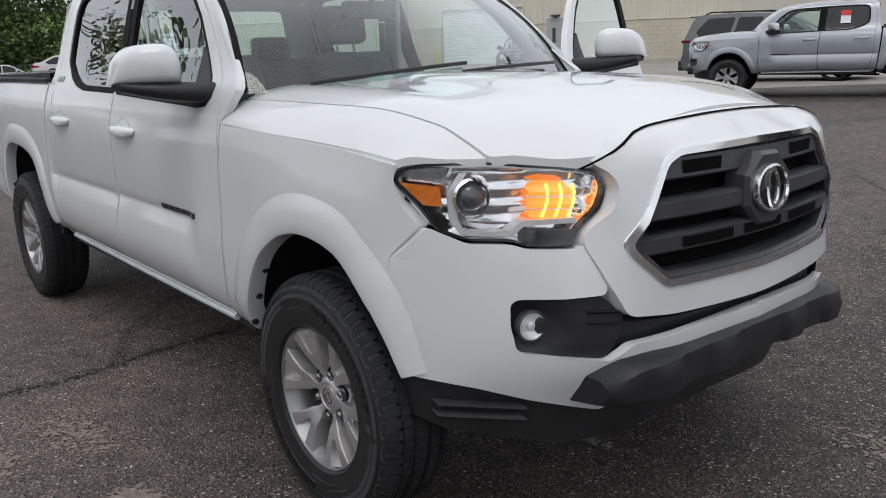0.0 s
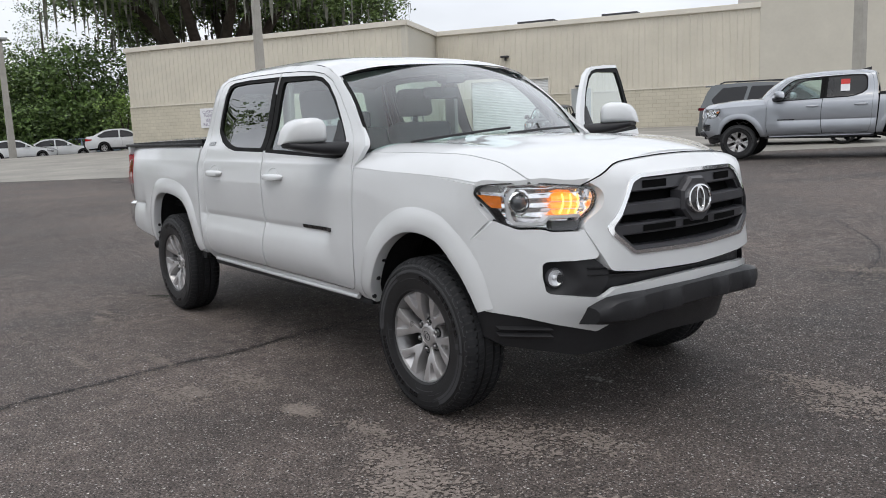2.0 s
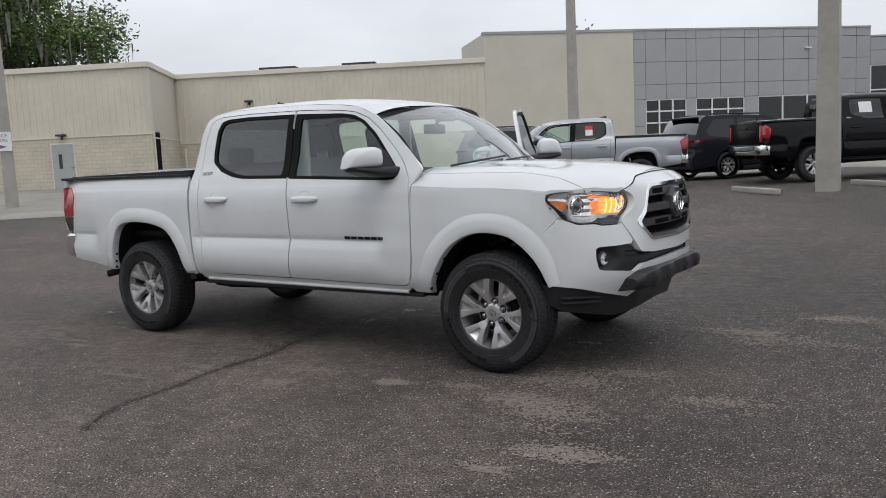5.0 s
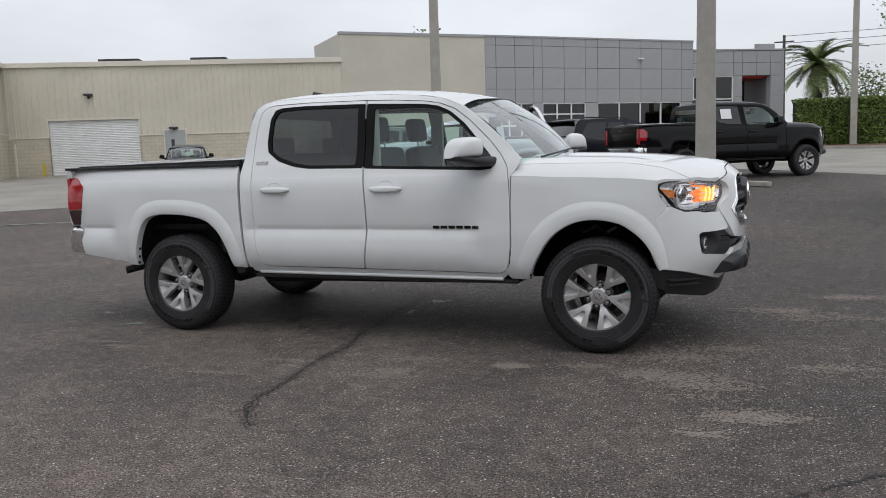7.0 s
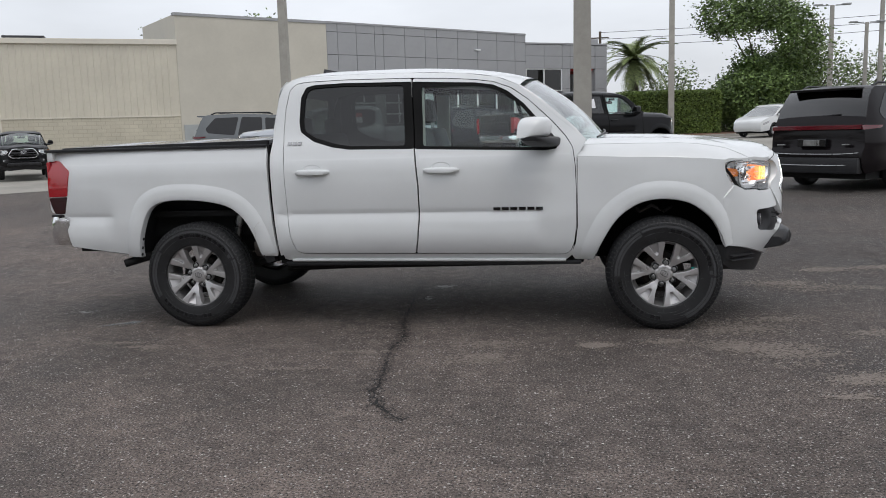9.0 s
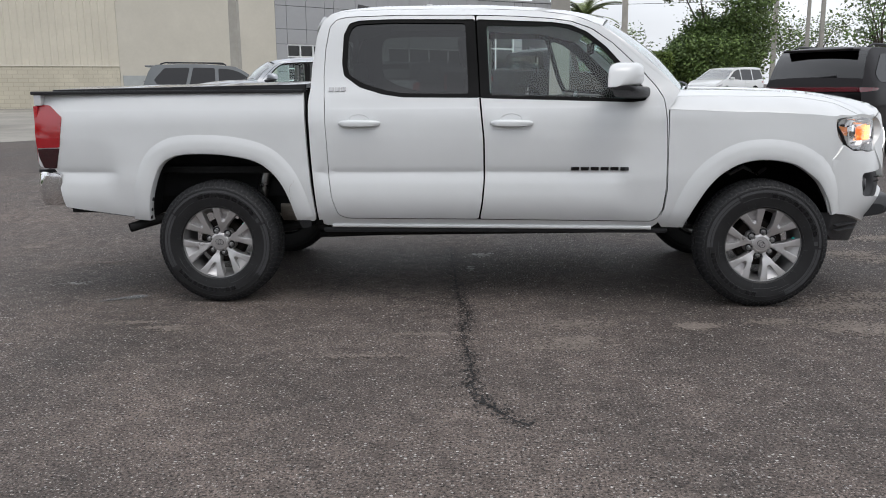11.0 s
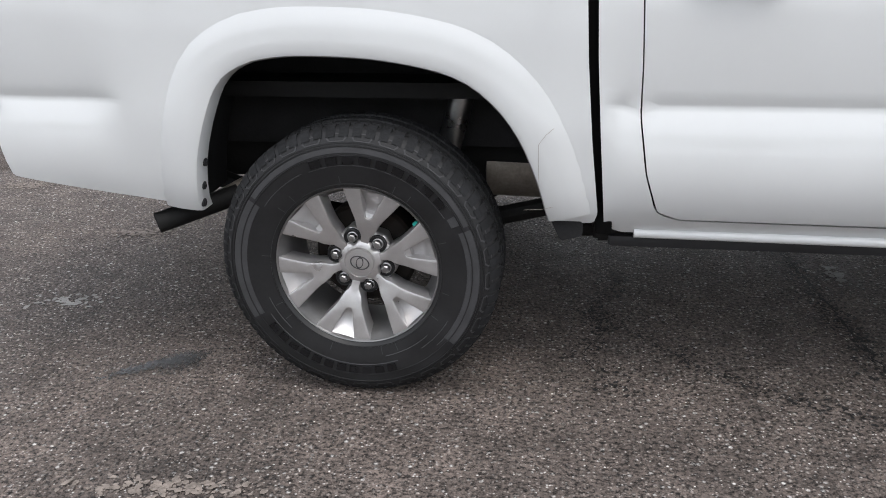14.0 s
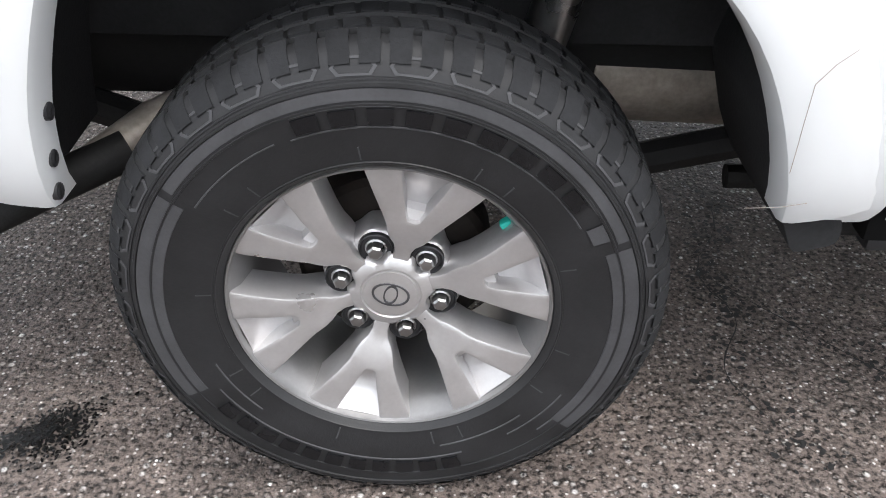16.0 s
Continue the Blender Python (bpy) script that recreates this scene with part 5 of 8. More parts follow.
def underside(t):
    both("front_wheel_liner", lambda: liner(FRONT_LIP, .50), LINER, t, "", 40)
    lip = [Vector((p.x, p.y)) for p in REAR_LIP]
    def rear_liner():
        c = Vector((.05, .5))
        rows = []
        for grow, y in ((0.0, .85), (.02, .82), (.03, .60)):
            rows.append([(p.x + (p - c).normalized().x * grow, -y, p.y + (p - c).normalized().y * grow) for p in lip])
        return strip_bm(rows)
    both("rear_wheel_liner", rear_liner, LINER, t, "", 40)
    both("arch_flap", lambda: panel(rounded([(.47, .69), (.50, .62), (.575, .50), (.575, .47), (.52, .455), (.49, .52), (.455, .63)], .01, 2), lambda u, v: (u, -.862, v), .06, inward=into_right, depth=.30), LINER, t)
    for x, z in ((-.414, .525), (-.409, .572), (-.398, .635), (2.797, .50), (2.842, .60), (2.899, .70)):
        both("clip", lambda: lathe(bmesh.new(), [(.012, .006), (.011, -.004), (.006, -.006), (.0, -.004)], 12, Matrix.Translation((x, -.862, z)) @ Matrix.Rotation(radians(90), 4, "Z")), PLASTIC, t)
    both("bed_lower_edge", lambda: tube(bmesh.new(), [(-.46, -.80, .520), (-.60, -.815, .534), (-.80, -.815, .562), (-.94, -.80, .584)], .011, 8), PLASTIC, t)
    # bed underside and inner walls over the rear wheels
    bm = bmesh.new()
    box(bm, -1.08, .58, -.80, .80, .93, .96)
    box(bm, -.46, .56, -.575, -.555, .62, .95)
    box(bm, -.46, .56, .555, .575, .62, .95)
    part("bed_underside", bm, LINER, t)
    bm = bmesh.new()
    box(bm, .60, 2.72, -.80, .80, .44, .52, .01)
    part("cab_floor", bm, CHASSIS, t)
    both("frame_rail", lambda: box(bmesh.new(), -1.10, 3.85, -.52, -.44, .50, .62, .01), CHASSIS, t)
    bm = bmesh.new()
    tube(bm, [(0, -.72, .383), (0, -.20, .383), (0, -.12, .383), (0, .12, .383), (0, .20, .383), (0, .72, .383)], [.04, .045, .12, .12, .045, .04], 14)
    part("rear_axle", bm, RUST, t, smooth=40)
    both("leaf_spring", lambda: tube(bmesh.new(), [(-.62, -.56, .55), (-.3, -.56, .43), (0, -.56, .395), (.35, -.56, .415), (.70, -.56, .50)], .028, 8), CHASSIS, t)
    both("leaf_clamp", lambda: box(bmesh.new(), -.07, .07, -.60, -.52, .33, .46, .008), RUST, t)
    both("shock_absorber", lambda: tube(bmesh.new(), [(.14, -.60, .40), (.19, -.60, .58), (.191, -.60, .581), (.25, -.60, .80), (.251, -.60, .801), (.28, -.60, .90)], [.026, .026, .034, .034, .014, .014], 12), BRUSHED, t)
    bm = bmesh.new()
    tube(bm, [(.27, -.43, .535), (.30, -.43, .535), (1.02, -.43, .515), (1.06, -.43, .515)], [.05, .095, .095, .05], 24)
    part("muffler", bm, PIPE, t, "dull steel silencer box", smooth=40)
    bm = bmesh.new()
    tube(bm, [(.30, -.43, .535), (.15, -.46, .58), (-.05, -.52, .60), (-.22, -.57, .555), (-.36, -.65, .515), (-.43, -.745, .490)], [.034, .034, .034, .034, .032, .027], 14, cap=False)
    part("exhaust_pipe", bm, PIPE, t, "discoloured exhaust pipe", smooth=60)
    bm = bmesh.new()
    tube(bm, [(-.38, -.71, .503), (-.565, -.845, .455)], .029, 16, cap=False)
    tube(bm, [(-.563, -.8435, .4556), (-.44, -.755, .487)], .025, 16, cap=False)
    part("exhaust_tip", bm, CHASSIS, t, "black exhaust tip", smooth=60)
    bm = bmesh.new()
    tube(bm, [(.62, -.62, .40), (1.1, -.62, .42), (2.0, -.62, .42)], .03, 8)
    tube(bm, [(.55, -.50, .36), (1.0, -.52, .38), (2.6, -.5, .40)], .022, 8)
    part("brake_cable", bm, CHASSIS, t)
    bm = bmesh.new()
    tube(bm, [(3.236, -.72, .383), (3.236, -.35, .42), (3.236, .35, .42), (3.236, .72, .383)], .035, 10)
    box(bm, 3.0, 3.5, -.40, .40, .36, .55, .02)
    part("front_axle", bm, CHASSIS, t)
    both("front_arm", lambda: tube(bmesh.new(), [(3.10, -.45, .42), (3.236, -.68, .33), (3.38, -.45, .42)], .03, 8), RUST, t)
    both("front_strut", lambda: tube(bmesh.new(), [(3.25, -.60, .40), (3.24, -.55, .62), (3.235, -.53, .88)], [.03, .045, .05], 10), CHASSIS, t)
    both("hose", lambda: tube(bmesh.new(), [(3.05, -.56, .80), (3.10, -.62, .76), (3.18, -.60, .80), (3.26, -.63, .76), (3.33, -.58, .80)], .012, 6), BRUSHED, t)
    for x, y, turn in ((0, -.795, 14), (3.236, -.795, 40), (0, .795, 25), (3.236, .795, 40)):
        wheel(t, x, y, turn)


def wheel(parent, x, y, turn):
    w = new("wheel")
    w.parent = parent
    w.matrix_basis = Matrix.Translation((x, y, .372)) @ (Matrix.Identity(4) if y < 0 else Matrix.Rotation(math.pi, 4, "Z")) @ Matrix.Rotation(radians(turn), 4, "Y")
    for nm, bm_fn, mt, lb, sm in WHEEL_PARTS:
        if nm not in WHEEL_MESH:
            WHEEL_MESH[nm] = []
    if not WHEEL_MESH.get("done"):
        for nm, bm_fn, mt, lb, sm in WHEEL_PARTS:
            ob = part(nm, grown(bm_fn()), mt, w, lb, sm)
            WHEEL_MESH[nm].append((ob.data, lb))
        WHEEL_MESH["done"] = [w]
    else:
        for nm, bm_fn, mt, lb, sm in WHEEL_PARTS:
            for me, lb2 in WHEEL_MESH[nm][:1]:
                ob = new(nm, me)
                ob.parent = w
                if lb2:
                    ob["label"] = lb2
            WHEEL_MESH[nm] = WHEEL_MESH[nm][1:] + WHEEL_MESH[nm][:1]
    return w


def grown(bm):
    """The wheel's parts are drawn for a slightly larger rim: brought to the true radius."""
    for v in bm.verts:
        r = math.hypot(v.co.x, v.co.z)
        k = smooth_tab([(0, 0), (.07, .0698), (.228, .2165), (.30, .290), (.385, .3745)], r) / r if r > 1e-6 else 1
        v.co.x *= k
        v.co.z *= k
    return bm


def polar(r, a, y):
    return (r * math.cos(a), y, r * math.sin(a))


SIDEWALL = [(.226, -.094), (.232, -.104), (.2365, -.1072), (.2375, -.1090), (.2395, -.1095), (.2405, -.1080), (.245, -.1090), (.262, -.1128), (.275, -.1148), (.290, -.1165), (.3135, -.1180)]


def tyre_bm():
    half = [(.3135, -.1180), (.3140, -.1196), (.3165, -.1198), (.3170, -.1178), (.335, -.1158), (.3358, -.1180), (.3388, -.1176), (.3396, -.1150), (.3425, -.1138), (.3432, -.1152), (.3450, -.1146), (.3457, -.1124), (.352, -.1090), (.360, -.1040), (.366, -.099), (.373, -.092), (.3775, -.083), (.3795, -.074)]
    tread = [(.3795, -.074), (.372, -.072), (.372, -.064), (.3815, -.062), (.3825, -.032), (.374, -.030), (.374, -.020), (.383, -.018), (.383, .018), (.374, .020), (.374, .030), (.3825, .032), (.3815, .062), (.372, .064), (.372, .072), (.3795, .074)]
    return lathe(bmesh.new(), half + tread[1:] + [(r, -y) for r, y in reversed(half)][1:], 120)


def sidewall_bm(sg):
    return lathe(bmesh.new(), [(r, sg * -y) for r, y in SIDEWALL], 120)


def tick_bm(k):
    """A short moulded tick by the bead."""
    a = 2 * math.pi * (k + .3 * (k % 3)) / 14
    return strip_bm([[polar(r, a - .0045, side_y(r) - d), polar(r, a + .0045, side_y(r) - d)] for r, d in ((.243, -.001), (.2435, .0014), (.262, .0014), (.2625, -.001))])


def arc_bm(r, a0, a1):
    """A fine moulded arc on the sidewall."""
    return strip_bm([[polar(q, radians(a0 + (a1 - a0) * i / 24), side_y(q) - d) for q, d in ((r - .0013, -.0005), (r - .0007, .0016), (r + .0007, .0016), (r + .0013, -.0005))] for i in range(25)])


def shoulder_y(r):
    return lerp_tab([(.3425, -.1138), (.352, -.1090), (.360, -.1040), (.366, -.099), (.373, -.092)], r)


def lug_frame_bm(k):
    """A raised six-sided outline on the shoulder, one for each pair of tread lugs."""
    c = 2 * math.pi * k / 33
    w = 2 * math.pi / 33
    path = [(.3470, -.30), (.3475, .30), (.3560, .40), (.3655, .26), (.3655, -.26), (.3560, -.40)]
    pts = dense(path, .16)
    bm = bmesh.new()
    rows = []
    for r, a in pts:
        ri, ai = .3563 + (r - .3563) * .76, a * .84
        rows.append([polar(r, c + a * w, shoulder_y(r) + .001), polar(r, c + a * w, shoulder_y(r) - .0016), polar(ri, c + ai * w, shoulder_y(ri) - .0016), polar(ri, c + ai * w, shoulder_y(ri) + .001)])
    strip(bm, rows + rows[:1])
    bmesh.ops.remove_doubles(bm, verts=bm.verts[:], dist=1e-6)
    bmesh.ops.recalc_face_normals(bm, faces=bm.faces[:])
    return bm


def shoulder_bm(sg):
    """Raised shoulder blocks all round one edge of the tread."""
    bm = bmesh.new()
    n = 66
    if True:
        for k in range(n):
            a0, a1 = 2 * math.pi * (k + .10) / n, 2 * math.pi * (k + .86) / n
            out = []
            for r, y in ((.3595, .1075), (.370, .098), (.3785, .0855), (.3828, .073), (.384, .0655), (.3755, .064)):
                out.append([polar(r, a0 + (.10 if r > .372 else 0) * (a1 - a0) * .5, sg * y), polar(r, a1 - (.0 if r > .372 else .18) * (a1 - a0) * .5, sg * y)])
            low = [[polar(r - .006, a, sg * (y - .003)) for a in (a0, a1)] for r, y in ((.3595, .1075), (.384, .0655))]
            vs = strip(bm, out)
            for side in (0, 1):
                base = [bm.verts.new((Vector(p[side]) * .985)) for p in out]
                for i in range(len(out) - 1):
                    bm.faces.new((vs[i][side], vs[i + 1][side], base[i + 1], base[i]))
    bmesh.ops.recalc_face_normals(bm, faces=bm.faces[:])
    return bm


def centre_blocks_bm():
    bm = bmesh.new()
    n = 74
    for y0, y1, off in ((-.060, -.034, 0), (-.016, .016, .5), (.034, .060, .25)):
        for k in range(n):
            a0, a1 = 2 * math.pi * (k + off) / n, 2 * math.pi * (k + off + .80) / n
            sk = .012
            strip(bm, [[polar(r, a0 + (sk if y == y1 else 0), y), polar(r, a1 + (sk if y == y1 else 0), y)] for r, y in ((.379, y0), (.3848, y0), (.3848, y1), (.379, y1))])
    bmesh.ops.recalc_face_normals(bm, faces=bm.faces[:])
    return bm


def ring_band(r0, r1, a0, a1, y, lift=.0012, n=40, taper=0.0):
    rows = []
    for i in range(n + 1):
        a = radians(a0 + (a1 - a0) * i / n)
        rows.append([polar(r0, a, y(r0) + .002), polar(r0 + .0006, a, y(r0) - lift), polar((r0 + r1) / 2, a, y((r0 + r1) / 2) - lift), polar(r1 - .0006, a, y(r1) - lift), polar(r1, a, y(r1) + .002)])
    return strip_bm(rows)


def side_y(r):
    return lerp_tab([(.226, -.094), (.232, -.104), (.245, -.1090), (.262, -.1128), (.275, -.1148), (.29, -.1165), (.3135, -.1180), (.335, -.1158), (.341, -.1142), (.352, -.1095), (.357, -.107), (.366, -.1)], r)


def rim_bm():
    return lathe(bmesh.new(), [(.228, -.090), (.2295, -.098), (.2275, -.1012), (.2245, -.1000), (.2215, -.090), (.212, -.074), (.204, -.04), (.198, .03), (.205, .09), (.222, .10)], 72)


SPOKE_HALF = [(.052, .0115), (.070, .0115), (.082, .0150), (.092, .0220), (.104, .0275), (.122, .0330), (.145, .0445), (.168, .0575), (.190, .0700), (.2105, .0820), (.2185, .0610), (.2245, .0345), (.198, .0270), (.172, .0185), (.148, .0115), (.1385, .0080), (.1360, .0040)]
SPOKE = [(u, -v) for u, v in SPOKE_HALF] + [(u, v) for u, v in reversed(SPOKE_HALF)]


def spoke_y(r):
    return smooth_tab([(.05, -.060), (.08, -.066), (.11, -.077), (.15, -.087), (.19, -.0925), (.220, -.0955)], r)


def spoke_bm(k):
    """One forked spoke: a crowned face, chamfered edges and deep drafted flanks."""
    a = radians(90 + 60 * k)
    ca, sa = math.cos(a), math.sin(a)

    def put(u, v):
        mid = .0525 * ease(.12, .21, u)
        return (u * ca - v * sa, spoke_y(math.hypot(u, v)) + .9 * max(0.0, abs(abs(v) - mid) - .012) ** 2, u * sa + v * ca)

    def flank(u, v):
        """Into the wheel, and a little in under the face."""
        return (0, 1, 0)
    bm = panel(SPOKE, put, .012, inward=flank, depth=.058)
    edges = [e for e in bm.edges if len(e.link_faces) == 2 and e.calc_face_angle(0) > .9]
    bmesh.ops.bevel(bm, geom=edges, offset=.0032, segments=2, affect="EDGES", profile=.5)
    return bm


def web_bm(k):
    """The sloping floor between the two arms of a spoke, with its raised step towards the fork."""
    bm = bmesh.new()
    a = radians(90 + 60 * k)
    ca, sa = math.cos(a), math.sin(a)
    rows = []
    for r, wd, y in ((.132, .012, -.076), (.150, .015, -.071), (.154, .016, -.058), (.180, .024, -.060), (.20, .031, -.072), (.2195, .037, -.092)):
        rows.append([(r * ca - v * sa, y, r * sa + v * ca) for v in (-wd, 0, wd)])
    strip(bm, rows)
    bmesh.ops.recalc_face_normals(bm, faces=bm.faces[:])
    return bm


def hub_bm():
    """The hub plate, whose rim swells out round each lug nut."""
    seg, rows = 96, []
    for r, y in ((.090, .0), (.092, -.034), (.0885, -.044), (.080, -.049), (.062, -.050), (.050, -.050)):
        rows.append([polar(r * (1 + (.08 * max(0, math.cos(6 * (2 * math.pi * k / seg - radians(120)))) ** 2 if r > .07 else 0)), 2 * math.pi * k / seg, y) for k in range(seg)])
    return strip_bm(rows, close=True)


def cap_bm():
    bm = bmesh.new()
    seg = 72
    rows = []
    for r, y in ((.062, -.046), (.060, -.058), (.052, -.0645), (.0415, -.0665), (.040, -.0640), (.037, -.0640), (.036, -.0665), (.02, -.068), (.0, -.0685)):
        row = []
        for k in range(seg):
            th = 2 * math.pi * k / seg
            scal = 1.0
            if r > .045:
                scal = 1 - .17 * max(0, math.cos(6 * (th - radians(120)))) ** 2 * (r - .045) / .017
            row.append(polar(r * scal, th, y))
        rows.append(row)
    strip(bm, rows, close=True)
    bmesh.ops.recalc_face_normals(bm, faces=bm.faces[:])
    return bm


def cap_mark():
    bm = lathe(bmesh.new(), [(.0265, -.0665), (.0258, -.0694), (.0232, -.0694), (.0225, -.067)], 40, Matrix.Diagonal((1, 1, .72, 1)))
    lathe(bm, [(.0112, -.0670), (.0108, -.0696), (.0088, -.0696), (.0082, -.067)], 28, Matrix.Diagonal((.9, 1, 1.5, 1)))
    return bm


def nut_bm(k):
    a = radians(120 + 60 * k)
    m = Matrix.Translation((.0698 * math.cos(a), 0, .0698 * math.sin(a)))
    bm = lathe(bmesh.new(), [(.0125, -.040), (.0125, -.0610), (.0112, -.0660), (.0085, -.0685), (.0, -.0695)], 6, m)
    lathe(bm, [(.0150, -.040), (.0150, -.0540), (.0125, -.0555)], 16, m)
    return bm


def socket_bm(k):
    bm = bmesh.new()
    if True:
        a = radians(120 + 60 * k)
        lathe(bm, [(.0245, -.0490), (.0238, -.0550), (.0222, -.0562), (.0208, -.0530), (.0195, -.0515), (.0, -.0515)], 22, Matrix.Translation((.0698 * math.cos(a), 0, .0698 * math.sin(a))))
    return bm


WHEEL_PARTS = [
    ("tyre", tyre_bm, TYRE_LIGHT, "black all-season tyre, greyed on the shoulder", 32),
    ("sidewall", lambda: sidewall_bm(1), TYRE, "satin black inner sidewall", 40),
    ("sidewall", lambda: sidewall_bm(-1), TYRE, "", 40),
    ("tread_shoulder", lambda: shoulder_bm(-1), TREAD, "", 30),
    ("tread_shoulder", lambda: shoulder_bm(1), TREAD, "", 30),
    ("tread", centre_blocks_bm, TREAD, "", 30),
    ("rim", rim_bm, ALLOY_SHADED, "silver alloy rim", 40),
    ("hub", hub_bm, ALLOY, "", 40),
    ("hub_cap", cap_bm, ALLOY, "silver hub cap", 40),
    ("hub_cap_mark", cap_mark, ALLOY_DARK, "", 40),
    ("brake_drum", lambda: lathe(bmesh.new(), [(.0, .006), (.135, .006), (.145, .014), (.145, .08)], 40), RUST, "rusty brake drum", 40),
    ("balance_weight", lambda: box(bmesh.new(), -.008, .008, -.06, -.045, -.017, .017, .003, Matrix.Rotation(radians(-47), 4, "Y") @ Matrix.Translation((.196, 0, 0))), TEAL, "small teal balance weight", 0),
] + [("spoke", (lambda k=k: spoke_bm(k)), ALLOY, "twin-arm alloy spoke", 35) for k in range(6)] + [("lug_nut", (lambda k=k: nut_bm(k)), BRUSHED, "steel lug nut", 0) for k in range(6)]
WHEEL_PARTS += [("spoke_web", (lambda k=k: web_bm(k)), ALLOY, "", 30) for k in range(6)] + [("lug_socket", (lambda k=k: socket_bm(k)), LUG_SHADE, "", 40) for k in range(6)]
WHEEL_PARTS += [("sidewall_band", (lambda lo=lo, hi=hi, r0=r0, r1=r1: ring_band(r0, r1, lo, hi, side_y)), TYRE_SCUFF, "scuffed grey sidewall band", 40) for lo, hi, r0, r1 in ((160, 222, .2995, .3345), (-24, 36, .3005, .3345), (38, 158, .3195, .3345))]
WHEEL_PARTS += [("sidewall_mark", (lambda a=a, s=s: ring_band(.2915, .3110, a, a + s, side_y, .0034, 5)), TYRE_MARK, "raised sidewall block", 30) for a, s in [(51 + 8.4 * k, 5.8) for k in range(9)] + [(229 + 7.0 * k, 5.0) for k in range(11)]]
WHEEL_PARTS += [("sidewall_shield", lambda: ring_band(.2915, .3130, 40, 45, side_y, .0032, 6), TYRE_SCUFF, "plain moulded shield", 30)]
WHEEL_PARTS += [("sidewall_tick", (lambda k=k: tick_bm(k)), TYRE_SCUFF, "", 30) for k in range(14)]
WHEEL_PARTS += [("sidewall_arc", (lambda r=r, a=a, b=b: arc_bm(r, a, b)), TYRE_SCUFF, "", 30) for r, a, b in ((.2875, 46, 126), (.3140, 48, 124), (.2870, 224, 306), (.2845, 322, 345), (.268, 215, 238), (.268, 300, 330), (.303, -30, 14), (.2905, 130, 158))]
WHEEL_PARTS += [("shoulder_outline", (lambda k=k: lug_frame_bm(k)), TYRE_SCUFF, "", 0) for k in range(33)]
WHEEL_MESH = {}


def cushion(bm, x0, x1, y0, y1, z0, z1, r, m=None):
    return box(bm, x0, x1, y0, y1, z0, z1, r, m, 4)


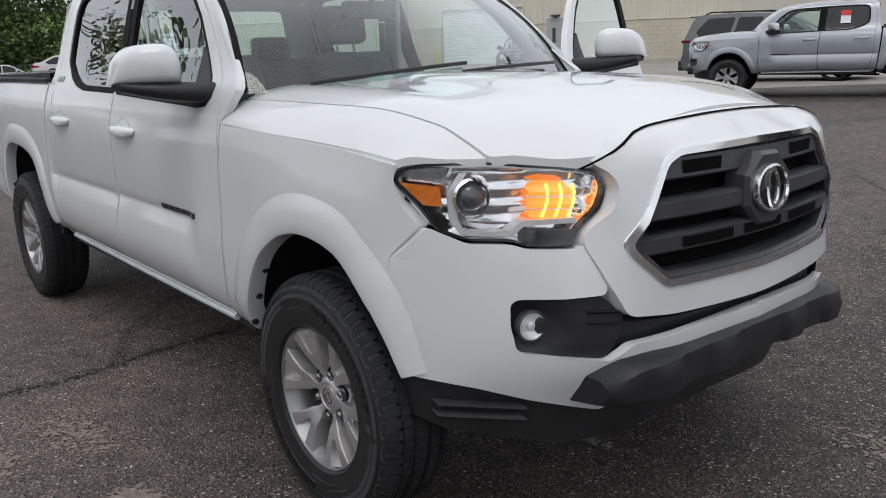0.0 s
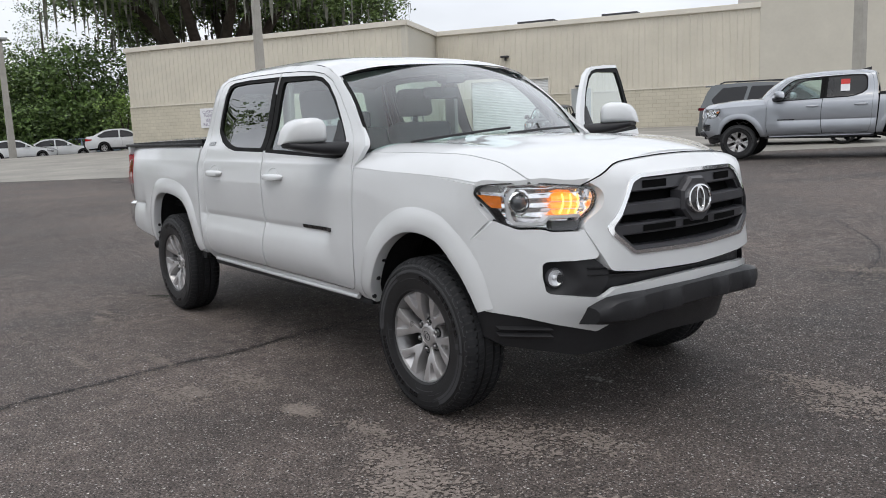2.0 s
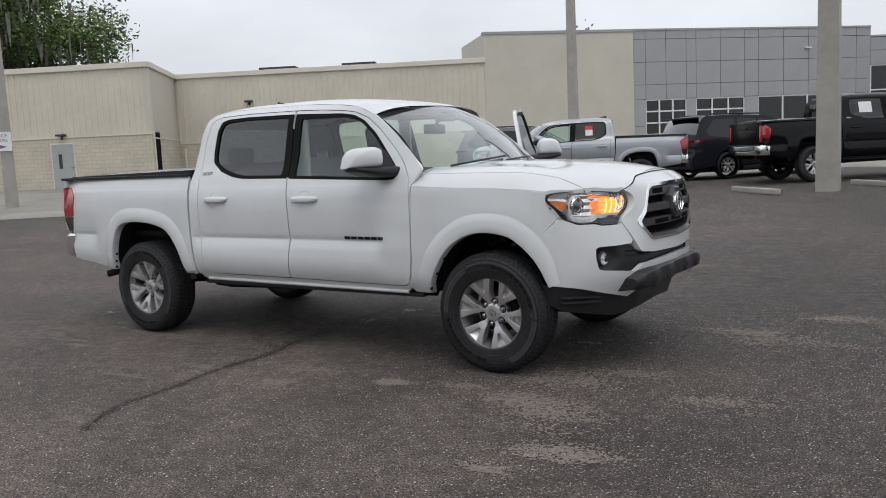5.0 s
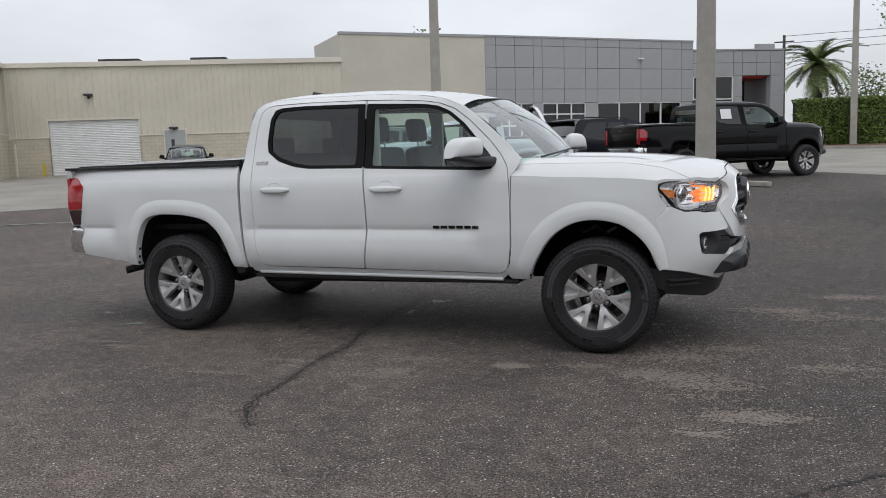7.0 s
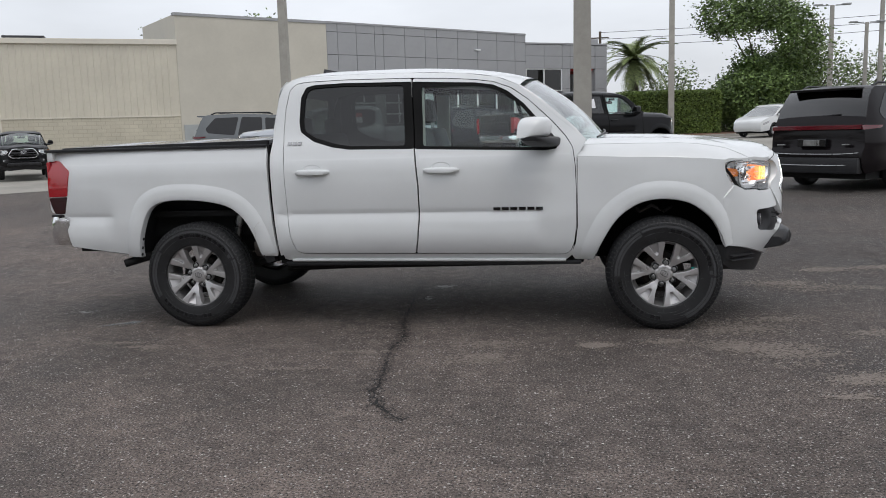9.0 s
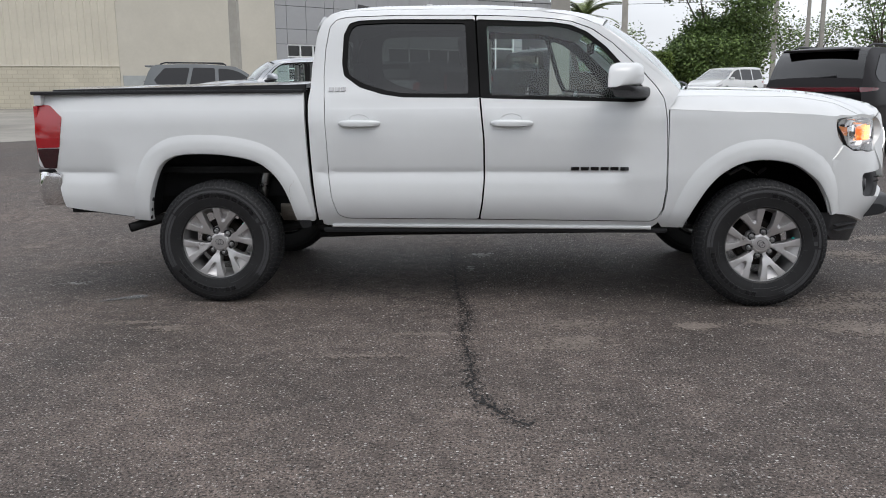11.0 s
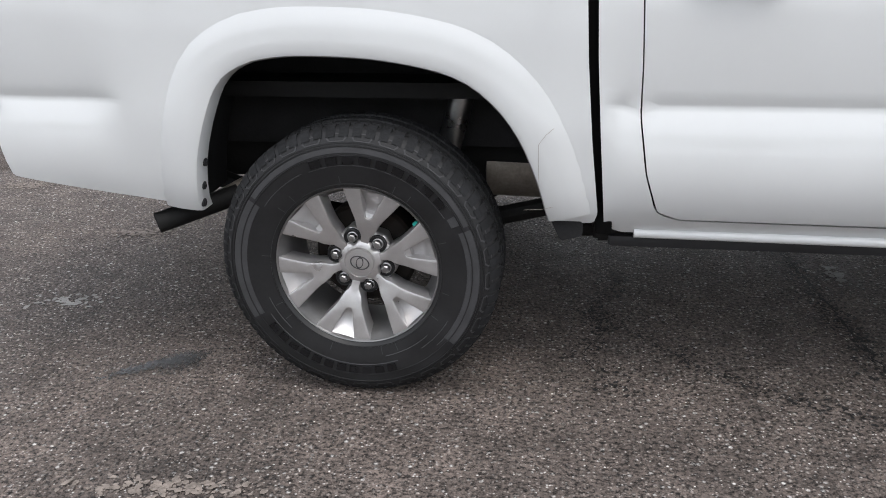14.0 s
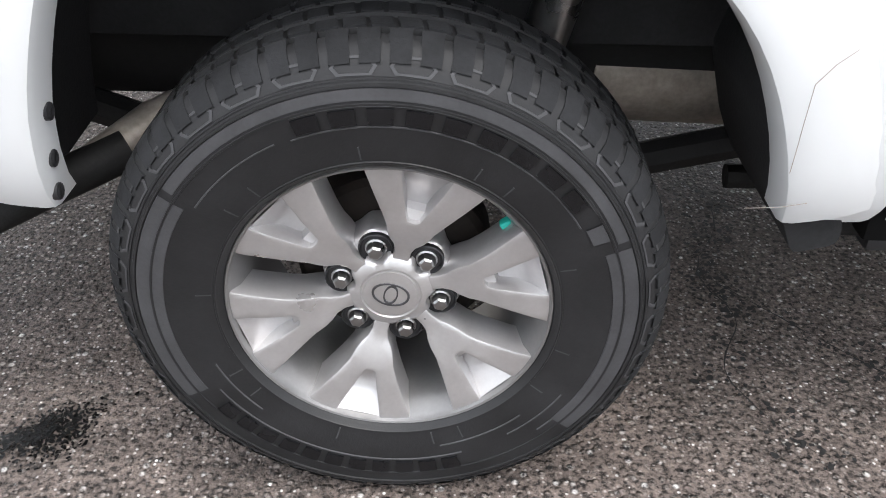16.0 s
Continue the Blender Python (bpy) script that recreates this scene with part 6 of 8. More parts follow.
def cabin(t, body):
    bm = bmesh.new()
    box(bm, 2.34, 2.80, -.76, .76, .86, 1.155, .06, None, 3)
    box(bm, 2.52, 2.86, -.70, .70, 1.10, 1.205, .03, None, 3)
    box(bm, 1.50, 2.40, -.13, .13, .52, .92, .04, None, 3)
    box(bm, 2.22, 2.45, .18, .58, 1.10, 1.20, .04, None, 3)
    part("dashboard", bm, DASHM, t, "dark grey dashboard", smooth=40)
    part("headliner", strip_bm([[(x, y, smooth_tab([(.65, 1.68), (.9, 1.745), (1.45, 1.752), (2.0, 1.715), (2.30, 1.645)], x) - .10 * (abs(y) / .62) ** 3 * .5) for y in (-.60, -.4, 0, .4, .60)] for x in (.65, .9, 1.45, 2.0, 2.28)]), HEADLINER, t)
    for y in (-.38, .38):
        seat = new("front_seat")
        seat.parent = t
        part("cushion", cushion(bmesh.new(), 1.64, 2.14, y - .25, y + .25, .66, .86, .06), SEATM, seat, smooth=40)
        part("backrest", cushion(bmesh.new(), -.07, .07, y - .245, y + .245, 0, .58, .055, Matrix.Translation((1.68, 0, .80)) @ Matrix.Rotation(radians(-14), 4, "Y")), SEATM, seat, smooth=40)
        part("headrest", cushion(bmesh.new(), -.05, .05, y - .13, y + .13, 0, .19, .045, Matrix.Translation((1.515, 0, 1.41)) @ Matrix.Rotation(radians(-8), 4, "Y")), SEATM, seat, smooth=40)
        for dy in (-.05, .05):
            part("headrest_post", tube(bmesh.new(), [(1.54, y + dy, 1.34), (1.525, y + dy, 1.44)], .007, 6), BRUSHED, seat)
    rear = new("rear_seat")
    rear.parent = t
    part("cushion", cushion(bmesh.new(), .78, 1.12, -.66, .66, .62, .84, .05), SEATM, rear, smooth=40)
    part("backrest", cushion(bmesh.new(), -.06, .06, -.66, .66, 0, .55, .05, Matrix.Translation((.78, 0, .80)) @ Matrix.Rotation(radians(-10), 4, "Y")), SEATM, rear, smooth=40)
    for y in (-.40, .40):
        part("headrest", cushion(bmesh.new(), -.04, .04, y - .12, y + .12, 0, .13, .035, Matrix.Translation((.685, 0, 1.34))), SEATM, rear, smooth=40)
    sw = Matrix.Translation((2.17, .38, 1.075)) @ Matrix.Rotation(radians(-64), 4, "Y")
    bm = bmesh.new()
    ring = [sw @ Vector((.185 * math.cos(a * math.pi / 14), .185 * math.sin(a * math.pi / 14), 0)) for a in range(29)]
    tube(bm, ring, .015, 8, cap=False)
    for a in (0, math.pi, -math.pi / 2):
        tube(bm, [sw @ Vector((0, 0, -.02)), sw @ Vector((.18 * math.sin(a + math.pi / 2), .18 * math.cos(a + math.pi / 2), 0))], .014, 6)
    part("steering_wheel", bm, GLOSSB, t, "black steering wheel", smooth=60)
    bm = bmesh.new()
    box(bm, 2.30, 2.32, -.13, .13, 1.50, 1.57, .02)
    tube(bm, [(2.31, 0, 1.54), (2.36, 0, 1.62)], .012, 6)
    part("rear_view_mirror", bm, GLOSSB, t)
    bm = bmesh.new()
    box(bm, 2.36, 2.46, -.07, .07, 1.585, 1.64, .015)
    part("camera_pod", bm, GLOSSB, t)
    both("seat_belt", lambda: strip_bm([[(1.56, -.66, 1.50), (1.585, -.655, 1.50)], [(1.50, -.64, 1.10), (1.525, -.635, 1.10)], [(1.44, -.62, .80), (1.465, -.615, .80)]]), SEATM, t)
    both("b_pillar_trim", lambda: box(bmesh.new(), 1.53, 1.64, -.665, -.63, .85, 1.64, .015), HEADLINER, t)


truck = pickup("pickup_truck", "white double-cab pickup truck with its driver's door open", WHITE, True, 70, None)


# ---- the rest of the buildings ----
def garage_door(parent, m, width, height):
    d = new("roller_door")
    d.parent = parent
    d["label"] = "white ribbed roller door"
    bm = bmesh.new()
    rows = []
    n = int(height / 0.09)
    for i in range(n + 1):
        z = height * i / n
        rows += [[(x, .10, z) for x in (0, width)], [(x, .075, z + .02) for x in (0, width)], [(x, .075, z + .06) for x in (0, width)]]
    strip(bm, [r for r in rows if r[0][2] <= height + .01])
    bmesh.ops.transform(bm, matrix=m, verts=bm.verts[:])
    part("curtain", bm, WHITEMETAL, d)
    for x0, x1, z0, z1 in ((-.08, 0, 0, height + .1), (width, width + .08, 0, height + .1), (0, width, height, height + .1)):
        slab(d, "door_frame", m, x0, x1, -.05, .12, z0, z1, CREAMT)


mB = on_wall(B0, B1, 0, 0)
gB = gz(*pB(GAR0))
garage_door(service, on_wall(B0, B1, GAR0, gB), GAR1 - GAR0, 3.5 - gB)


def steel_door(parent, m, w, h, sill=0.0):
    d = new("steel_door")
    d.parent = parent
    d["label"] = "grey steel personnel door"
    slab(d, "door_frame", m, -.07, w + .07, -.10, -.02, sill, h + .07, CREAMT)
    slab(d, "leaf", m, 0, w, -.125, -.09, sill, h, DOORGREY)
    slab(d, "vision_panel", m, w * .30, w * .46, -.132, -.12, h * .45, h * .78, DARKJOINT)
    slab(d, "lever", m, w * .86, w * .94, -.17, -.12, h * .46, h * .49, BRUSHED)


steel_door(service, on_wall(B0, B1, GAR1 + 1.35, gz(-22, 33)), 1.1, 2.3)
steel_door(service, on_wall(A0, A1, 14.1, gz(-33, 19) + .03), 1.15, 2.25)
for a, b, s, z in ((B0, B1, GAR0 + 2.2, 4.8), (B0, B1, GAR1 + 1.85, 2.9), (A0, A1, 14.7, 3.1)):
    lampo = new("wall_lamp")
    lampo.parent = service
    mm = on_wall(a, b, s, z)
    slab(lampo, "hood", mm, -.22, .22, -.34, -.03, 0, .10, DARKJOINT, .02)
    slab(lampo, "bracket", mm, -.05, .05, -.12, -.02, -.16, .0, DARKJOINT, .01)
# doorway in the return wall, its unlit opening painted as a black slab
slab(service, "doorway_shade", on_wall(A1, B0, .25, 0), 0, 1.2, -.07, .02, .25, 3.1, GAP)
slab(service, "door_frame", on_wall(A1, B0, .15, 0), 0, .09, -.10, .02, .2, 3.2, CREAMT)
slab(service, "door_frame", on_wall(A1, B0, 1.46, 0), 0, .09, -.10, .02, .2, 3.2, CREAMT)
slab(service, "downpipe", on_wall(B0, B1, .35, 0), 0, .10, -.14, -.05, .3, 2.3, CREAMT, .01)
slab(service, "bollard", on_wall(B0, B1, GAR0 - .35, 0), 0, .14, -.5, -.36, .2, 1.25, simple("yellow_bollard_paint", (0.55, 0.42, 0.06), 0.6), .02)
bm = bmesh.new()
roofpts = [A0, A1, B0, B1, (-24, 50), (-53.4, 27)]
bm.faces.new([bm.verts.new((x, y, TOP - .12)) for x, y in roofpts])
part("roof", bm, ROOFM, service)
wall_run(service, (-53.4, 27), A0, 0, TOP, CREAM, 0.33, name="metal_wall")
for s, w in ((4.6, 2.2), (9.6, 2.0)):
    slab(service, "roof_unit", on_wall(B0, B1, s, TOP), 0, w, 1.6, 3.4, -.1, .42, DARKJOINT, .03)

# show-room block: cream stucco, then grey panels
show = thing("showroom_building", "showroom with cream stucco and grey square panels", "building")
HI, LO = 7.95, 7.36
wall_run(show, B1, T1, 0, HI, CREAM2, name="stucco_wall", proud=.06)
slab(show, "roller_door", on_wall(B1, T1, .12, 0), 0, 3.0, -.10, -.055, 0, 2.13, DOORGREY, .01, "low grey roller door")
slab(show, "coping", on_wall(B1, T1, 0, HI), -.05, (Vector(T1) - Vector(B1)).length + .02, -.11, .3, -.10, .06, GREYPANEL, .01)
slab(show, "corner_return", on_wall(B1, T1, 0, 0), .01, .25, -.055, 6.0, 0, HI - .02, CREAM2)
lenG, lenE = (Vector(G1) - Vector(T1)).length, (Vector(E1) - Vector(G1)).length
BANDS = [0.0, 1.0, 2.4, 3.95, 4.80, 6.10, 7.42, HI]
BANDS_E = [0.0, 1.0, 2.4, 4.2, 5.62, 6.5, 7.30]


def panelled(a, b, cuts, top, gaps, bands):
    """Square grey panels with open joints over a dark backing; gaps are window openings (s0, s1, z0, z1)."""
    ln = (Vector(b) - Vector(a)).length
    zs = [z for z in bands if z < top - .05] + [top]
    pieces = []
    for s0, s1 in zip(cuts, cuts[1:]):
        for z0, z1 in zip(zs, zs[1:]):
            if any(g[0] < (s0 + s1) / 2 < g[1] and g[2] < (z0 + z1) / 2 < g[3] for g in gaps):
                continue
            key = (round(s1 - s0, 3), round(z1 - z0, 3))
            m = on_wall(a, b, s0, z0)
            if key not in PANEL_MESH:
                bm2 = bmesh.new()
                box(bm2, .012, s1 - s0 - .012, -.06, 0, .012, z1 - z0 - .012, .006, None, 1)
                PANEL_MESH[key] = bm2, None
                me = bpy.data.meshes.new("panel")
                bm2.to_mesh(me)
                me.materials.append(GREYPANEL)
                PANEL_MESH[key] = me
            ob = new("panel", PANEL_MESH[key])
            ob.parent = show
            ob.matrix_basis = m


PANEL_MESH = {}
bays = [(.75, 3.35), (3.99, 7.17)]
win = (8.1, 14.85)
gapsG = [(bays[0][0], bays[0][1], 0, 3.95), (bays[1][0], bays[1][1], 0, 3.95), (win[0], win[1], 1.0, 3.95)]
wall_run(show, T1, G1, 3.95, HI, DARKJOINT, name="backing_wall", thick=.3)
for s0, s1, z0, z1 in ((0, .75, 0, 3.95), (3.35, 3.99, 0, 3.95), (7.17, 8.1, 0, 3.95), (8.1, 14.85, 0, 1.0), (14.85, lenG, 0, 3.95)):
    slab(show, "backing_wall", on_wall(T1, G1, s0, 0), 0, s1 - s0, 0, .3, z0, z1, DARKJOINT)
panelled(T1, G1, [0, .75, 2.05, 3.35, 3.99, 5.58, 7.17, 8.1, 9.8, 11.5, 13.2, 14.85, lenG], HI, gapsG, BANDS)
slab(show, "coping", on_wall(T1, G1, 0, HI), 0, lenG, -.10, .35, -.04, .07, GREYPANEL, .01)


def glazing(m, w, z0, z1, cols, rows, nm="window"):
    g = new(nm)
    g.parent = show
    g["label"] = "dark glazing in pale metal frames"
    # flat dark slab paints the unlit room behind the panes
    slab(g, "room_shade", m, 0, w, .9, .95, z0, z1, DARKJOINT)
    for i in range(cols):
        for j in range(rows):
            x0, x1 = w * i / cols, w * (i + 1) / cols
            y0, y1 = z0 + (z1 - z0) * j / rows, z0 + (z1 - z0) * (j + 1) / rows
            slab(g, "pane", m, x0 + .03, x1 - .03, .06, .07, y0 + .03, y1 - .03, GLASS_B)
    for i in range(cols + 1):
        slab(g, "mullion", m, w * i / cols - .04, w * i / cols + .04, -.02, .09, z0, z1, WHITEMETAL)
    for j in range(rows + 1):
        z = z0 + (z1 - z0) * j / rows
        slab(g, "transom", m, .04, w - .04, -.015, .085, z - .04, z + .04, WHITEMETAL)


for s0, s1 in bays:
    glazing(on_wall(T1, G1, s0, 0), s1 - s0, .55, 3.92, 3, 5, "glazed_door")
glazing(on_wall(T1, G1, win[0], 0), win[1] - win[0], 1.04, 3.92, 4, 2)
wall_run(show, G1, E1, 5.62, LO, DARKJOINT, name="backing_wall", thick=.3)
slab(show, "backing_wall", on_wall(G1, E1, 0, 0), 0, 3.0, 0, .3, 0, 1.0, DARKJOINT)
slab(show, "backing_wall", on_wall(G1, E1, 0, 0), 3.0, 3.67, 0, .3, 0, 5.62, DARKJOINT)
panelled(G1, E1, [0, 1.5, 3.0, 3.67, 4.75, 5.8, lenE], LO, [(0, 3.0, 1.0, 5.62), (3.67, 5.8, 0, 5.62)], BANDS_E)
glazing(on_wall(G1, E1, .05, 0), 2.92, 1.04, 5.6, 2, 3)
slab(show, "corner_post", on_wall(G1, E1, 5.8, 0), 0, lenE - 5.8, .02, .5, 0, 5.60, GREYPANEL)
slab(show, "porch_post", on_wall(G1, E1, 5.2, 0), 0, .45, 3.0, 3.45, 0, 5.62, DARKJOINT)
slab(show, "porch_ceiling", on_wall(G1, E1, 0, 0), 3.67, lenE - .4, .3, 4.0, 5.5, 5.66, REDTXT)
slab(show, "coping", on_wall(G1, E1, 0, LO), 0, lenE, -.10, .35, -.04, .07, GREYPANEL, .01)
slab(show, "roof_screen", on_wall(G1, E1, 0, LO), 5.2, lenE - .2, .8, 1.0, 0, .50, GREYPANEL, .01)
slab(show, "wall_lamp", on_wall(T1, G1, 11.2, 6.7), 0, .45, -.22, -.06, 0, .09, WHITEMETAL, .02)
wall_run(show, E1, (-1.5, 66.0), 0, LO, GREYPANEL, name="side_wall")
bm = bmesh.new()
bm.faces.new([bm.verts.new((x, y, 7.1)) for x, y in (B1, T1, G1, E1, (-1.5, 66), (-26, 50))])
part("roof", bm, ROOFM, show)


# signs
def sign_board(label, m, w, h, lines, arrows, post=None):
    s = thing("direction_sign", label, "sign")
    slab(s, "board", m, -w / 2, w / 2, -.03, 0, -h / 2, h / 2, SIGNW, .004)
    up = m @ Matrix.Translation((0, -.034, 0)) @ Matrix.Rotation(radians(90), 4, "X")
    for body_text, size, x, z in lines:
        part("lettering", text_mesh(body_text, size, .002, up @ Matrix.Translation((x, z, 0))), SIGNTXT, s, "dark lettering")
    for x, z, ln in arrows:
        bm = bmesh.new()
        box(bm, x - ln / 2, x + ln * .15, -.04, -.032, z - .022, z + .022)
        bm.faces.new([bm.verts.new(p) for p in ((x + ln * .1, -.037, z - .065), (x + ln / 2, -.037, z), (x + ln * .1, -.037, z + .065))])
        bmesh.ops.transform(bm, matrix=m, verts=bm.verts[:])
        part("arrow", bm, SIGNTXT, s)
    return s


sign_board("white customer parking and service reception sign", on_wall(A0, A1, 6.73, 2.14, .10), 2.3, 1.14,
           [("CUSTOMER", .25, -.32, .34), ("PARKING", .25, -.32, .12), ("SERVICE", .25, -.32, -.14), ("RECEPTION", .25, -.30, -.37)], [(.72, .26, .42), (.72, -.24, .42)])


# ---- poles ----
def square_pole(name, label, x, y, w0, w1, h, material, base=0.0):
    p = thing(name, label, "lamp post", m=Matrix.Translation((x, y, gz(x, y))))
    bm = bmesh.new()
    strip(bm, [[(sx * w / 2, sy * w / 2, z) for sx, sy in ((-1, -1), (-.82, -1), (.82, -1), (1, -1), (1, 1), (-1, 1))] for w, z in ((w0, -.1), (w1, h))], close=True)
    part("shaft", bm, material, p)
    for sx in (-1, 1):
        bm = bmesh.new()
        box(bm, *sorted((sx * .25, sx * 1.1)), -.06, .06, h - .05, h + .04, .01)
        box(bm, *sorted((sx * .8, sx * 1.5)), -.2, .2, h - .02, h + .12, .02)
        part("lamp_head", bm, STEELPOLE, p)
    return p


square_pole("street_lamp", "square tapered concrete lamp post standing in the asphalt", 3.07, 14.1, .45, .32, 10, CONCRETE2)
square_pole("street_lamp", "square concrete lamp post behind a silver truck", -9.6, 29.7, .40, .27, 12, CONCRETE2)
square_pole("street_lamp", "square concrete lamp post with a small sign", -21.4, 10.2, .30, .18, 10, CONCRETE2)
square_pole("street_lamp", "slim pale lamp post by a hedge", 9.6, 49.5, .38, .27, 13, CONCRETE2)
square_pole("street_lamp", "slim pale lamp post beside a row of cars", -51.4, 7.3, .40, .27, 7.2, CONCRETE2)
square_pole("street_lamp", "distant slim lamp post in front of woods", -76.7, 12.6, .34, .24, 6.6, CONCRETE2)
square_pole("street_lamp", "distant slim lamp post over parked cars", 25.6, 70.5, .40, .28, 10.2, CONCRETE2)
square_pole("street_lamp", "distant slim lamp post over parked cars", 29.7, 74.2, .32, .24, 9.0, CONCRETE2)
square_pole("street_lamp", "distant slim lamp post over parked cars", 31.0, 74.3, .36, .28, 14, CONCRETE2)
sign_board("small white service sign fixed to a lamp post", Matrix.Translation((-21.4, 9.95, 2.4)) @ Matrix.Rotation(radians(47), 4, "Z"), .80, .62, [("SERVICE", .16, 0, .19), ("ADVISORS", .13, 0, .03)], [(0, -.17, .5)])

util = thing("utility_pole", "weathered wooden power pole with cross-arm", "utility pole", m=Matrix.Translation((6.55, 82.8, 1.1)))
part("shaft", tube(bmesh.new(), [(0, 0, 0), (0, 0, 10.1)], [.19, .13], 10), WOODPOLE, util)
for half, z in ((.9, 9.4), (.7, 8.6)):
    bm = bmesh.new()
    box(bm, -half, half, -.06, .06, z, z + .12)
    part("cross_arm", bm, WOODPOLE, util)
for k, (z, y0) in enumerate(((10.2, 82.8), (9.5, 82.6), (8.8, 83.0))):
    bm = bmesh.new()
    tube(bm, [(6.55 + (70 - 6.55) * i / 12, y0 - 12 * i / 12, z + .9 + 2.2 * i / 12 - 1.0 * math.sin(math.pi * i / 12)) for i in range(13)], .03, 4, cap=False)
    tagged(part("power_line", bm, DARKJOINT), "thin dark overhead power line", "power line", "power lines")


# wheel stops
def wheel_stop(x, y, yaw):
    bm = bmesh.new()
    box(bm, -.9, .9, -.08, .08, 0, .12, .025)
    ob = part("wheel_stop", bm, CONCRETE2, None, smooth=30)
    ob.matrix_basis = Matrix.Translation((x, y, gz(x, y))) @ Matrix.Rotation(radians(yaw), 4, "Z")
    tagged(ob, "worn concrete wheel stop on the asphalt", "wheel stop", "wheel stops")


wheel_stop(3.9, 15.35, -51)
wheel_stop(1.65, 13.71, -48)


# ---- the other vehicles ----
def car_wheel(parent, x, y, r):
    w = new("wheel")
    w.parent = parent
    k = r / .378
    w.matrix_basis = Matrix.Translation((x, y, r)) @ (Matrix.Identity(4) if y < 0 else Matrix.Rotation(math.pi, 4, "Z")) @ Matrix.Diagonal((k, .92, k, 1))
    for nm in ("tyre", "rim", "hub", "spoke", "hub_cap", "brake_drum"):
        for me, lb in (WHEEL_MESH[nm] if nm == "spoke" else WHEEL_MESH[nm][:1]):
            ob = new(nm, me)
            ob.parent = w


def car(name, label, category, paint_m, kind, m):
    """A parked car. x ahead from the rear axle."""
    t = thing(name, label, category, m=m)
    if kind == "suv":
        wb, half, r = 2.80, .95, .37
        sil = [(3.62, .30), (3.68, .48), (3.66, .72), (3.55, .90), (3.40, .98), (2.75, 1.10), (2.45, 1.14), (1.75, 1.58), (1.45, 1.67), (.60, 1.73), (-.30, 1.72), (-.72, 1.66), (-.95, 1.22), (-1.02, 1.02), (-1.03, .72), (-1.08, .62), (-1.05, .40), (-.95, .30)]
        glass_segs = {6: GLASS_T, 11: GLASS_R}
        wins = [[(2.28, 1.13), (1.72, 1.50), (1.48, 1.58), (1.12, 1.61), (1.12, 1.10)], [(1.02, 1.10), (1.02, 1.62), (.42, 1.635), (.28, 1.09)], [(.18, 1.10), (.32, 1.635), (-.38, 1.62), (-.68, 1.30), (-.60, 1.18)]]
        belt = 1.08
    elif kind == "van":
        wb, half, r = 3.0, .98, .36
        sil = [(3.95, .28), (4.02, .45), (4.0, .70), (3.90, .86), (3.30, 1.08), (3.05, 1.12), (2.10, 1.62), (1.70, 1.72), (.6, 1.78), (-.6, 1.76), (-.92, 1.68), (-1.08, 1.20), (-1.12, .80), (-1.14, .40), (-1.05, .28)]
        glass_segs = {5: GLASS_W, 10: GLASS_T}
        wins = [[(2.78, 1.14), (2.05, 1.54), (1.72, 1.62), (1.5, 1.64), (1.5, 1.08)], [(1.4, 1.08), (1.4, 1.64), (.3, 1.66), (.3, 1.07)], [(.2, 1.07), (.2, 1.66), (-.7, 1.64), (-.92, 1.15)]]
        belt = 1.06
    else:
        wb, half, r = 2.75, .90, .33
        sil = [(3.55, .26), (3.62, .42), (3.58, .62), (3.45, .72), (2.55, .90), (2.30, .94), (1.55, 1.34), (1.15, 1.43), (.55, 1.43), (.05, 1.37), (-.62, 1.06), (-.98, 1.00), (-1.08, .80), (-1.10, .45), (-1.0, .28)]
        glass_segs = {5: GLASS_W, 9: GLASS_T}
        wins = [[(2.10, .95), (1.52, 1.27), (1.15, 1.36), (.98, 1.365), (.98, .93)], [(.90, .93), (.90, 1.365), (.55, 1.36), (.10, 1.30), (-.38, 1.05), (-.20, .94)]]
        belt = .92
    xa, xb = sil[0][0], min(p[0] for p in sil)

    def hw(x, z):
        w = half - .16 * ease(xa - .75, xa + .1, x) ** 2 - .12 * ease(xb + .55, xb - .05, x) ** 2
        w -= .04 * ease(.45, .25, z)
        w -= max(0, z - belt) * .30
        return w - .025 * ease(belt - .30, belt, z) ** 2

    sm = smooth_line(sil, .16)
    under = [(sil[-1][0], sil[-1][1])]
    for cx in (0, wb):
        under += [(cx + (r + .055) * math.cos(a), max(.26, r + (r + .055) * math.sin(a))) for a in [math.pi - math.pi * k / 12 for k in range(13)]]
    under.append(sil[0])
    outline = [tuple(p) for p in sm] + under[1:-1]
    both("body_side", lambda: panel(outline, lambda u, v: (u, -hw(u, v), v), .11), paint_m, t, "", 35)
    idx = []
    k = 0
    segs = []
    pts = [Vector(p) for p in sil]
    for i in range(len(pts) - 1):
        segs.append(max(2, round((pts[i + 1] - pts[i]).length / .16)))
    start = [sum(segs[:i]) for i in range(len(segs) + 1)]
    rows = [[(p.x + .05 * (1 - v * v) * (1 if p.x > (xa + xb) / 2 else -1) * ease(.5, 1.0, abs(p.x - (xa + xb) / 2) / (xa - xb) * 2), v * hw(p.x, p.y), p.y + .035 * (1 - v ** 2)) for v in [-1 + j / 6 for j in range(13)]] for p in sm]
    spans, at = [], 0
    for g in sorted(glass_segs):
        spans += [(at, start[g], None), (start[g], start[g + 1], glass_segs[g])]
        at = start[g + 1]
    spans.append((at, len(sm) - 1, None))
    for a, b, g in spans:
        if b > a:
            part("windscreen" if g else "body_top", strip_bm(rows[a:b + 1]), g or paint_m, t, "", 50)
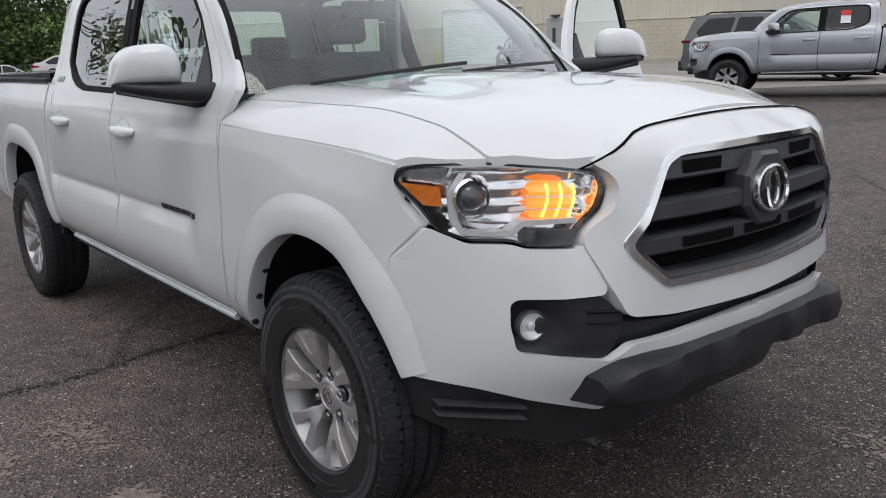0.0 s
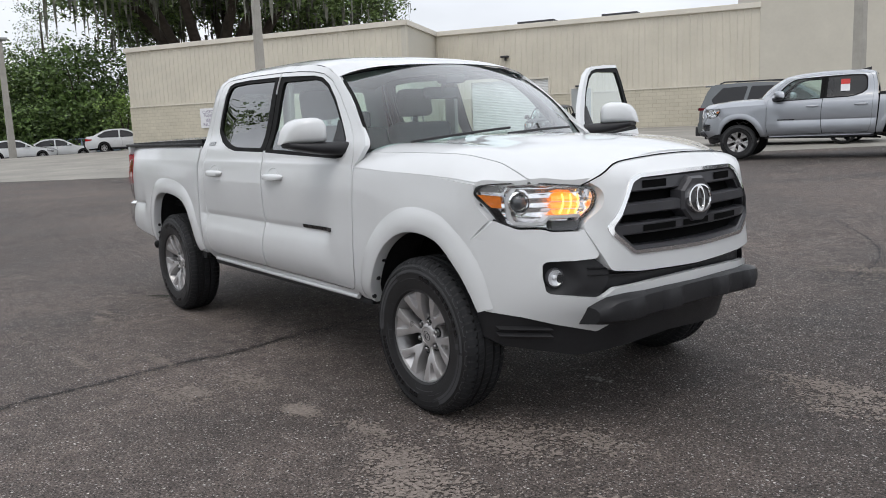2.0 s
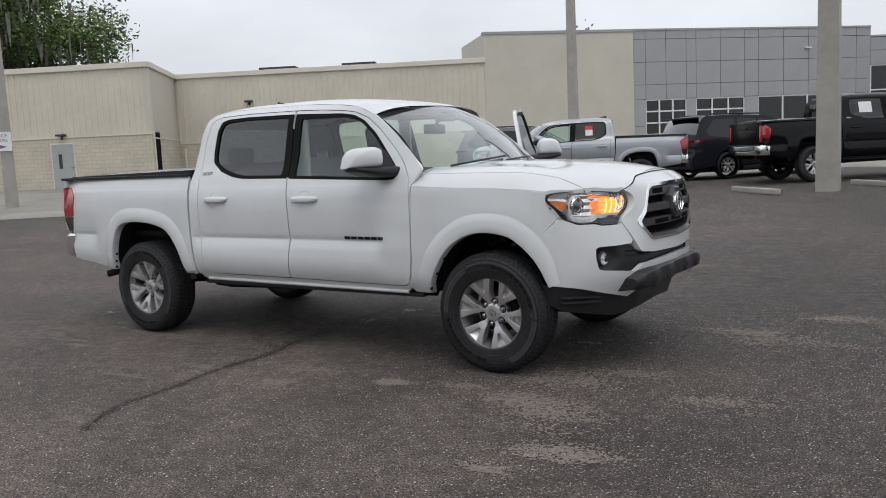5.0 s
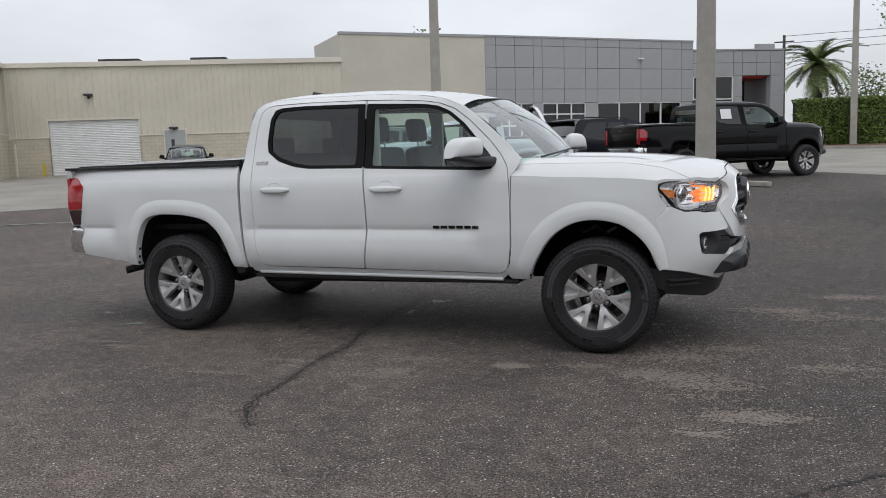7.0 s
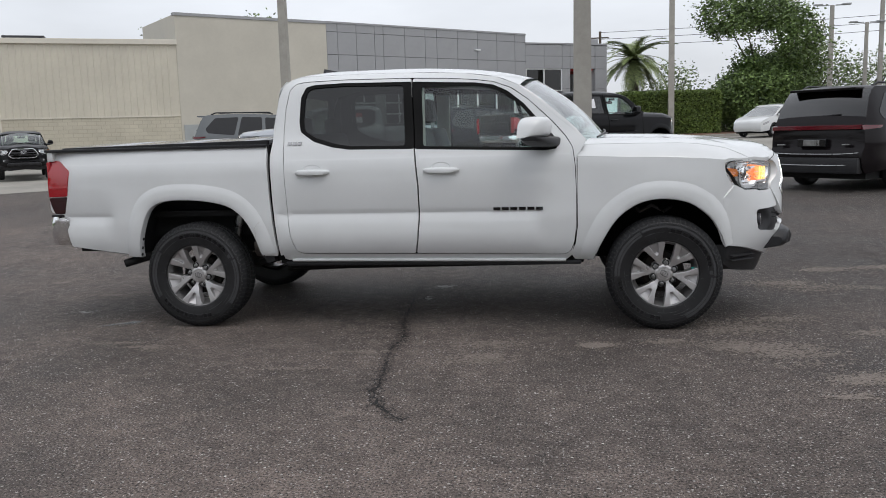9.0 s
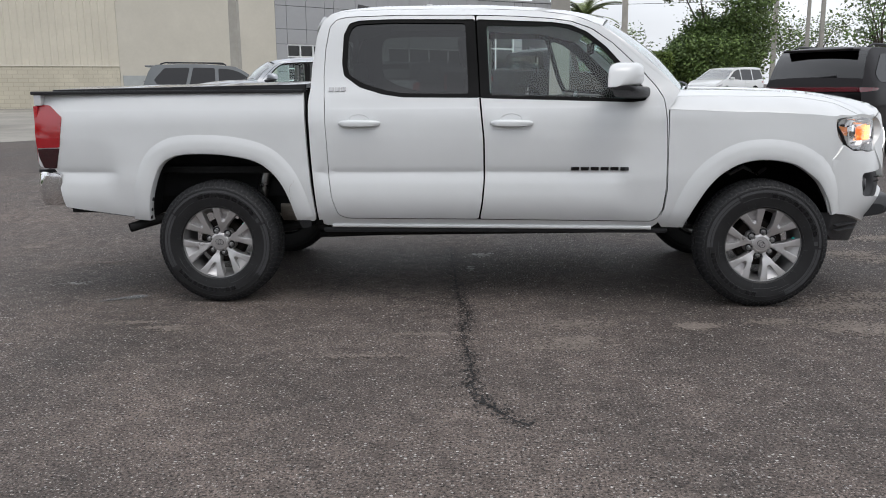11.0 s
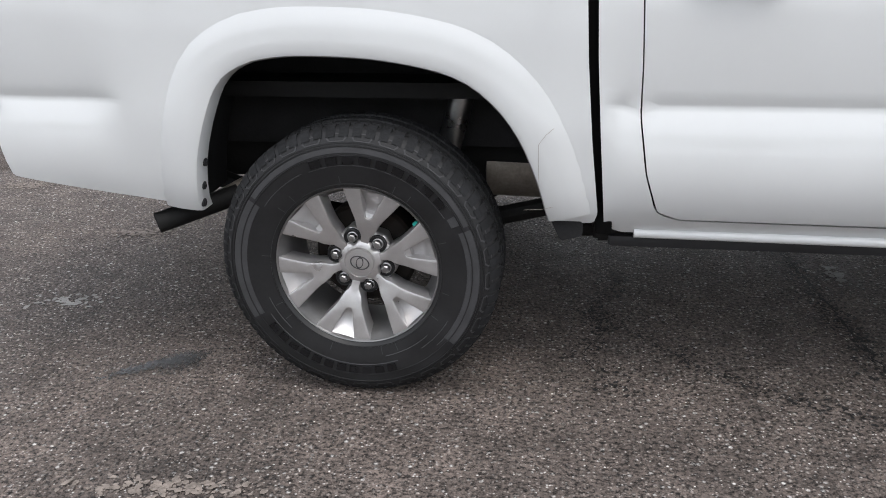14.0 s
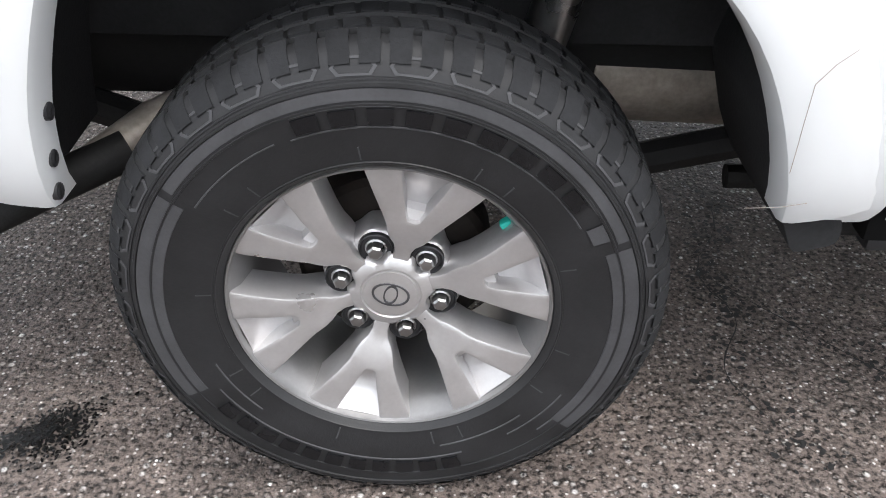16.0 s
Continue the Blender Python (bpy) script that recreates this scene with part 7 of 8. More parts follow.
            if g:
                # black sheet in place of a cabin, its shade put into colour
                part("cabin_shade_sheet", strip_bm([[(q[0], q[1] * .96, q[2] - .06) for q in rr] for rr in rows[a:b + 1]]), GAP, t)
    for wpoly in wins:
        both("side_window", lambda: panel(rounded(wpoly, .05, 3), lambda u, v: (u, -hw(u, v) - .006, v), .15), GLOSSB, t, "dark side window", 50)
        cx = sum(p[0] for p in wpoly) / len(wpoly)
    both("door_handle", lambda: box(bmesh.new(), .55, .78, -half - .012, -half + .03, belt - .16, belt - .13, .008), paint_m, t)
    both("door_line", lambda: panel([(1.066, .42), (1.074, .42), (1.074, belt), (1.066, belt)], lambda u, v: (u, -hw(u, v) - .003, v), .1), GAP, t)
    both("sill_cladding", lambda: box(bmesh.new(), r + .1, wb - r - .1, -half - .006, -half + .06, .24, .34, .015), PLASTIC, t)
    low = .17 if kind != "suv" else .07
    both("tail_lamp", lambda: panel(rounded([(xb + .02, belt - low), (xb + .02, belt - .02 + (.03 if kind == "suv" else 0)), (xb + .42, belt - .05 + (.05 if kind == "suv" else 0)), (xb + .38, belt - low + .03)], .02, 2), lambda u, v: (u, -hw(u, v) - .012, v), .05, inward=into_right, depth=.04), REDL if kind != "suv" else MAROONL, t, "red tail lamp")
    if kind == "suv":
        bar = [(xb + .03 - .055 * (1 - (y / half) ** 2) - .012, y) for y in [-.80 + .1 * k for k in range(17)]]
        part("tail_light_bar", strip_bm([[(x + .02, y, belt + .015), (x - .008, y, belt + .005), (x - .008, y, belt - .055), (x + .02, y, belt - .065)] for x, y in bar]), MAROONL, t, "dark red light bar across the tailgate", 30)
        both("tail_lamp_inner", lambda: strip_bm([[(x - .014, -y, belt - .005), (x - .014, -y, belt - .045)] for x, y in ((xb - .012, .50), (xb - .005, .62), (xb + .004, .74), (xb + .010, .80))]), CLEARL, t, "clear lamp in the light bar")
    else:
        both("tail_lamp_inner", lambda: strip_bm([[(xb - .01 - .05 * (1 - (y / half) ** 2), -y, z) for y in (.30, .45, .60, .75, .80)] for z in (belt - .165, belt - .03)]), REDL, t)
    both("head_lamp", lambda: panel(rounded([(xa - .06, sil[2][1] + .02), (xa - .50, sil[3][1] + .02), (xa - .46, sil[3][1] - .09), (xa - .10, sil[2][1] - .08)], .02, 2), lambda u, v: (u, -hw(u, v) - .010, v), .05, inward=into_right, depth=.04), CLEARL, t, "clear head lamp")
    bm = bmesh.new()
    box(bm, xa - .12, xa + .045, -.52, .52, .42, .62, .02)
    part("grille", bm, GLOSSB, t)
    bm = bmesh.new()
    box(bm, xb - .075, xb + .10, -half + .14, half - .14, .30, .56, .03)
    part("rear_bumper", bm, PLASTIC, t, smooth=40)
    bm = bmesh.new()
    box(bm, xb - .085, xb - .02, -.26, .26, .74, .87, .01)
    part("plate_recess", bm, GLOSSB, t)
    bm = bmesh.new()
    box(bm, xb - .092, xb - .08, -.15, .15, .76, .85, .003)
    part("number_plate", bm, SIGNW if kind != "suv" else BRUSHED, t, "plain plate")
    both("mirror", lambda: box(bmesh.new(), sil[5][0] - .55 if kind != "suv" else 2.0, (sil[5][0] - .40) if kind != "suv" else 2.14, -half - .16, -half + .05, belt + .03, belt + .17, .04), paint_m, t, "", 40)
    if kind == "suv":
        both("roof_rail", lambda: tube(bmesh.new(), [(1.35, -.62, 1.70), (1.25, -.63, 1.76), (-.35, -.63, 1.78), (-.5, -.62, 1.73)], .02, 6), PLASTIC, t)
        bm = bmesh.new()
        box(bm, -.93, -.60, -.60, .60, 1.665, 1.705, .015)
        part("roof_spoiler", bm, paint_m, t)
        for z, o in ((.615, .0), (.43, -.012)):
            part("bumper_strip", strip_bm([[(x + o - .045, y, z + .010 + .05 * (abs(y) / half) ** 4), (x + o - .050, y, z + .05 * (abs(y) / half) ** 4)] for x, y in bar]), BRUSHED, t, "bright strip along the bumper")
        for y0, y1 in ((-.66, -.52), (.52, .68)):
            bm = bmesh.new()
            box(bm, xb - .052, xb - .02, y0, y1, .765, .785, .003)
            part("tailgate_badge", bm, BRUSHED, t, "small bright badge bar")
        bm = bmesh.new()
        tube(bm, [(-.99, .0, 1.24), (-.99, -.40, 1.27)], .014, 6)
        part("rear_wiper", bm, PLASTIC, t)
    # black boxes paint the shade inside the wheel arches
    both("arch_shade", lambda: box(bmesh.new(), -r - .1, r + .1, -half + .10, -half + .30, .2, r * 2.25), GAP, t)
    both("arch_shade", lambda: box(bmesh.new(), wb - r - .1, wb + r + .1, -half + .10, -half + .30, .2, r * 2.25), GAP, t)
    bm = bmesh.new()
    box(bm, xb + .2, xa - .2, -half + .15, half - .15, .20, .40)
    part("floor_pan", bm, CHASSIS, t)
    for x in (0, wb):
        for y in (-half + .11, half - .11):
            car_wheel(t, x, y, r)
    return t


def at(x, y, yaw, sx=1.0, sz=1.0):
    return Matrix.Translation((x, y, gz(x, y))) @ Matrix.Rotation(radians(yaw), 4, "Z") @ Matrix.Diagonal((sx, sz, sz, 1))


def by_wheel(wx, wy, yaw, local, **k):
    """The pose that brings a wheel at the local place to (wx, wy)."""
    a = radians(yaw)
    s, z = k.get("sx", 1.0), k.get("sz", 1.0)
    lx, ly = local[0] * s, local[1] * z
    return at(wx - (lx * math.cos(a) - ly * math.sin(a)), wy - (lx * math.sin(a) + ly * math.cos(a)), yaw, s, z)


silver = pickup("pickup_truck", "silver double-cab pickup truck with a red and white window sticker", SILVER, False, 0, by_wheel(-1.47, 15.24, 203, (0, .80), sx=1.06, sz=1.05))
part("window_sticker", panel([(1.10, 1.36), (1.27, 1.36), (1.27, 1.60), (1.10, 1.60)], lambda u, v: (u, side_w(u, v) + .002, v), .1), SIGNW, silver, "white window sticker")
part("sticker_band", panel([(1.10, 1.50), (1.27, 1.50), (1.27, 1.60), (1.10, 1.60)], lambda u, v: (u, side_w(u, v) + .006, v), .1), REDTXT, silver, "red sticker band")
black = pickup("pickup_truck", "large black double-cab pickup truck with a window sticker", BLACKP, False, 0, by_wheel(2.33, 17.0, 36, (0, -.80), sx=1.18, sz=1.20))
part("window_sticker", panel([(1.00, 1.38), (1.28, 1.38), (1.28, 1.60), (1.00, 1.60)], lambda u, v: (u, -side_w(u, v) - .002, v), .1), SIGNW, black, "white window sticker")
car("suv", "glossy dark blue sport utility vehicle beside a black pickup", "suv", NAVY, "suv", by_wheel(-.30, 19.2, 52, (0, -.84), sx=1.05, sz=1.05))
car("suv", "grey sport utility vehicle with roof rails by the workshop", "suv", GREYP, "suv", at(-8.2, 19.7, 18, sx=1.04, sz=1.06))
car("suv", "black sport utility vehicle seen from behind on the asphalt", "suv", MAROON, "suv", by_wheel(8.40, 9.12, 41, (0, -.84), sx=1.05, sz=1.04))
car("van", "white minivan parked by the hedge", "minivan", WHITE, "van", at(15.3, 43.3, 225))
car("sedan", "white sedan parked beside the workshop wall", "sedan", WHITE, "sedan", at(-51.4, 12.9, 72, 1.05, 1.08))
car("sedan", "white sedan in the row under the trees", "sedan", WHITE, "sedan", at(-60.3, 8.0, 74, 1.05, 1.08))
car("sedan", "white sedan in the row under the trees", "sedan", WHITE, "sedan", at(-62.3, 11.3, 74, 1.05, 1.08))
car("sedan", "pale blue sedan in the row under the trees", "sedan", BLUEP, "sedan", at(-63.8, 13.6, 74, 1.05, 1.08))
pickup("pickup_truck", "black pickup truck with a chrome grille by the workshop", BLACKP, False, 0, at(-15.2, 18.9, -54, .84, .82))


# ---- trees, hedge and planting ----
RNG = random.Random(7)


def leaf_quad(verts, faces, c, size, rng, droop=0.0):
    a = Vector((rng.uniform(-1, 1), rng.uniform(-1, 1), rng.uniform(-.6, .6) - droop)).normalized()
    b = a.orthogonal().normalized()
    b.rotate(Matrix.Rotation(rng.uniform(0, 6.28), 3, a))
    w = b * size * rng.uniform(.35, .6)
    ln = a * size * rng.uniform(.7, 1.2)
    k = len(verts)
    verts += [tuple(c - ln * .5), tuple(c + w * .5), tuple(c + ln * .5), tuple(c - w * .5)]
    faces.append((k, k + 1, k + 2, k + 3))


def foliage(name, blobs, count, size, material, parent, seed, droop=0.0):
    """A crown of many small leaf clumps spread through uneven blobs (centre, radii)."""
    rng = random.Random(seed)
    verts, faces = [], []
    vol = [r[0] * r[1] * r[2] for _, r in blobs]
    tot = sum(vol)
    for (c, r), v in zip(blobs, vol):
        clumps = max(3, int(count * v / tot / 14))
        for _ in range(clumps):
            d = Vector((rng.gauss(0, 1), rng.gauss(0, 1), rng.gauss(0, 1))).normalized() * rng.uniform(.45, 1.0) ** .5
            p = Vector((c[0] + d.x * r[0], c[1] + d.y * r[1], c[2] + d.z * r[2]))
            spread = size * rng.uniform(1.0, 2.3)
            for _ in range(14):
                q = p + Vector((rng.gauss(0, 1), rng.gauss(0, 1), rng.gauss(0, .7))) * spread
                leaf_quad(verts, faces, q, size * rng.uniform(.6, 1.4), rng, droop)
    me = bpy.data.meshes.new(name)
    me.from_pydata(verts, [], faces)
    me.materials.append(material)
    ob = new(name, me)
    if parent:
        ob.parent = parent
    return ob


def tree(label, x, y, h, spread, seed, leaf, size=.35, count=4000, trunk=.3, crown0=.35, moss=0, category="tree", group="", skirt=0):
    rng = random.Random(seed)
    t = thing("tree", label, category, group, m=Matrix.Translation((x, y, gz(x, y))))
    bm = bmesh.new()
    lean = rng.uniform(-.4, .4)
    fork = h * crown0
    tube(bm, [(0, 0, -.2), (lean * .3, 0, fork * .5), (lean, 0, fork)], [trunk * 1.25, trunk, trunk * .8], 10)
    part("trunk", bm, BARK, t, smooth=60)
    blobs = []
    n = 7 + int(spread)
    for k in range(n):
        a = 2 * math.pi * k / n + rng.uniform(-.3, .3)
        rr = spread * rng.uniform(.35, .85)
        zt = h * rng.uniform(crown0 + .18, .88)
        tip = Vector((rr * math.cos(a), rr * math.sin(a), zt))
        bm = bmesh.new()
        mid = Vector((lean, 0, fork)).lerp(tip, .5) + Vector((rng.uniform(-.4, .4), rng.uniform(-.4, .4), rng.uniform(.1, .8)))
        tube(bm, [(lean, 0, fork * .92), tuple(mid), tuple(tip)], [trunk * .55, trunk * .3, trunk * .08], 7)
        part("limb", bm, BARK, t, smooth=60)
        blobs.append((tip, (spread * rng.uniform(.25, .42), spread * rng.uniform(.25, .42), h * rng.uniform(.09, .16))))
        blobs.append((mid, (spread * rng.uniform(.18, .3), spread * rng.uniform(.18, .3), h * rng.uniform(.07, .12))))
    for k in range(skirt):
        a, rr = 2 * math.pi * k / max(1, skirt), spread * rng.uniform(.3, .62)
        blobs.append((Vector((rr * math.cos(a), rr * math.sin(a), h * rng.uniform(.10, .42))), (spread * .40, spread * .40, h * .14)))
    blobs.append((Vector((0, 0, h * .86)), (spread * .45, spread * .45, h * .14)))
    foliage("crown", blobs, count, size, leaf, t, seed + 1)
    if moss:
        verts, faces = [], []
        for _ in range(moss):
            c, r = rng.choice(blobs)
            p = Vector((c[0] + rng.uniform(-1, 1) * r[0], c[1] + rng.uniform(-1, 1) * r[1], c[2] - r[2] * rng.uniform(.2, .9)))
            ln, wd, a = rng.uniform(.5, 1.6), rng.uniform(.05, .14), rng.uniform(0, 3.14)
            k = len(verts)
            dx, dy = wd * math.cos(a), wd * math.sin(a)
            verts += [(p.x - dx, p.y - dy, p.z), (p.x + dx, p.y + dy, p.z), (p.x + dx * .7, p.y + dy * .7, p.z - ln * .6), (p.x, p.y, p.z - ln), (p.x - dx * .7, p.y - dy * .7, p.z - ln * .6)]
            faces.append((k, k + 1, k + 2, k + 3, k + 4))
        me = bpy.data.meshes.new("moss")
        me.from_pydata(verts, [], faces)
        me.materials.append(MOSS)
        ob = new("moss", me)
        ob.parent = t
        ob["label"] = "grey hanging moss"
    return t


# the great live oak behind the workshop
oak = thing("live_oak", "huge spreading live oak hung with grey moss", "tree", m=Matrix.Translation((-62.3, 26.4, -.3)) @ Matrix.Scale(1.13, 4))
part("trunk", tube(bmesh.new(), [(0, 0, -.3), (.2, 0, 3), (0, .3, 6)], [1.1, .85, .8], 14), BARK, oak, smooth=60)
orng = random.Random(21)
oblobs = []
for k in range(13):
    a = 2 * math.pi * k / 13 + orng.uniform(-.2, .2)
    rr = orng.uniform(7, 12.5)
    zt = orng.uniform(9.0, 15.5)
    tip = Vector((rr * math.cos(a), rr * math.sin(a), zt))
    p1 = Vector((rr * .35 * math.cos(a), rr * .35 * math.sin(a), 7 + orng.uniform(-.6, 1.6)))
    p2 = Vector((rr * .7 * math.cos(a + .12), rr * .7 * math.sin(a + .12), 8.2 + (zt - 8) * .5))
    part("limb", tube(bmesh.new(), [(0, .2, 5.2), tuple(p1), tuple(p2), tuple(tip)], [.6, .42, .26, .06], 9), BARK, oak, smooth=60)
    oblobs += [(tip, (orng.uniform(2.2, 3.6), orng.uniform(2.2, 3.6), orng.uniform(1.3, 2.2))), (p2 + Vector((0, 0, 1.2)), (orng.uniform(2, 3), orng.uniform(2, 3), orng.uniform(1, 1.8)))]
for k in range(9):
    a, rr = orng.uniform(0, 6.28), orng.uniform(0, 7)
    oblobs.append((Vector((rr * math.cos(a), rr * math.sin(a), orng.uniform(13, 17.5))), (orng.uniform(2.2, 3.5), orng.uniform(2.2, 3.5), orng.uniform(1.2, 2.0))))
for k in range(12):
    a, rr = 2 * math.pi * k / 12, orng.uniform(5, 11)
    oblobs.append((Vector((rr * math.cos(a), rr * math.sin(a), orng.uniform(9.5, 13.0))), (orng.uniform(2.4, 3.4), orng.uniform(2.4, 3.4), orng.uniform(1.4, 2.2))))
foliage("crown", oblobs, 90000, .32, OAKLEAF, oak, 5)
foliage("crown_new_growth", [(c + Vector((0, 0, .5)), r) for c, r in oblobs[::3]], 9000, .28, OAKLIGHT, oak, 6)
mv, mf = [], []
for _ in range(900):
    c, r = orng.choice(oblobs)
    p = Vector((c[0] + orng.uniform(-1, 1) * r[0], c[1] + orng.uniform(-1, 1) * r[1], c[2] - r[2] * orng.uniform(.1, .9)))
    ln, wd, a = orng.uniform(.7, 2.6), orng.uniform(.05, .16), orng.uniform(0, 3.14)
    k = len(mv)
    dx, dy = wd * math.cos(a), wd * math.sin(a)
    mv += [(p.x - dx, p.y - dy, p.z), (p.x + dx, p.y + dy, p.z), (p.x + dx * .7, p.y + dy * .7, p.z - ln * .6), (p.x, p.y, p.z - ln), (p.x - dx * .7, p.y - dy * .7, p.z - ln * .6)]
    mf.append((k, k + 1, k + 2, k + 3, k + 4))
me = bpy.data.meshes.new("moss")
me.from_pydata(mv, [], mf)
me.materials.append(MOSS)
ob = new("moss", me)
ob.parent = oak

# woods beyond the workshop, and on round the lot
for i, (x, y, h, s, lf) in enumerate(((-57, 13.5, 9.5, 4.6, WOODLEAF), (-60, 9, 8.5, 4.6, OAKLEAF), (-63, 15, 11, 5, WOODLEAF), (-66, 5, 9.5, 5, WOODLEAF), (-70, 11, 11, 5, OAKLEAF), (-62, 1, 8.5, 5, WOODLEAF), (-72, -3, 11, 6, OAKLEAF), (-59, 5, 7.5, 4.5, OAKLEAF), (-58, 10.5, 8, 4.5, WOODLEAF), (-64, -9, 13, 6, WOODLEAF), (-58, -18, 14, 6, OAKLEAF), (-52, -28, 15, 7, WOODLEAF), (-40, -36, 14, 7, OAKLEAF), (-70, -16, 13, 6, WOODLEAF))):
    tree("dense dark green woodland tree", x * 1.14, y * 1.14, h * .95, s * 1.10, 40 + i, lf, .34, 13000 if i < 9 else 3500, .22, .12, 0, group="woodland trees", skirt=9)
# out-of-view row, added to darken reflections and cut low sky light
for i, (x, y, h, s) in enumerate(((-34, -42, 12, 7), (-22, -38, 13, 7), (-11, -41, 12, 7), (-1, -37, 13, 7.5), (9, -40, 12, 7), (19, -38, 13, 7), (30, -42, 12, 7), (42, -36, 13, 8))):
    tree("unseen spreading oak across the lot, added to darken reflections", x, y, h, s, 140 + i, OAKLEAF, .55, 3200, .3, .28, 0, group="oaks across the lot")
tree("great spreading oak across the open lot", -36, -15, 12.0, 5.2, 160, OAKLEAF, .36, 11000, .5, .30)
tree("bright green sapling beside the workshop corner", -54.5, 15.4, 4.4, 1.9, 88, OAKLIGHT, .22, 1800, .08, .2)
pine = thing("pine_tree", "tall thin pine with sparse tufts", "tree", m=Matrix.Translation((-88.3, 17.9, -.3)))
part("trunk", tube(bmesh.new(), [(0, 0, 0), (.1, 0, 8), (0, .1, 15.2)], [.24, .17, .05], 8), BARK, pine, smooth=60)
prng = random.Random(3)
foliage("crown", [(Vector((prng.uniform(-1.6, 1.6), prng.uniform(-1.6, 1.6), z)), (1.1, 1.1, .45)) for z in (9.6, 10.6, 11.5, 12.3, 13.0, 13.8, 14.5, 15.0)], 1600, .24, WOODLEAF, pine, 8)
tree("leafy oak behind the hedge", 16.2, 53.2, 9.4, 3.7, 61, HEDGETREE, .23, 110000, .22, .08, skirt=22)
tree("small pale tree far behind the lot", 13.3, 78, 6.4, 2.8, 62, OAKLEAF, .26, 1800, .15, .3)
tree("small tree far behind the lot", 27, 80, 8.0, 4.5, 63, OAKLEAF, .30, 3000, .2, .3)
tree("small tree far behind the lot", 33, 82, 7.0, 4.0, 64, OAKLEAF, .26, 3000, .2, .25)
tree("small tree far behind the lot", 30.5, 60, 8.6, 4.2, 65, WOODLEAF, .3, 3000, .2, .25)
tree("tree top behind the workshop roof", -26, 52, 9.0, 2.0, 66, OAKLEAF, .24, 1200, .15, .4)
tree("tree top behind the workshop roof", -20, 54, 9.4, 2.0, 67, OAKLEAF, .24, 1200, .15, .4)

# palm
palm = thing("palm_tree", "date palm with arching grey-green fronds", "palm tree", m=Matrix.Translation((8.5, 64.9, .9)) @ Matrix.Scale(1.16, 4))
part("trunk", tube(bmesh.new(), [(0, 0, 0), (.05, 0, 2.5), (0, 0, 5.0)], [.32, .27, .36], 12), BARK, palm, smooth=60)
lrng = random.Random(4)
for k in range(64):
    a = 2 * math.pi * k / 64 * 8.1
    el = radians(lrng.uniform(-30, 82))
    ln = lrng.uniform(2.7, 3.5)
    spine = []
    for i in range(9):
        s = i / 8
        e = el - s * s * 1.25
        spine.append(Vector((math.cos(a) * ln * s * math.cos(el - s * .5), math.sin(a) * ln * s * math.cos(el - s * .5), 5.1 + ln * (s * math.sin(el) - .55 * s * s))))
    bm = bmesh.new()
    tube(bm, spine, [.03 - .0028 * i for i in range(9)], 5)
    side = Vector((-math.sin(a), math.cos(a), 0))
    for i in range(2, 45):
        s = i / 45
        f = s * 8
        p = spine[int(f)].lerp(spine[min(8, int(f) + 1)], f - int(f))
        d = (spine[min(8, int(f) + 1)] - spine[int(f)]).normalized()
        wl = .62 * math.sin(math.pi * min(1, s * .85 + .12))
        for sg in (-1, 1):
            tip = p + side * sg * wl * .8 + d * wl * .55 + Vector((0, 0, -.12 * wl + .1))
            bm.faces.new([bm.verts.new(p - d * .035), bm.verts.new(p + d * .035), bm.verts.new(tip)])
    part("frond", bm, PALMLEAF, palm)

# hedge and its bed
hd0, hd1 = Vector((6.4, 49.4)), Vector((12.9, 50.4))
hdir = (hd1 - hd0).normalized()
hn = Vector((hdir.y, -hdir.x))
hedge = thing("hedge", "tall clipped green hedge", "hedge")
hv, hf = [], []
hrng = random.Random(9)
hl = (hd1 - hd0).length
for _ in range(15000):
    s, z, o = hrng.uniform(0, hl), hrng.uniform(.05, 2.85), hrng.uniform(0, 1.6)
    f = hrng.random()
    if f < .6:
        o = hrng.gauss(0, .05)
    elif f < .8:
        z = 2.85 + hrng.gauss(0, .05)
    elif f < .9:
        s = hl + hrng.gauss(0, .05)
    q = hd0 + hdir * s - hn * o
    leaf_quad(hv, hf, Vector((q.x, q.y, gz(q.x, q.y) + z)), .17, hrng)
me = bpy.data.meshes.new("leaves")
me.from_pydata(hv, [], hf)
me.materials.append(HEDGELEAF)
ob = new("foliage", me)
ob.parent = hedge
slab(hedge, "core", Matrix.Translation((hd0.x, hd0.y, gz(*hd0))) @ Matrix.Rotation(math.atan2(hdir.y, hdir.x), 4, "Z"), .1, hl - .1, .12, 1.5, 0, 2.75, simple("hedge_inside", (0.012, 0.018, 0.006), .9))
bed = tagged(sheet("mulch_bed", [(4, 49.5), (9.7, 43.2), (13.4, 45.6), (20, 48), (28, 50.5), (28, 60), (14, 60), (4, 55)], MULCH, 2.0, .10, .12), "red-brown mulch bed behind a kerb", "planting bed", kind="structure")
sheet_kerb = [(3.7, 49.3), (9.6, 42.85), (13.5, 45.3), (20, 47.7), (28.1, 50.2), (28, 50.5), (20, 48), (13.4, 45.6), (9.7, 43.2), (4, 49.5)]
tagged(sheet("kerb", sheet_kerb, CONCRETE2, 1.5, .15, .16), "pale concrete kerb along the planting bed", "kerb", kind="structure")
tagged(sheet("verge", [(-125, 30), (-66, 22), (-65, 10), (-64, 2), (-58, -14), (-66, -60), (-160, -60)], GRASSM, 6.0, .02), "rough grass under the trees", "grass", kind="structure")


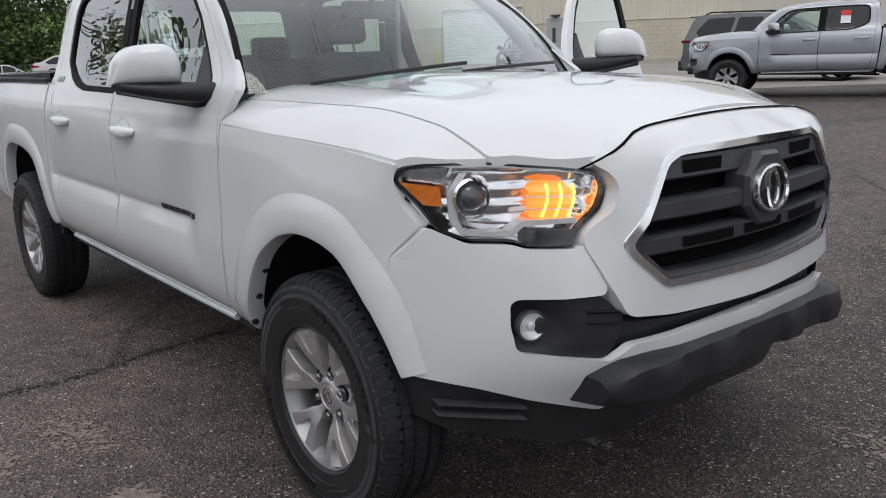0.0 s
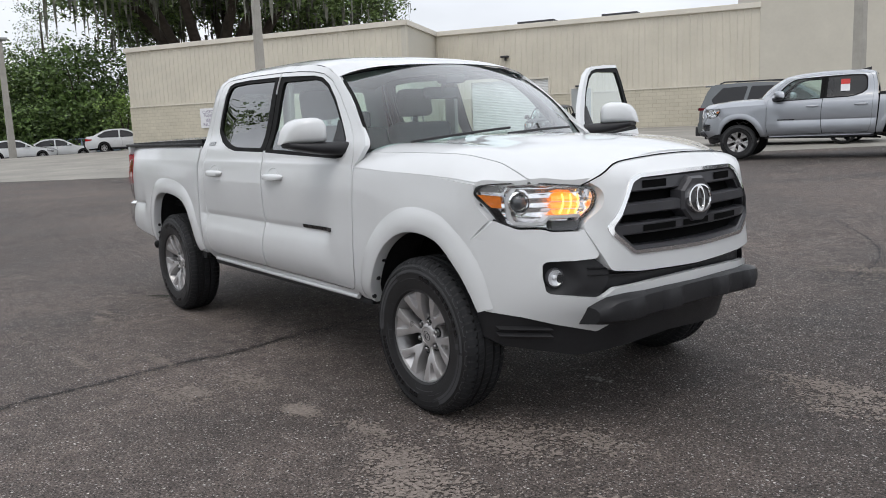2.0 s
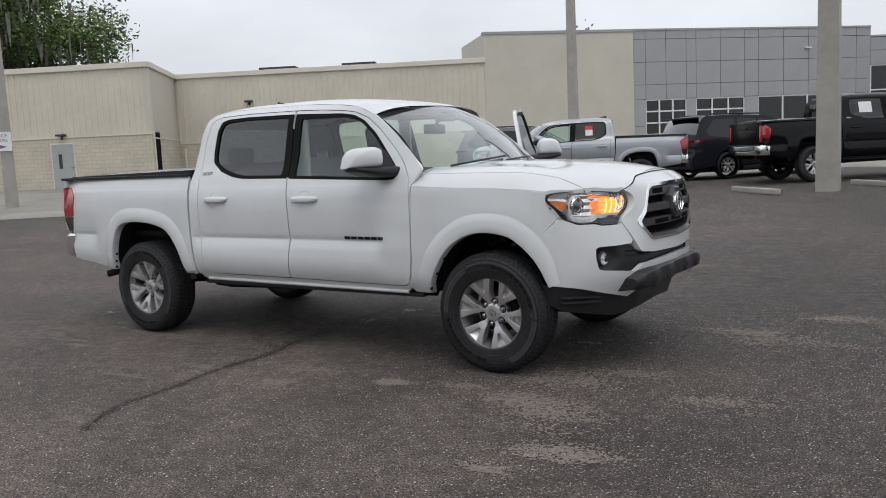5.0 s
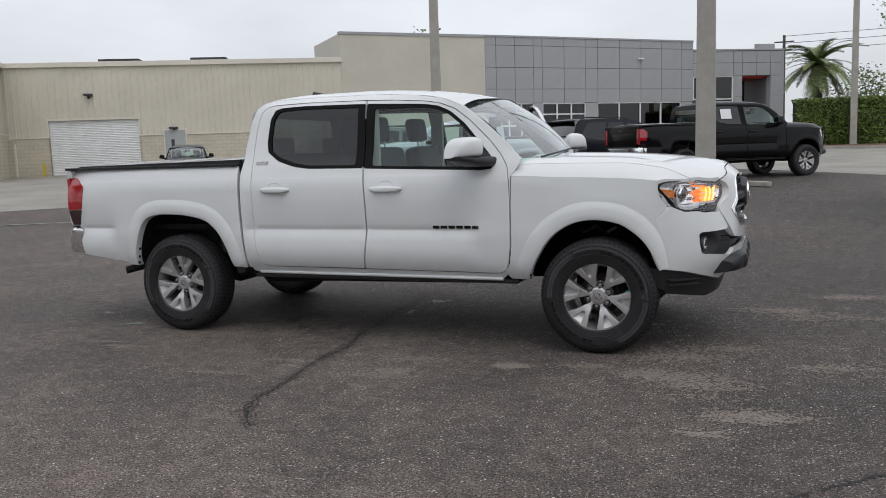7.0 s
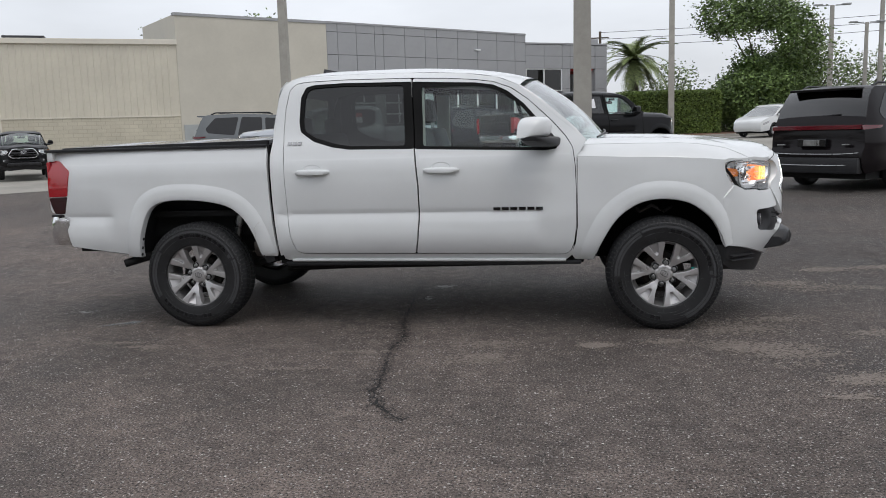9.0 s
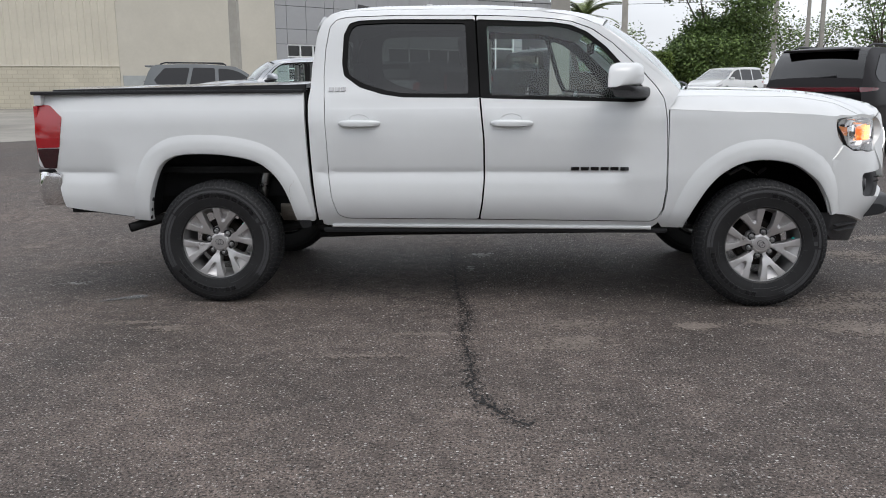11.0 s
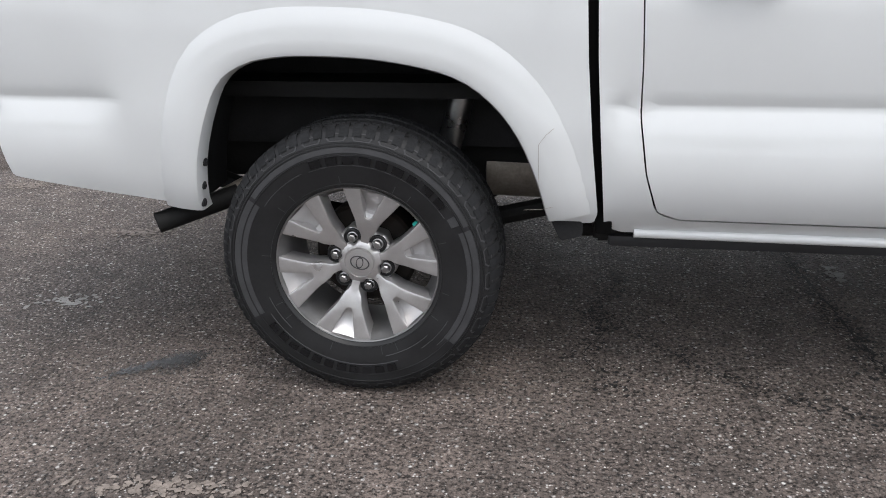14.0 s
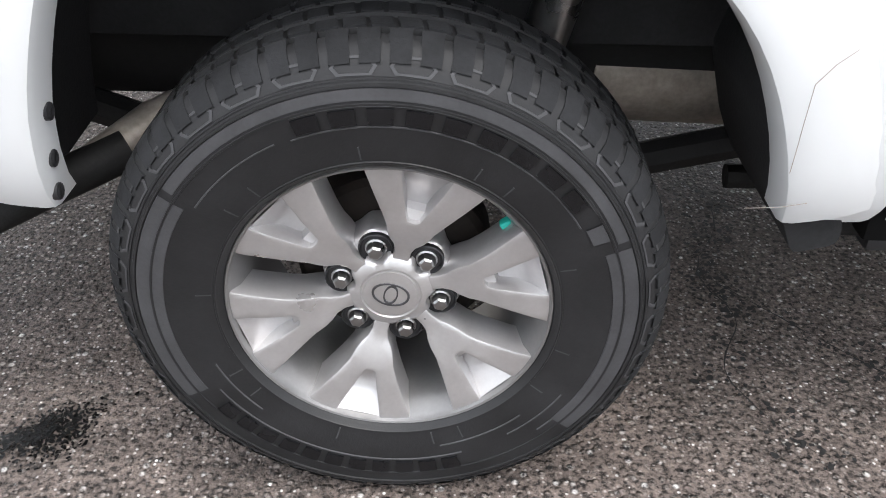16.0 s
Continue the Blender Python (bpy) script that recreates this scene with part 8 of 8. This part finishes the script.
# ---- marks on the asphalt ----
def fleck_sheet(spots, material, label, seed, category="road mark", group="marks on the asphalt"):
    """Many small ragged flakes lying on the ground; spots are (x, y, size)."""
    rng = random.Random(seed)
    verts, faces = [], []
    for i, (x, y, s) in enumerate(spots):
        n = rng.randint(5, 8)
        st, tw = rng.uniform(.6, 1.9), rng.uniform(0, 3.14)
        k = len(verts)
        for j in range(n):
            a = 2 * math.pi * j / n
            q = s * rng.uniform(.5, 1.2)
            u, v = q * st * math.cos(a), q * math.sin(a)
            verts.append((x + u * math.cos(tw) - v * math.sin(tw), y + u * math.sin(tw) + v * math.cos(tw), gz(x, y) + .002 + (i % 40) * .00005))
        faces.append(tuple(range(k, k + n)))
    me = bpy.data.meshes.new("road_mark")
    me.from_pydata(verts, [], faces)
    me.materials.append(material)
    tagged(new("road_mark", me), label, category, group, "structure")


def crack(pts, width, seed, spread=0.0, flakes=0):
    """A thin broken crack, with dark crumbs along it."""
    rng = random.Random(seed)
    pts = smooth_line(pts, .022)
    rows = []
    for i, p in enumerate(pts):
        d = (pts[min(i + 1, len(pts) - 1)] - pts[max(i - 1, 0)]).normalized()
        n = Vector((-d.y, d.x))
        j = n * rng.gauss(0, width * .9)
        w = width * (rng.uniform(.3, 1.3) if rng.random() > .15 else .05)
        rows.append([(*(p + j - n * w), gz(*p) + .0022), (*(p + j + n * w), gz(*p) + .0022)])
    bm = bmesh.new()
    strip(bm, rows)
    bmesh.ops.recalc_face_normals(bm, faces=bm.faces[:])
    tagged(part("crack", bm, TAR), "dark tarred crack in the asphalt", "crack", "cracks in the asphalt", "structure")
    if flakes:
        spots = []
        for _ in range(flakes):
            p = rng.choice(pts)
            spots.append((p.x + rng.gauss(0, spread), p.y + rng.gauss(0, spread), rng.uniform(.002, .007)))
        fleck_sheet(spots, TAR, "dark crumbled band along a crack", seed + 50)


def scatter(x, y, rx, ry, yaw, count, lo, hi, seed, material, label):
    """Flakes strewn through an oval, thick in the middle and in streaks."""
    rng = random.Random(seed)
    lanes = [rng.gauss(0, .5) for _ in range(7)]
    spots = []
    c, s = math.cos(radians(yaw)), math.sin(radians(yaw))
    for _ in range(count):
        u, v = rng.gauss(0, .48) * rx, (rng.choice(lanes) + rng.gauss(0, .32)) * ry
        spots.append((x + u * c - v * s, y + u * s + v * c, rng.uniform(lo, hi)))
    fleck_sheet(spots, material, label, seed + 500)


WORN = simple("worn_tan_aggregate", (0.235, 0.198, 0.172), .9, vary=.4, scale=60, bump=.6, bscale=150)
crack([(1.30, .95), (1.38, .10), (1.43, -.45), (1.46, -.75), (1.53, -1.16), (1.51, -1.45), (1.575, -1.95), (1.605, -2.32), (1.69, -2.54), (1.83, -2.72)], .0055, 1, .030, 2000)
crack([(.72, .01), (.70, -.12), (.62, -.30), (.66, -.45), (.60, -.62), (.70, -.80)], .0015, 2, .03, 260)
crack([(.62, -.30), (.85, -.55), (1.02, -.72), (1.20, -.80), (1.46, -.95)], .0015, 3, .03, 320)
crack([(3.2, -3.75), (3.9, -3.30), (4.215, -2.993), (4.414, -2.772), (4.9, -2.35), (5.5, -2.0)], .009, 4, .02, 320)
crack([(1.63, 6.09), (2.6, 4.9), (3.06, 4.05), (3.25, 3.2)], .010, 6, .03, 300)
crack([(5.2, 2.6), (5.5, 1.9), (5.62, 1.2), (6.0, .5)], .008, 5, .02, 120)
scatter(-.665, -.83, .14, .022, 38, 520, .0014, .0042, 11, WET, "glossy wet oil streak on the asphalt")
scatter(-.12, -1.45, .16, .03, 8, 160, .003, .010, 12, WORN, "faint streak of white road paint")
scatter(1.50, .10, .03, .07, 0, 26, .005, .016, 13, PAINTW, "worn flecks of white road paint")
scatter(1.56, .62, .11, .05, 30, 60, .005, .016, 14, PAINTW, "worn flecks of white road paint")
scatter(2.775, -1.325, .11, .07, 10, 700, .004, .011, 15, WORN, "pale worn spot in the asphalt")
scatter(-1.15, -.42, .14, .05, 10, 60, .004, .012, 16, PAINTW, "worn fleck of white road paint")
scatter(-.59, -.785, .075, .05, 40, 700, .0013, .0040, 17, WET, "dark oily stain on the asphalt")
scatter(3.47, .06, .08, .02, 15, 24, .004, .012, 18, PAINTW, "small pale fleck on the asphalt")
scatter(-.08, -1.47, .10, .05, 12, 120, .003, .010, 19, WORN, "pale worn spot in the asphalt")
for i, (x, y, rx, ry, yaw, n) in enumerate(((3.62, -1.30, .28, .16, -10, 700), (3.90, -1.46, .30, .14, 5, 1000), (4.17, -1.95, .26, .12, 12, 800), (3.97, -2.24, .16, .06, -5, 200), (2.12, -1.32, .24, .10, 15, 380), (2.08, -1.66, .22, .08, 10, 320),
                                                    (3.72, -.86, .34, .14, 8, 800), (4.0, -.60, .30, .10, 5, 400), (4.91, 1.38, .30, .12, 10, 600), (5.45, 1.49, .36, .14, 10, 700), (4.88, .59, .40, .10, -10, 300), (4.38, .80, .34, .16, 5, 700), (4.5, .55, .22, .10, 5, 300), (3.15, 3.5, .45, .22, 20, 700),
                                                    (2.11, -1.58, .16, .06, 0, 200), (1.32, -1.54, .20, .05, 5, 140), (-.33, -1.36, .22, .05, 5, 140), (-1.28, .25, .16, .06, 8, 160), (-2.2, .87, .12, .06, 8, 120), (4.64, -.95, .35, .15, 15, 500), (3.22, -1.19, .16, .06, 10, 200), (1.02, -1.9, .25, .05, 5, 110))):
    scatter(x, y, rx, ry, yaw, n, .004, .011, 70 + i, WORN, "pale worn streak of bare aggregate")
for k, (x0, y0, x1, y1) in enumerate(((-25.1, 5.2, -23.0, 6.1), (-10.5, 6.2, -8.8, 7.0), (-30, 7.5, -28, 8.4))):
    d = (Vector((x1, y1)) - Vector((x0, y0))).normalized() 
    n = Vector((-d.y, d.x)) * .06
    tagged(sheet("road_line", [(x0 - n.x, y0 - n.y), (x1 - n.x, y1 - n.y), (x1 + n.x, y1 + n.y), (x0 + n.x, y0 + n.y)], PAINTW, 1.0, .012), "worn white parking line", "road line", "parking lines", "structure")
